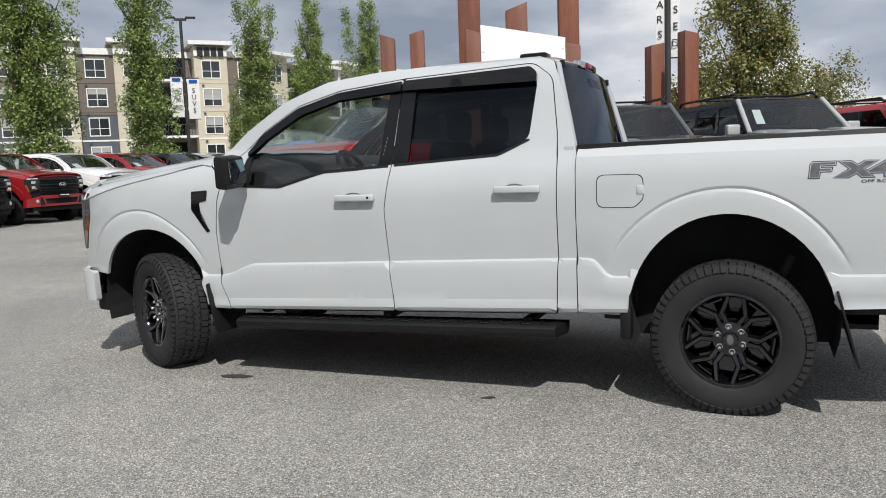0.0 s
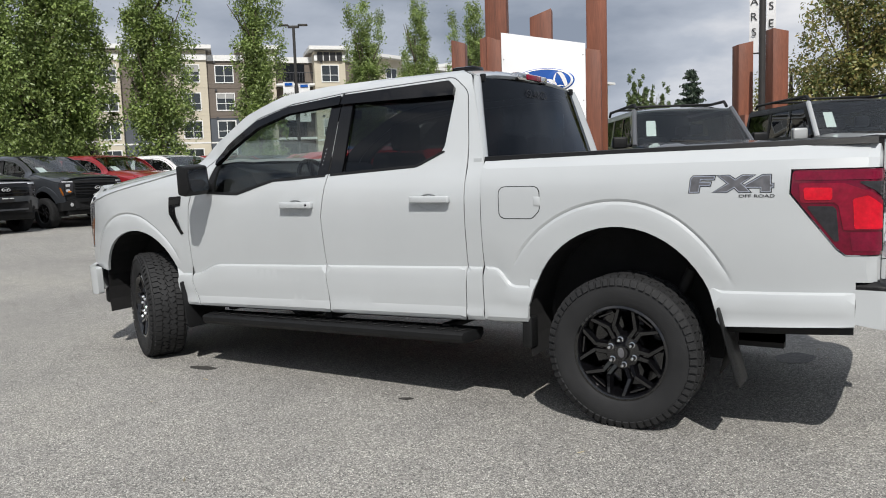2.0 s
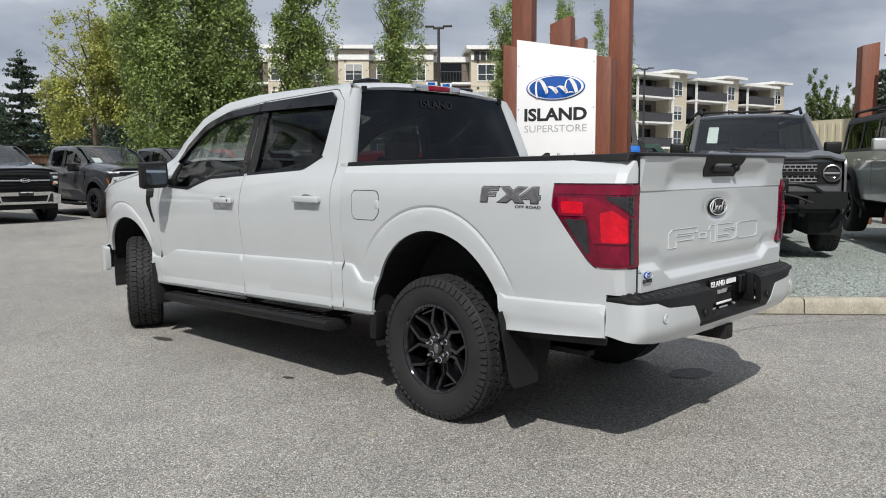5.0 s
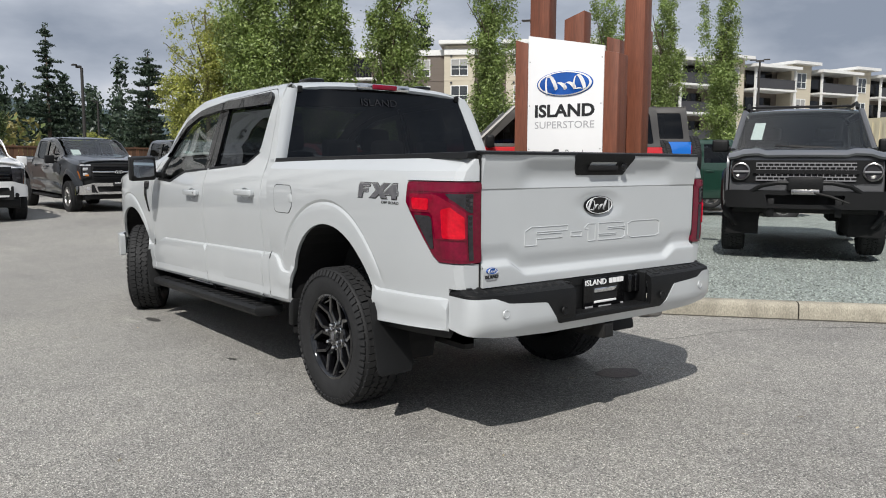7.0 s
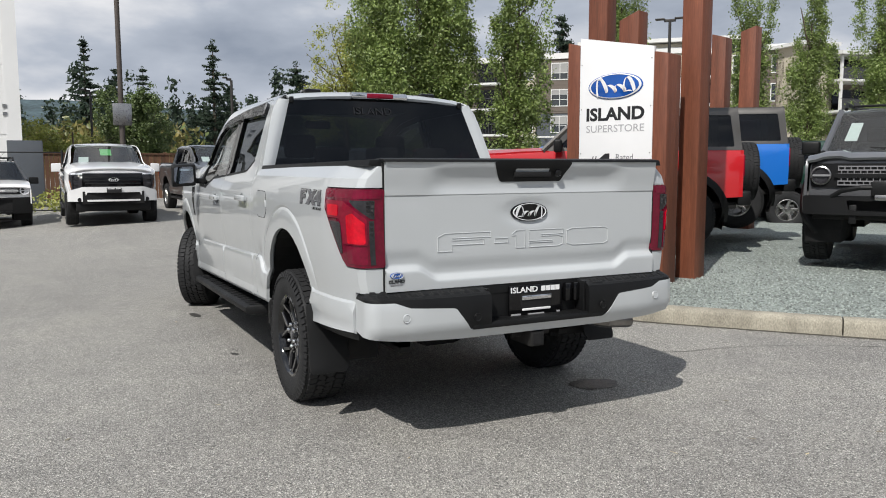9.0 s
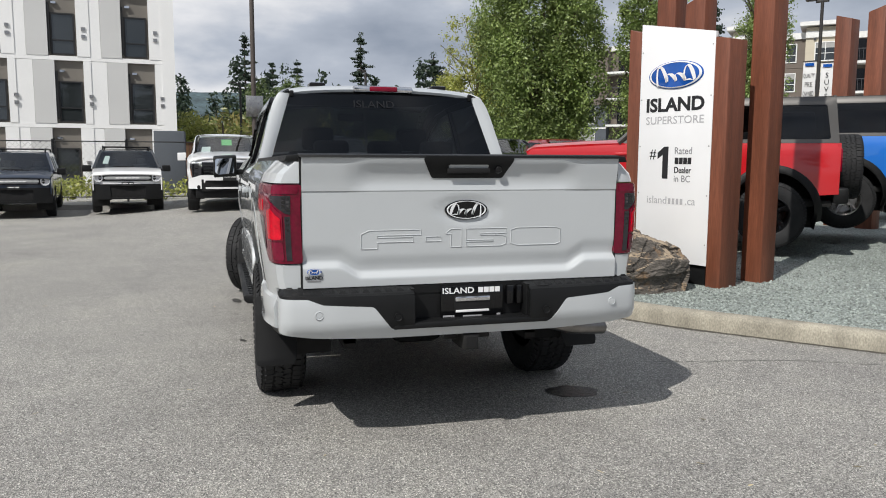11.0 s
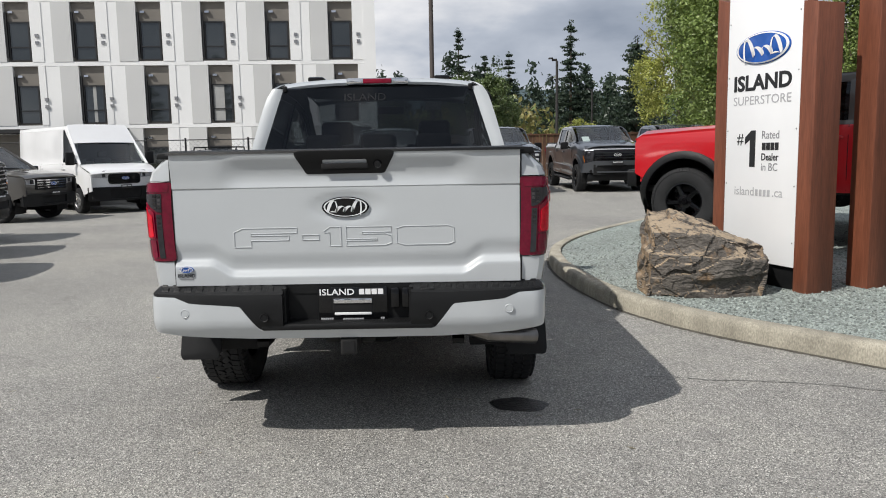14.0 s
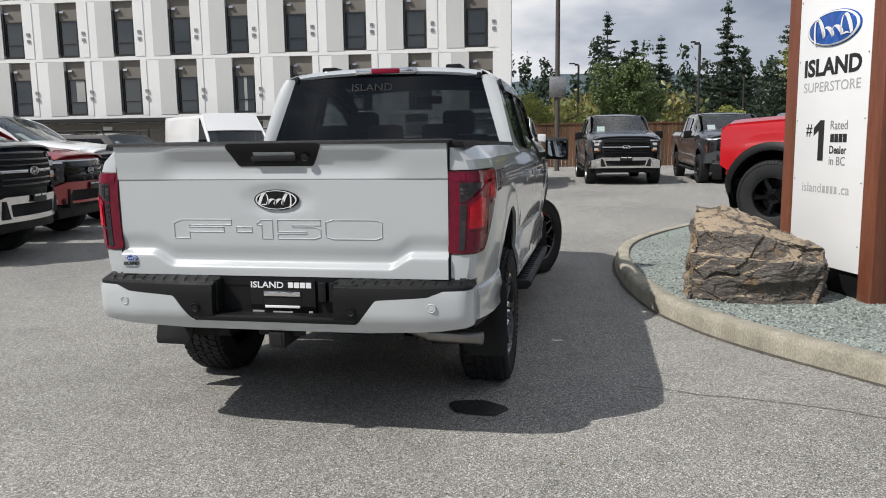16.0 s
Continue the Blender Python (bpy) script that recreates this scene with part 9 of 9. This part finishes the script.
CT = "upright street trees"
lab = "narrow upright street tree with dense green leaves"
c1 = column_tree("street_tree", lab, CT, 31, 11.4, 1.75, 720, 0.115, "leaf")
c1.matrix_basis = pose(25.5, -16.7, gz(20, -16))
c2 = column_tree("street_tree", lab, CT, 32, 11.2, 1.55, 640, 0.115, "leaf")
c2.matrix_basis = pose(25.2, -22.2, gz(20, -16))
copy_thing(c2, pose(26.7, -32.7, 0.1, 0, 0, 70) @ Matrix.Diagonal((1.05, 1.05, 1.0, 1)))
copy_thing(c1, pose(24.3, -34.4, 0.1, 0, 0, 130) @ Matrix.Diagonal((0.92, 0.92, 0.98, 1)))
copy_thing(c2, pose(21.5, -36.0, 0.1, 0, 0, 200) @ Matrix.Diagonal((0.95, 0.95, 0.97, 1)))
slim = column_tree("street_tree", "slender dark young street tree", CT, 35, 6.4, 0.75, 130, 0.11, "leaf")
slim.matrix_basis = pose(31.3, -36.3, 0.1)
big = round_tree("leafy_tree", "broad dense green tree beside the lot", "leafy trees", 41, 11.6, 2.9, 1300, 0.125, "leaf", 0.6, 1.3)
big.matrix_basis = pose(27.6, -12.7, 0.1)
big2 = column_tree("leafy_tree", "tall dense green tree beside the lot", "leafy trees", 44, 10.9, 2.3, 800, 0.125, "leaf", 0.5)
big2.matrix_basis = pose(27.7, -13.6, 0.1)
yg = round_tree("leafy_tree", "open yellow-green tree turning to autumn", "leafy trees", 42, 12.8, 3.5, 820, 0.15, "leaf_yellow", 2.6)
yg.matrix_basis = pose(46.0, -15.9, 0.1)
rt_ = column_tree("leafy_tree", "ragged broad tree with green and rust leaves", "leafy trees", 43, 6.9, 2.3, 560, 0.115, "leaf_rust", 1.1)
rt_.matrix_basis = pose(0.75, -23.6, 0.1)
rt2 = round_tree("leafy_tree", "small open tree with rust leaves", "leafy trees", 45, 5.0, 1.6, 200, 0.10, "leaf_rust", 1.2)
rt2.matrix_basis = pose(-1.9, -27.0, 0.1)
copy_thing(rt2, pose(2.6, -25.0, 0.1, 0, 0, 60))
gt = round_tree("leafy_tree", "round green tree behind the wooden fence", "leafy trees", 46, 9.0, 4.2, 620, 0.20, "leaf_dark", 1.0)
gt.matrix_basis = pose(72.0, -5.2, -0.5)
yb = round_tree("bush", "yellow-green bush behind the wooden fence", "bushes", 47, 4.4, 3.2, 260, 0.16, "leaf_yellow", 0.2)
yb.matrix_basis = pose(52.0, 0.9, 0)
copy_thing(yb, pose(60.0, -12.0, 0, 0, 0, 80) @ Matrix.Diagonal((0.8, 0.8, 0.8, 1)))

conifer((166.0, -4.6, 0), 26.9, 5.4, 51, "tall ragged fir with drooping dark branches", ragged=0.55, size=0.55)
conifer((136.8, -24.0, 0), 23.6, 4.6, 52, "tall ragged fir standing alone", ragged=0.6, size=0.55)
conifer((170.0, -10.5, 0), 21.5, 4.6, 53, "dark fir among others", size=0.55)
conifer((172.0, -16.0, 0), 22.5, 4.0, 54, "dark fir among others", size=0.55)
conifer((63.0, -17.4, 0), 10.6, 3.6, 55, "dark bushy conifer beside the leafy tree", size=0.36, ragged=0.5)
conifer((72.0, -52.0, 0), 19.0, 4.2, 56, "tall fir behind the apartment building", size=0.5)
conifer((60.0, -72.0, 0), 16.5, 3.0, 57, "fir showing above the roof", size=0.5)
spire = column_tree("far_tree", "distant narrow pointed green tree", "far trees", 61, 14.3, 1.5, 130, 0.30, "leaf_dark", 0.5)
spire.matrix_basis = pose(34.0, -106.0, 0)
for px_, py_, sc_ in ((32.8, -106.6, 0.94), (31.5, -107.2, 0.84), (30.2, -108.0, 0.86), (33.2, -108.5, 0.80)):
    copy_thing(spire, pose(px_, py_, 0, 0, 0, px_ * 90) @ Matrix.Diagonal((sc_, sc_, sc_, 1)))
conifer((27.0, -110.5, 0), 13.9, 3.6, 65, "distant pointed green tree", "far trees", 0.6, 0.2, 0.05)

# trees that stand behind the camera and show in the dark glass
for k, (px_, py_, hh) in enumerate(((-42, 9, 17), (-46, -4, 21), (-40, -16, 15), (-52, 24, 19), (-38, 34, 14), (-30, -38, 15))):
    conifer((px_, py_, 0), hh, 4.6, 80 + k, "tall dark conifer across the road", "conifers across the road", 0.55, 0.45)

# far woods and hill
rf = random.Random(77)
woods_c = []
for k in range(170):
    a = rf.uniform(-0.62, 0.10)
    d = rf.uniform(140, 230)
    x0, y0, hh = d * math.cos(a) - 5, d * math.sin(a), rf.uniform(9, 18)
    for _ in range(46):
        t = rf.random()
        rr = 3.4 * (1 - t) * math.sqrt(rf.random())
        b = rf.uniform(0, 6.28)
        woods_c.append((x0 + rr * math.cos(b), y0 + rr * math.sin(b), 0.5 + hh * t))
tagged(part_mesh("far_woods", leaves_mesh("far_woods", woods_c, (0.55, 0.55, 0.6), 9, 0.48, 9, 0.3), M["needle"], smooth=0), "dark belt of distant conifer woods", "woods", kind="stuff")
broad_c = []
for k in range(16):
    a = rf.uniform(-0.13, 0.03)
    d = rf.uniform(95, 130)
    x0, y0, hh, wr = d * math.cos(a) - 5, d * math.sin(a), rf.uniform(4.5, 8.0), rf.uniform(2.5, 4)
    for _ in range(70):
        dd = Vector((rf.gauss(0, 1), rf.gauss(0, 1), rf.gauss(0, 1))).normalized()
        broad_c.append((x0 + dd.x * wr, y0 + dd.y * wr, max(0.3, hh * 0.5 + dd.z * hh * 0.5)))
tagged(part_mesh("far_thicket", leaves_mesh("far_thicket", broad_c, (0.5, 0.5, 0.5), 6, 0.45, 10, 0.3), M["leaf_rust"], smooth=0), "distant broadleaf thicket of mixed green and brown", "woods", kind="stuff")
bm = bmesh.new()
prev = None
for k in range(140):
    a = -1.5 + 2.4 * k / 139
    top = 62 + 75 * math.exp(-((a + 0.05) / 0.22) ** 2) + 60 * math.exp(-((a + 0.55) / 0.2) ** 2) + 16 * noise.noise(Vector((a * 6, 0, 0))) + 5 * noise.noise(Vector((a * 40, 2, 0)))
    ring = [bm.verts.new((d * math.cos(a), d * math.sin(a), z)) for d, z in ((1300, -5), (1480, top * 0.45), (1700, top), (1900, top * 0.6))]
    if prev:
        for i in range(3):
            bm.faces.new((prev[i], ring[i], ring[i + 1], prev[i + 1]))
    prev = ring
tagged(part("far_hill", bm, mat("wooded_hill", (0.055, 0.085, 0.095), 1.0, vary=0.4, vscale=0.02, grain=0.4, gscale=0.12), smooth=50), "blue-green wooded hill on the skyline", "hill", kind="structure")

# ---------------------------------------------------------------- poles, banners, fences

M["pole"] = mat("dark_bronze_pole", (0.045, 0.042, 0.040), 0.5, 0.3, vary=0.15)
M["pole_wood"] = mat("pole_brown", (0.075, 0.062, 0.055), 0.7, vary=0.2, vscale=3)
M["banner"] = mat("banner_cloth", (0.70, 0.70, 0.70), 0.8, vary=0.08, vscale=2)
M["fence_wood"] = mat("fence_cedar", (0.125, 0.062, 0.034), 0.8, vary=0.3, vscale=2, rand=0.25, bump=0.3, bscale=20, stretch=(3, 3, 0.4))
M["link"] = mat("fence_steel", (0.10, 0.10, 0.10), 0.5, 0.5)


def lot_lamp(place, h, turn, label, heads=2, arm=0.75):
    th = thing("lot_lamp", label, "street lamp", "lot lamps", m=pose(*place, 0, 0, turn))
    bm = bmesh.new()
    tube(bm, [(0, 0, -0.1), (0, 0, h)], 0, 12, rs=[0.10, 0.075])
    part("pole", bm, M["pole"], th, "", 40)
    for s in ((1, -1) if heads == 2 else (1,)):
        bm = bmesh.new()
        box(bm, (min(s * 0.25, s * arm), -0.17, h + 0.10), (max(s * 0.25, s * arm), 0.17, h + 0.18), 0.03)
        box(bm, (min(0, s * 0.3), -0.04, h - 0.02), (max(0, s * 0.3), 0.04, h + 0.12), 0.01)
        part("lamp_head", bm, M["pole"], th, "flat dark lamp head")
    return th


def banner(parent, x, z0, z1, w, words, name="banner"):
    bm = bmesh.new()
    n = 14
    pts = [(x + (w if x > 0 else -w) * (0.02 + 0.96 * (i % 2)), 0.0, z0 + (z1 - z0) * (i // 2) / (n - 1)) for i in range(n * 2)]
    vs = [bm.verts.new((a, 0.03 * math.sin(c * 2.2), c)) for a, b, c in pts]
    for i in range(n - 1):
        bm.faces.new((vs[2 * i], vs[2 * i + 1], vs[2 * i + 3], vs[2 * i + 2]))
    g = bmesh.ops.extrude_face_region(bm, geom=bm.faces[:])
    bmesh.ops.translate(bm, vec=(0, 0.006, 0), verts=[v for v in g["geom"] if isinstance(v, bmesh.types.BMVert)])
    ban = part(name, bm, M["banner"], parent, "white cloth banner with dark letters", 40)
    cx = x + (w / 2 if x > 0 else -w / 2)
    for word, wz, wh, ww in words:
        me = lettering(word, wh, 0.004, ww)
        part_mesh("lettering", me, M["ink"], ban, "", 0, Matrix.Translation((cx, -0.045, wz)))
    bm = bmesh.new()
    prism(bm, [(cx - w * 0.33, z1 - 0.24), (cx + w * 0.33, z1 - 0.24), (cx + w * 0.33, z1 - 0.10), (cx - w * 0.33, z1 - 0.10)], -0.045, -0.041)
    part("emblem", bm, M["badge_blue"], ban)
    bm = bmesh.new()
    for z in (z0, z1):
        tube(bm, [(0, 0, z), (x + (w if x > 0 else -w), 0, z)], 0.02, 6)
    part("banner_arm", bm, M["pole"], ban, "", 40)
    return ban


l1 = lot_lamp((27.5, -27.4, 0.1), 8.95, 217, "tall dark lot lamp with two flat heads and cloth banners")
banner(l1, -0.10, 4.05, 6.15, 0.62, [("QUALITY", 5.42, 0.24, 0.52), ("PRE", 5.00, 0.24, 0.34), ("OWNED", 4.55, 0.24, 0.50)])
banner(l1, 0.10, 3.95, 6.05, 0.62, [("S", 5.42, 0.24, None), ("U", 5.08, 0.24, None), ("V", 4.74, 0.24, None), ("S", 4.40, 0.24, None)])
lot_lamp((30.4, -55.0, 0.1), 9.4, 212, "dark lot lamp with two flat heads far off")
b2 = thing("banner_pole", "dark pole with tall white cloth banners", "banner", m=pose(2.35, -17.6, 0.1, 0, 0, 196))
bm = bmesh.new()
tube(bm, [(0, 0, -0.1), (0, 0, 9.6)], 0, 12, rs=[0.09, 0.08])
part("pole", bm, M["pole"], b2, "", 40)
banner(b2, -0.09, 4.0, 6.35, 0.24, [(c, 5.75 - 0.40 * i, 0.20, None) for i, c in enumerate("CARS")])
banner(b2, 0.09, 3.9, 6.25, 0.24, [(c, 5.65 - 0.45 * i, 0.20, None) for i, c in enumerate("USED")])

tp = thing("utility_pole", "tall slim brown pole with a small grey sign", "pole", m=pose(26.16, -0.16, 0))
bm = bmesh.new()
tube(bm, [(0, 0, -0.1), (0, 0, 16.0)], 0, 12, rs=[0.10, 0.07])
part("pole", bm, M["pole_wood"], tp, "", 40)
bm = bmesh.new()
box(bm, (-0.15, -0.34, 2.93), (-0.12, 0.30, 3.72), 0.01)
part("sign_plate", bm, M["steel"], tp, "blank grey plate")
lot_lamp((55.65, -0.48, 0), 6.7, 90, "dark lamp post far behind the fence", 1, 0.7)
lot_lamp((41.9, -7.4, 0), 6.45, 90, "dark lamp post by the fence", 1, 0.5)
lot_lamp((67.3, -14.4, 0), 6.45, 90, "dark lamp post far off", 1, 0.5)

# cedar fence at the back of the lot
fence = thing("cedar_fence", "brown cedar board fence at the back of the lot", "fence")
fa_, fb_ = Vector((30.0, 2.6)), Vector((33.0, -26.0))
fd = (fb_ - fa_).normalized()
mf = Matrix.Translation((fa_.x, fa_.y, 0)) @ Matrix.Rotation(math.atan2(fd.y, fd.x), 4, "Z")
L_ = (fb_ - fa_).length
bm = bmesh.new()
box(bm, (-0.075, -0.012, 0.1), (0.075, 0.012, 1.95), 0.004, 1)
pm = mesh_of(bm, "board")
for i in range(int(L_ / 0.165)):
    part_mesh("board", pm, M["fence_wood"], fence, "", 0, mf @ Matrix.Translation((0.08 + 0.165 * i, 0, 0)))
bm = bmesh.new()
box(bm, (-0.06, 0.01, -0.2), (0.06, 0.13, 2.05), 0.006, 1)
pp = mesh_of(bm, "post")
for i in range(int(L_ / 2.4)):
    part_mesh("post", pp, M["fence_wood"], fence, "", 0, mf @ Matrix.Translation((2.4 * i, 0, 0)))
unit("rail", [((0, -0.05, 1.95), (L_, 0.09, 2.02))], M["fence_wood"], fence, mf)

# chain-link fence before the white block
cl = thing("chain_link_fence", "low chain-link fence with black posts", "fence")
for i in range(13):
    bm = bmesh.new()
    tube(bm, [(22.6, 1.9 + 2.2 * i, -0.1), (22.6, 1.9 + 2.2 * i, 1.95)], 0.035, 8)
    part("post", bm, M["frame_black"], cl, "", 40)
for z in (0.08, 1.88):
    bm = bmesh.new()
    tube(bm, [(22.6, 1.9, z), (22.6, 28.3, z)], 0.018, 6)
    part("rail", bm, M["frame_black"], cl, "", 40)
bm = bmesh.new()
for i in range(150):
    for s in (1, -1):
        y = 1.9 + 0.176 * i
        q = [(22.6, y, 0.08), (22.6, y + s * 1.8, 1.88)]
        if q[1][1] < 1.9 or q[1][1] > 28.3:
            continue
        a, b = Vector(q[0]), Vector(q[1])
        w = Vector((0, 0.0035, 0))
        bm.faces.new([bm.verts.new(p) for p in (a - w, a + w, b + w, b - w)])
part("wire_mesh", bm, M["link"], cl, "", 0)["kind"] = "stuff"
walk_ = tagged(unit("pavement", [((20.6, 1.0, -0.4), (22.2, 30, -0.06))], M["pavement"], None), "pale concrete strip before the fence", "pavement", kind="structure")
shrubs = []
rsb = random.Random(6)
for k in range(420):
    shrubs.append((rsb.uniform(23.0, 25.2), rsb.uniform(1.5, 30), rsb.uniform(0.1, 0.55)))
tagged(part_mesh("low_shrubs", leaves_mesh("low_shrubs", shrubs, (0.16, 0.25, 0.10), 22, 0.075, 6), M["leaf_yellow"], smooth=0), "low green and straw-coloured planting by the fence", "shrubs", kind="stuff")
unit_ = thing("utility_box", "tall dark green service cabinet by the fence", "cabinet")
unit("cabinet_body", [((27.4, 2.46, 0), (28.4, 3.6, 2.39))], M["siding_slate"], unit_, None, 0.02)
